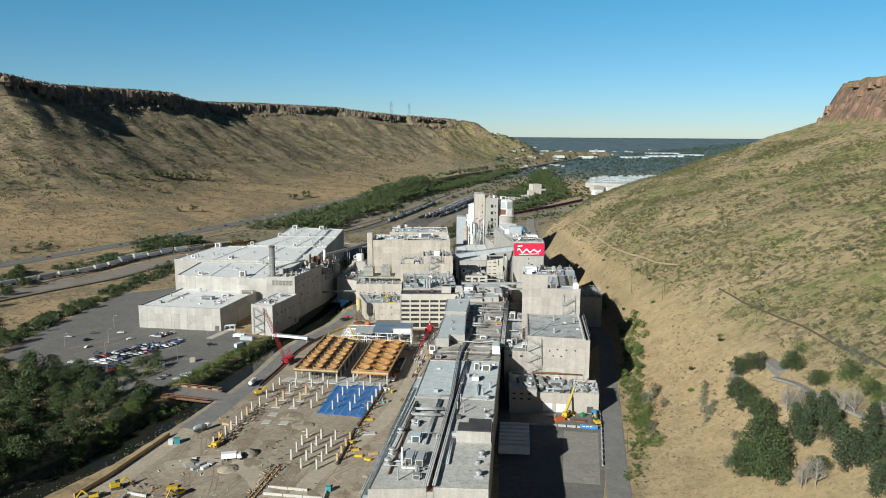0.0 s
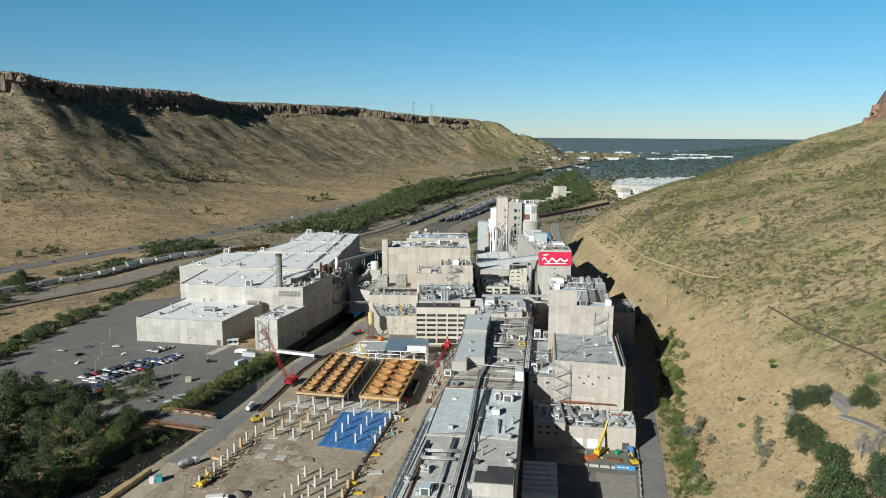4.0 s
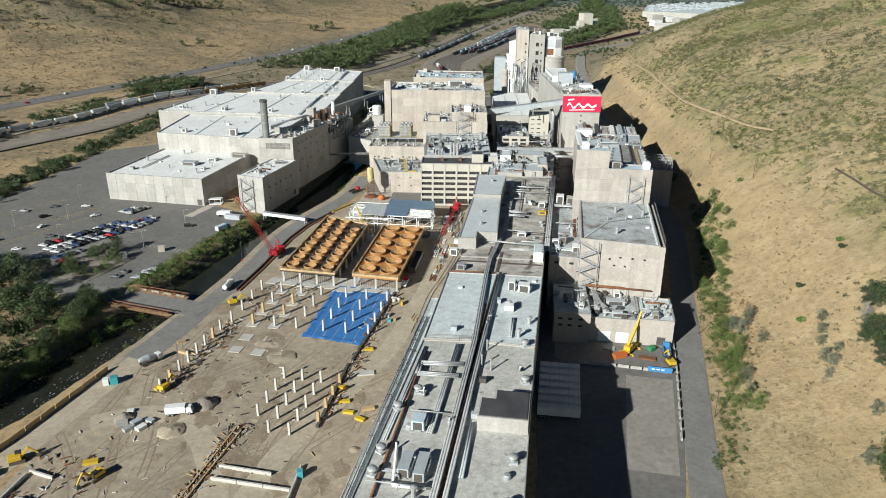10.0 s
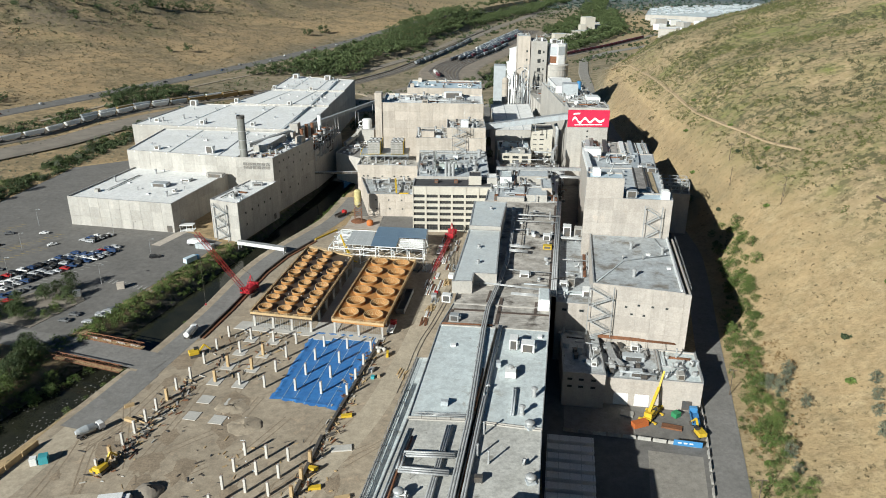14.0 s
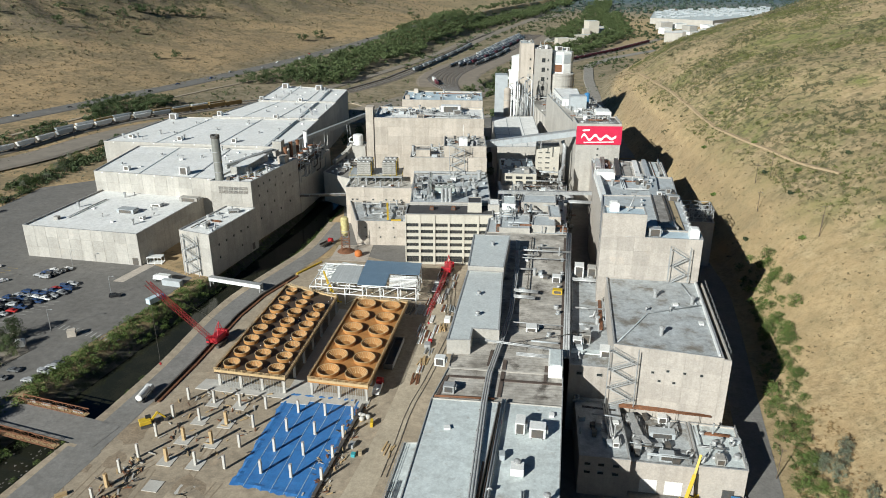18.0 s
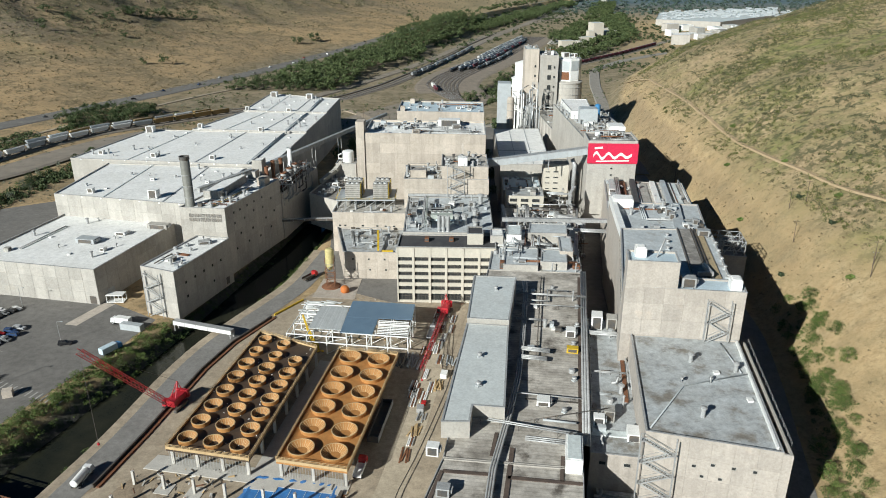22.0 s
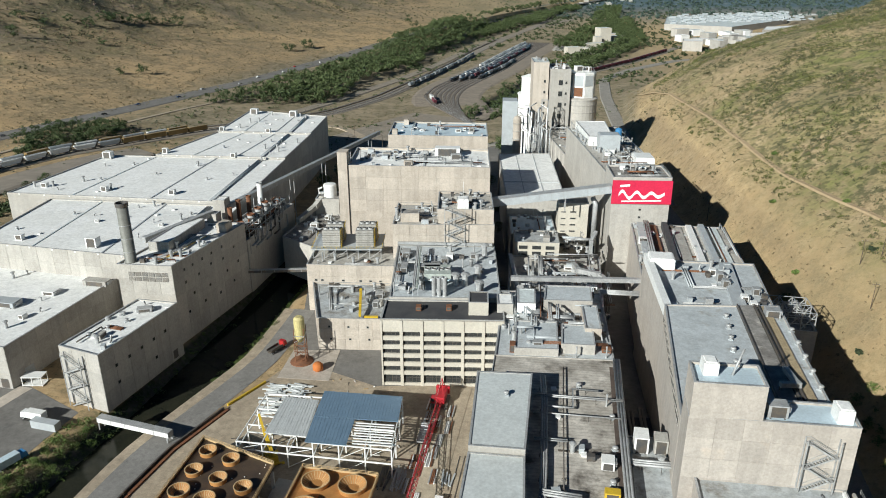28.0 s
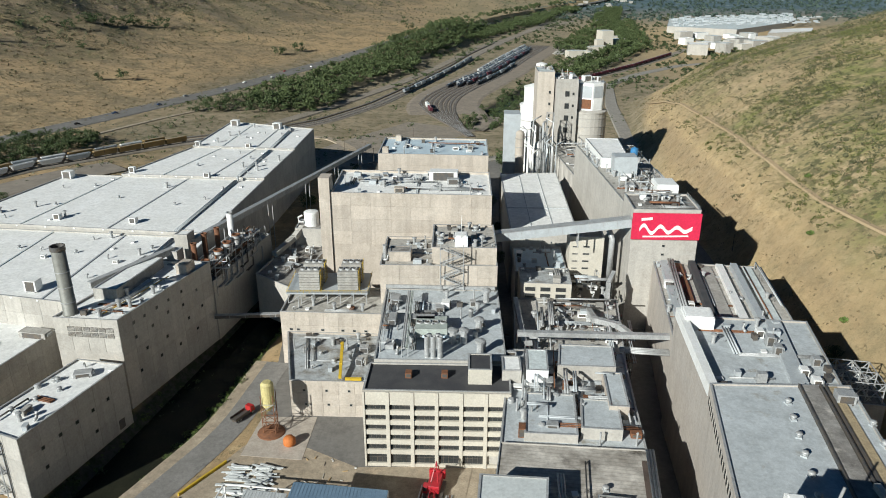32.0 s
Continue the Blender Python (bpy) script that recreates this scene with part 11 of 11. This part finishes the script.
clumps("thicket", "green brush along the river bank", spots_in(1100, -160, -95, 110, 310, 0.6, 1.8, lambda X, Y, Z, r: (distance_to(bank, X, Y) < 6.5) & ~inside(LOT, X, Y), 22), LEAF_BRIGHT, 34, 0.42)
clumps("thicket", "low green brush on the river banks below the plant", spots_in(260, -100, -48, 300, 470, 0.5, 1.3, lambda X, Y, Z, r: (np.abs(distance_to(RIVER, X, Y) - 10.5) < 2.2) & (lumps(X, Y, 12, 0.7) > -0.3), 28), LEAF_BRIGHT, 30, 0.5)
clumps("thicket", "green grass and brush along the road side of the river", spots_in(420, -125, -60, 180, 400, 0.35, 0.9, lambda X, Y, Z, r: (np.abs(distance_to([(-116, 178), (-110, 203), (-102.5, 237), (-97.5, 272), (-92.5, 294), (-82, 320), (-71, 346), (-64, 386)], X, Y)) < 2.2), 29), LEAF_BRIGHT, 30, 0.45)
clumps("scrub", "brown tufts and low brush on the cut below the trail", spots_in(3400, 92, 200, 90, 900, 0.2, 0.9, lambda X, Y, Z, r: inside(HILL, X, Y) & (Z > 3) & (Z < 60) & (lumps(X, Y, 13, 6.1) > -0.25), 35), mat("brown brush leaves", (0.25, 0.19, 0.105), (0.18, 0.145, 0.08), 4, 0.5, 0.9, bump=0), 9)
clumps("scrub", "dark green scrub patches below the trail", spots_in(520, 92, 200, 110, 900, 0.6, 1.9, lambda X, Y, Z, r: inside(HILL, X, Y) & (Z > 5) & (Z < 60) & (lumps(X, Y, 17, 2.9) > 0.52), 36), OLIVE, 22, 0.6)
clumps("thicket", "dense dark brush at the foot of the annex by the river", spots_in(420, -112, -62, 296, 420, 0.7, 2.0, lambda X, Y, Z, r: (distance_to([(-104, 300), (-99, 316), (-92, 338), (-87, 356), (-80, 384), (-74, 410)], X, Y) < 3.2) & (lumps(X, Y, 10, 5.0) > -0.3), 37), LEAF, 32, 0.45)
clumps("thicket", "leafy brush on the bank below the service road", spots_in(520, -100, -50, 296, 430, 0.5, 1.6, lambda X, Y, Z, r: (distance_to([(-89, 300), (-80, 322), (-73, 345), (-66, 372), (-62, 400), (-58, 425)], X, Y) < 2.6), 38), LEAF_BRIGHT, 32, 0.45)
roadside = [(75, 97), (87, 130), (90, 146), (95, 163), (103, 192), (109.5, 216), (121.5, 252), (129.5, 278), (136, 306)]
clumps("thicket", "bright green brush beside the hill road", spots_in(900, 72, 144, 95, 316, 0.4, 1.5, lambda X, Y, Z, r: (distance_to(roadside, X, Y) < 4.6 + 2.0 * lumps(X, Y, 6, 2.2)) & (lumps(X, Y, 9, 1.3) > -0.4), 23), LEAF_BRIGHT, 40, 0.4)
clumps("thicket", "rust-brown dry weeds on the slope above the road", spots_in(420, 84, 118, 118, 215, 0.3, 0.9, lambda X, Y, Z, r: (distance_to([(95, 150), (101, 165), (108, 185), (112, 200)], X, Y) < 8), 24), mat("rusty weeds", (0.20, 0.12, 0.05), (0.26, 0.18, 0.08), 2, 0.3, 0.9, bump=0), 16, 0.6)
lotside = [(-340, 395), (-300, 330), (-272, 300), (-270, 370), (-262, 440), (-250, 520), (-228, 600)]
clumps("thicket", "scrubby trees between lot and railway", spots_in(1300, -350, -220, 290, 610, 1.0, 3.0, lambda X, Y, Z, r: (distance_to(lotside, X, Y) < 10) & ~inside(LOT, X, Y) & (lumps(X, Y, 22, 2.1) > -0.45), 25), LEAF, 34, 0.55)
railside = offset_line(RAIL[:6], -24)
clumps("thicket", "dark trees between railway and highway", spots_in(900, -480, -250, 330, 640, 1.4, 3.8, lambda X, Y, Z, r: (distance_to(railside, X, Y) < 13) & (lumps(X, Y, 26, 4.2) > -0.2), 27), LEAF, 34, 0.5)
clumps("thicket", "dark green bushes over the flats round the railway", spots_in(1500, -260, 260, 620, 1500, 0.7, 2.4, lambda X, Y, Z, r: ~inside(HILL, X, Y) & ~inside(WEST, X, Y) & (distance_to(YARD_T, X, Y) > 36) & (distance_to(RAIL, X, Y) > 12) & (lumps(X, Y, 21, 1.1) > 0.1), 33), LEAF, 26, 0.5)
clumps("thicket", "dry grey weeds over the flats round the railway", spots_in(3500, -260, 260, 620, 1400, 0.3, 1.1, lambda X, Y, Z, r: ~inside(HILL, X, Y) & ~inside(WEST, X, Y) & (distance_to(YARD_T, X, Y) > 34) & (distance_to(RAIL, X, Y) > 9), 34), bpy.data.materials["dry tufts"], 8)
clumps("far_woods", "scattered trees over the valley floor", spots_in(1700, -60, 560, 900, 2000, 1.6, 4.6, lambda X, Y, Z, r: ~inside(HILL, X, Y) & ~inside(WEST, X, Y) & (distance_to(YARD_T, X, Y) > 48) & (distance_to(RAIL, X, Y) > 10) & ~inside(CP, X, Y) & (patch(X, Y) > -0.05), 26), LEAF, 26, 0.7)


def rock_mass(name, label, spots, material, seed):
    """Rough standing blocks joined in one mesh; spots: x, y, base, top, radius."""
    r = np.random.default_rng(seed)
    V, F = [], []
    for x, y, zb, zt, rad in spots:
        n = 6
        a0 = r.random() * 6.28
        o = len(V)
        for z, k in ((zb, 1.15), (zb + (zt - zb) * 0.7, 1.0), (zt, 0.72)):
            for i in range(n):
                a = a0 + i * 6.283 / n
                q = rad * k * r.uniform(0.75, 1.15)
                V.append((x + q * math.cos(a), y + q * math.sin(a), z + r.uniform(-0.6, 0.6)))
        for j in range(2):
            for i in range(n):
                F.append((o + j * n + i, o + j * n + (i + 1) % n, o + (j + 1) * n + (i + 1) % n, o + (j + 1) * n + i))
        F.append(tuple(o + 2 * n + i for i in range(n)))
    me = bpy.data.meshes.new(name)
    me.from_pydata(V, [], F)
    me.materials.append(material)
    return tagged(new(name, me), label, "rock", kind="stuff")


rr = random.Random(61)
BASALT = mat("weathered basalt", (0.235, 0.175, 0.13), (0.115, 0.09, 0.074), 14, 1.5, 0.95, bump=0.4, spots=(0.28, 0.21, 0.15), spot_size=10, spot_at=0.58, streaks=0.45, grime=0.3)
REDROCK = mat("red-brown rock", (0.30, 0.18, 0.115), (0.20, 0.125, 0.085), 9, 1.0, 0.95, bump=0.4, streaks=0.3, grime=0.35)
cliff = []
for x, y, r in along(RIM[2:16], 4.6):
    a = radians(r)
    out = (math.sin(a), -math.cos(a))
    zt = float(land(x - out[0] * 14, y - out[1] * 14))
    tall = float(np.interp(y, [1678, 1867, 2285, 2384, 2479, 2560], [30, 23, 19, 12, 7, 2]))
    s_ = 0.62 * x + 0.78 * y
    whole = 0.74 + 0.26 * math.sin(s_ / 47 + 1.7 * math.sin(s_ / 131)) - (0.4 if math.sin(s_ / 83 + 2.0) > 0.86 else 0.0)
    for k in range(2):
        d = rr.uniform(-2, 6) + 7 * math.sin(x * 0.021 + y * 0.013) + 4 * math.sin(s_ / 17)
        px_, py_ = x + out[0] * d + rr.uniform(-2, 2), y + out[1] * d + rr.uniform(-2, 2)
        top = zt - max(d, 0) * rr.uniform(0.1, 0.9) + rr.uniform(-3.5, 0.6) - (rr.uniform(2, 9) if rr.random() < 0.16 else 0)
        cliff.append((px_, py_, top - tall * whole * rr.uniform(0.7, 1.15), top, rr.choice((1.8, 2.6, 3.4, 4.6, 6.5)) * rr.uniform(0.8, 1.2)))
    # a lower broken band of rock under the main face
    if math.sin(s_ / 95 + 0.6) > 0.25:
        d = rr.uniform(24, 34)
        px_, py_ = x + out[0] * d, y + out[1] * d
        zb = float(land(px_, py_))
        cliff.append((px_, py_, zb - 5, zb + rr.uniform(1.0, 6.5), rr.uniform(2.5, 5.5)))
rock_mass("rock_cliff", "dark columnar basalt cliff along the mesa rim", cliff, BASALT, 3)
spots = []
for x, y, z, q in spots_in(900, 330, 760, 380, 960, 1.8, 4.6, lambda X, Y, Z, r: inside(HILL, X, Y) & (Z > 147) & (Z < 205) & ((land(X + 6, Y) - Z) > 5.5), 31):
    spots.append((x, y, z - 4, z + rr.uniform(1, 5.0), q))
rock_mass("rock_outcrop", "rough red-brown rock outcrop crowning the hill", spots, REDROCK, 4)
scree = []
for x, y, z, q in spots_in(3200, -760, 120, 1000, 2400, 0.7, 2.2, lambda X, Y, Z, r: inside(WEST, X, Y) & (Z > 70) & (lumps(X, Y, 60, 5.5) > 0.1) & (r < 0.5), 32):
    scree.append((x, y, z - 1, z + q * rr.uniform(0.3, 1.0), q))
rock_mass("boulders", "scattered dark boulders and scree below the cliff", scree, BASALT, 5)
# boulders of the river bed
r_ = np.random.default_rng(12)
bm = bmesh.new()
for k in range(1100):
    f = r_.random()
    y = 100 + 108 * f
    x = float(np.interp(y, [70, 130, 176, 203], [-180, -146.5, -131, -121])) + r_.normal() * 2.0 + r_.choice((-6.0, 6.5, 7.5, 4.5))
    s = r_.uniform(0.15, 0.5)
    z = max(height(x, y), -5.2)
    lathe(bm, (x, y, z - 0.15), [(s * 0.7, 0), (s, s * 0.4), (s * 0.6, s * 0.8), (s * 0.15, s * 0.95)], 6)
tagged(part("river_stones", bm, mat("damp river stones", (0.20, 0.185, 0.165), (0.12, 0.11, 0.098), 1.5, 0.2, 0.8)), "pale rounded boulders in the shallow river", "stones", kind="stuff")
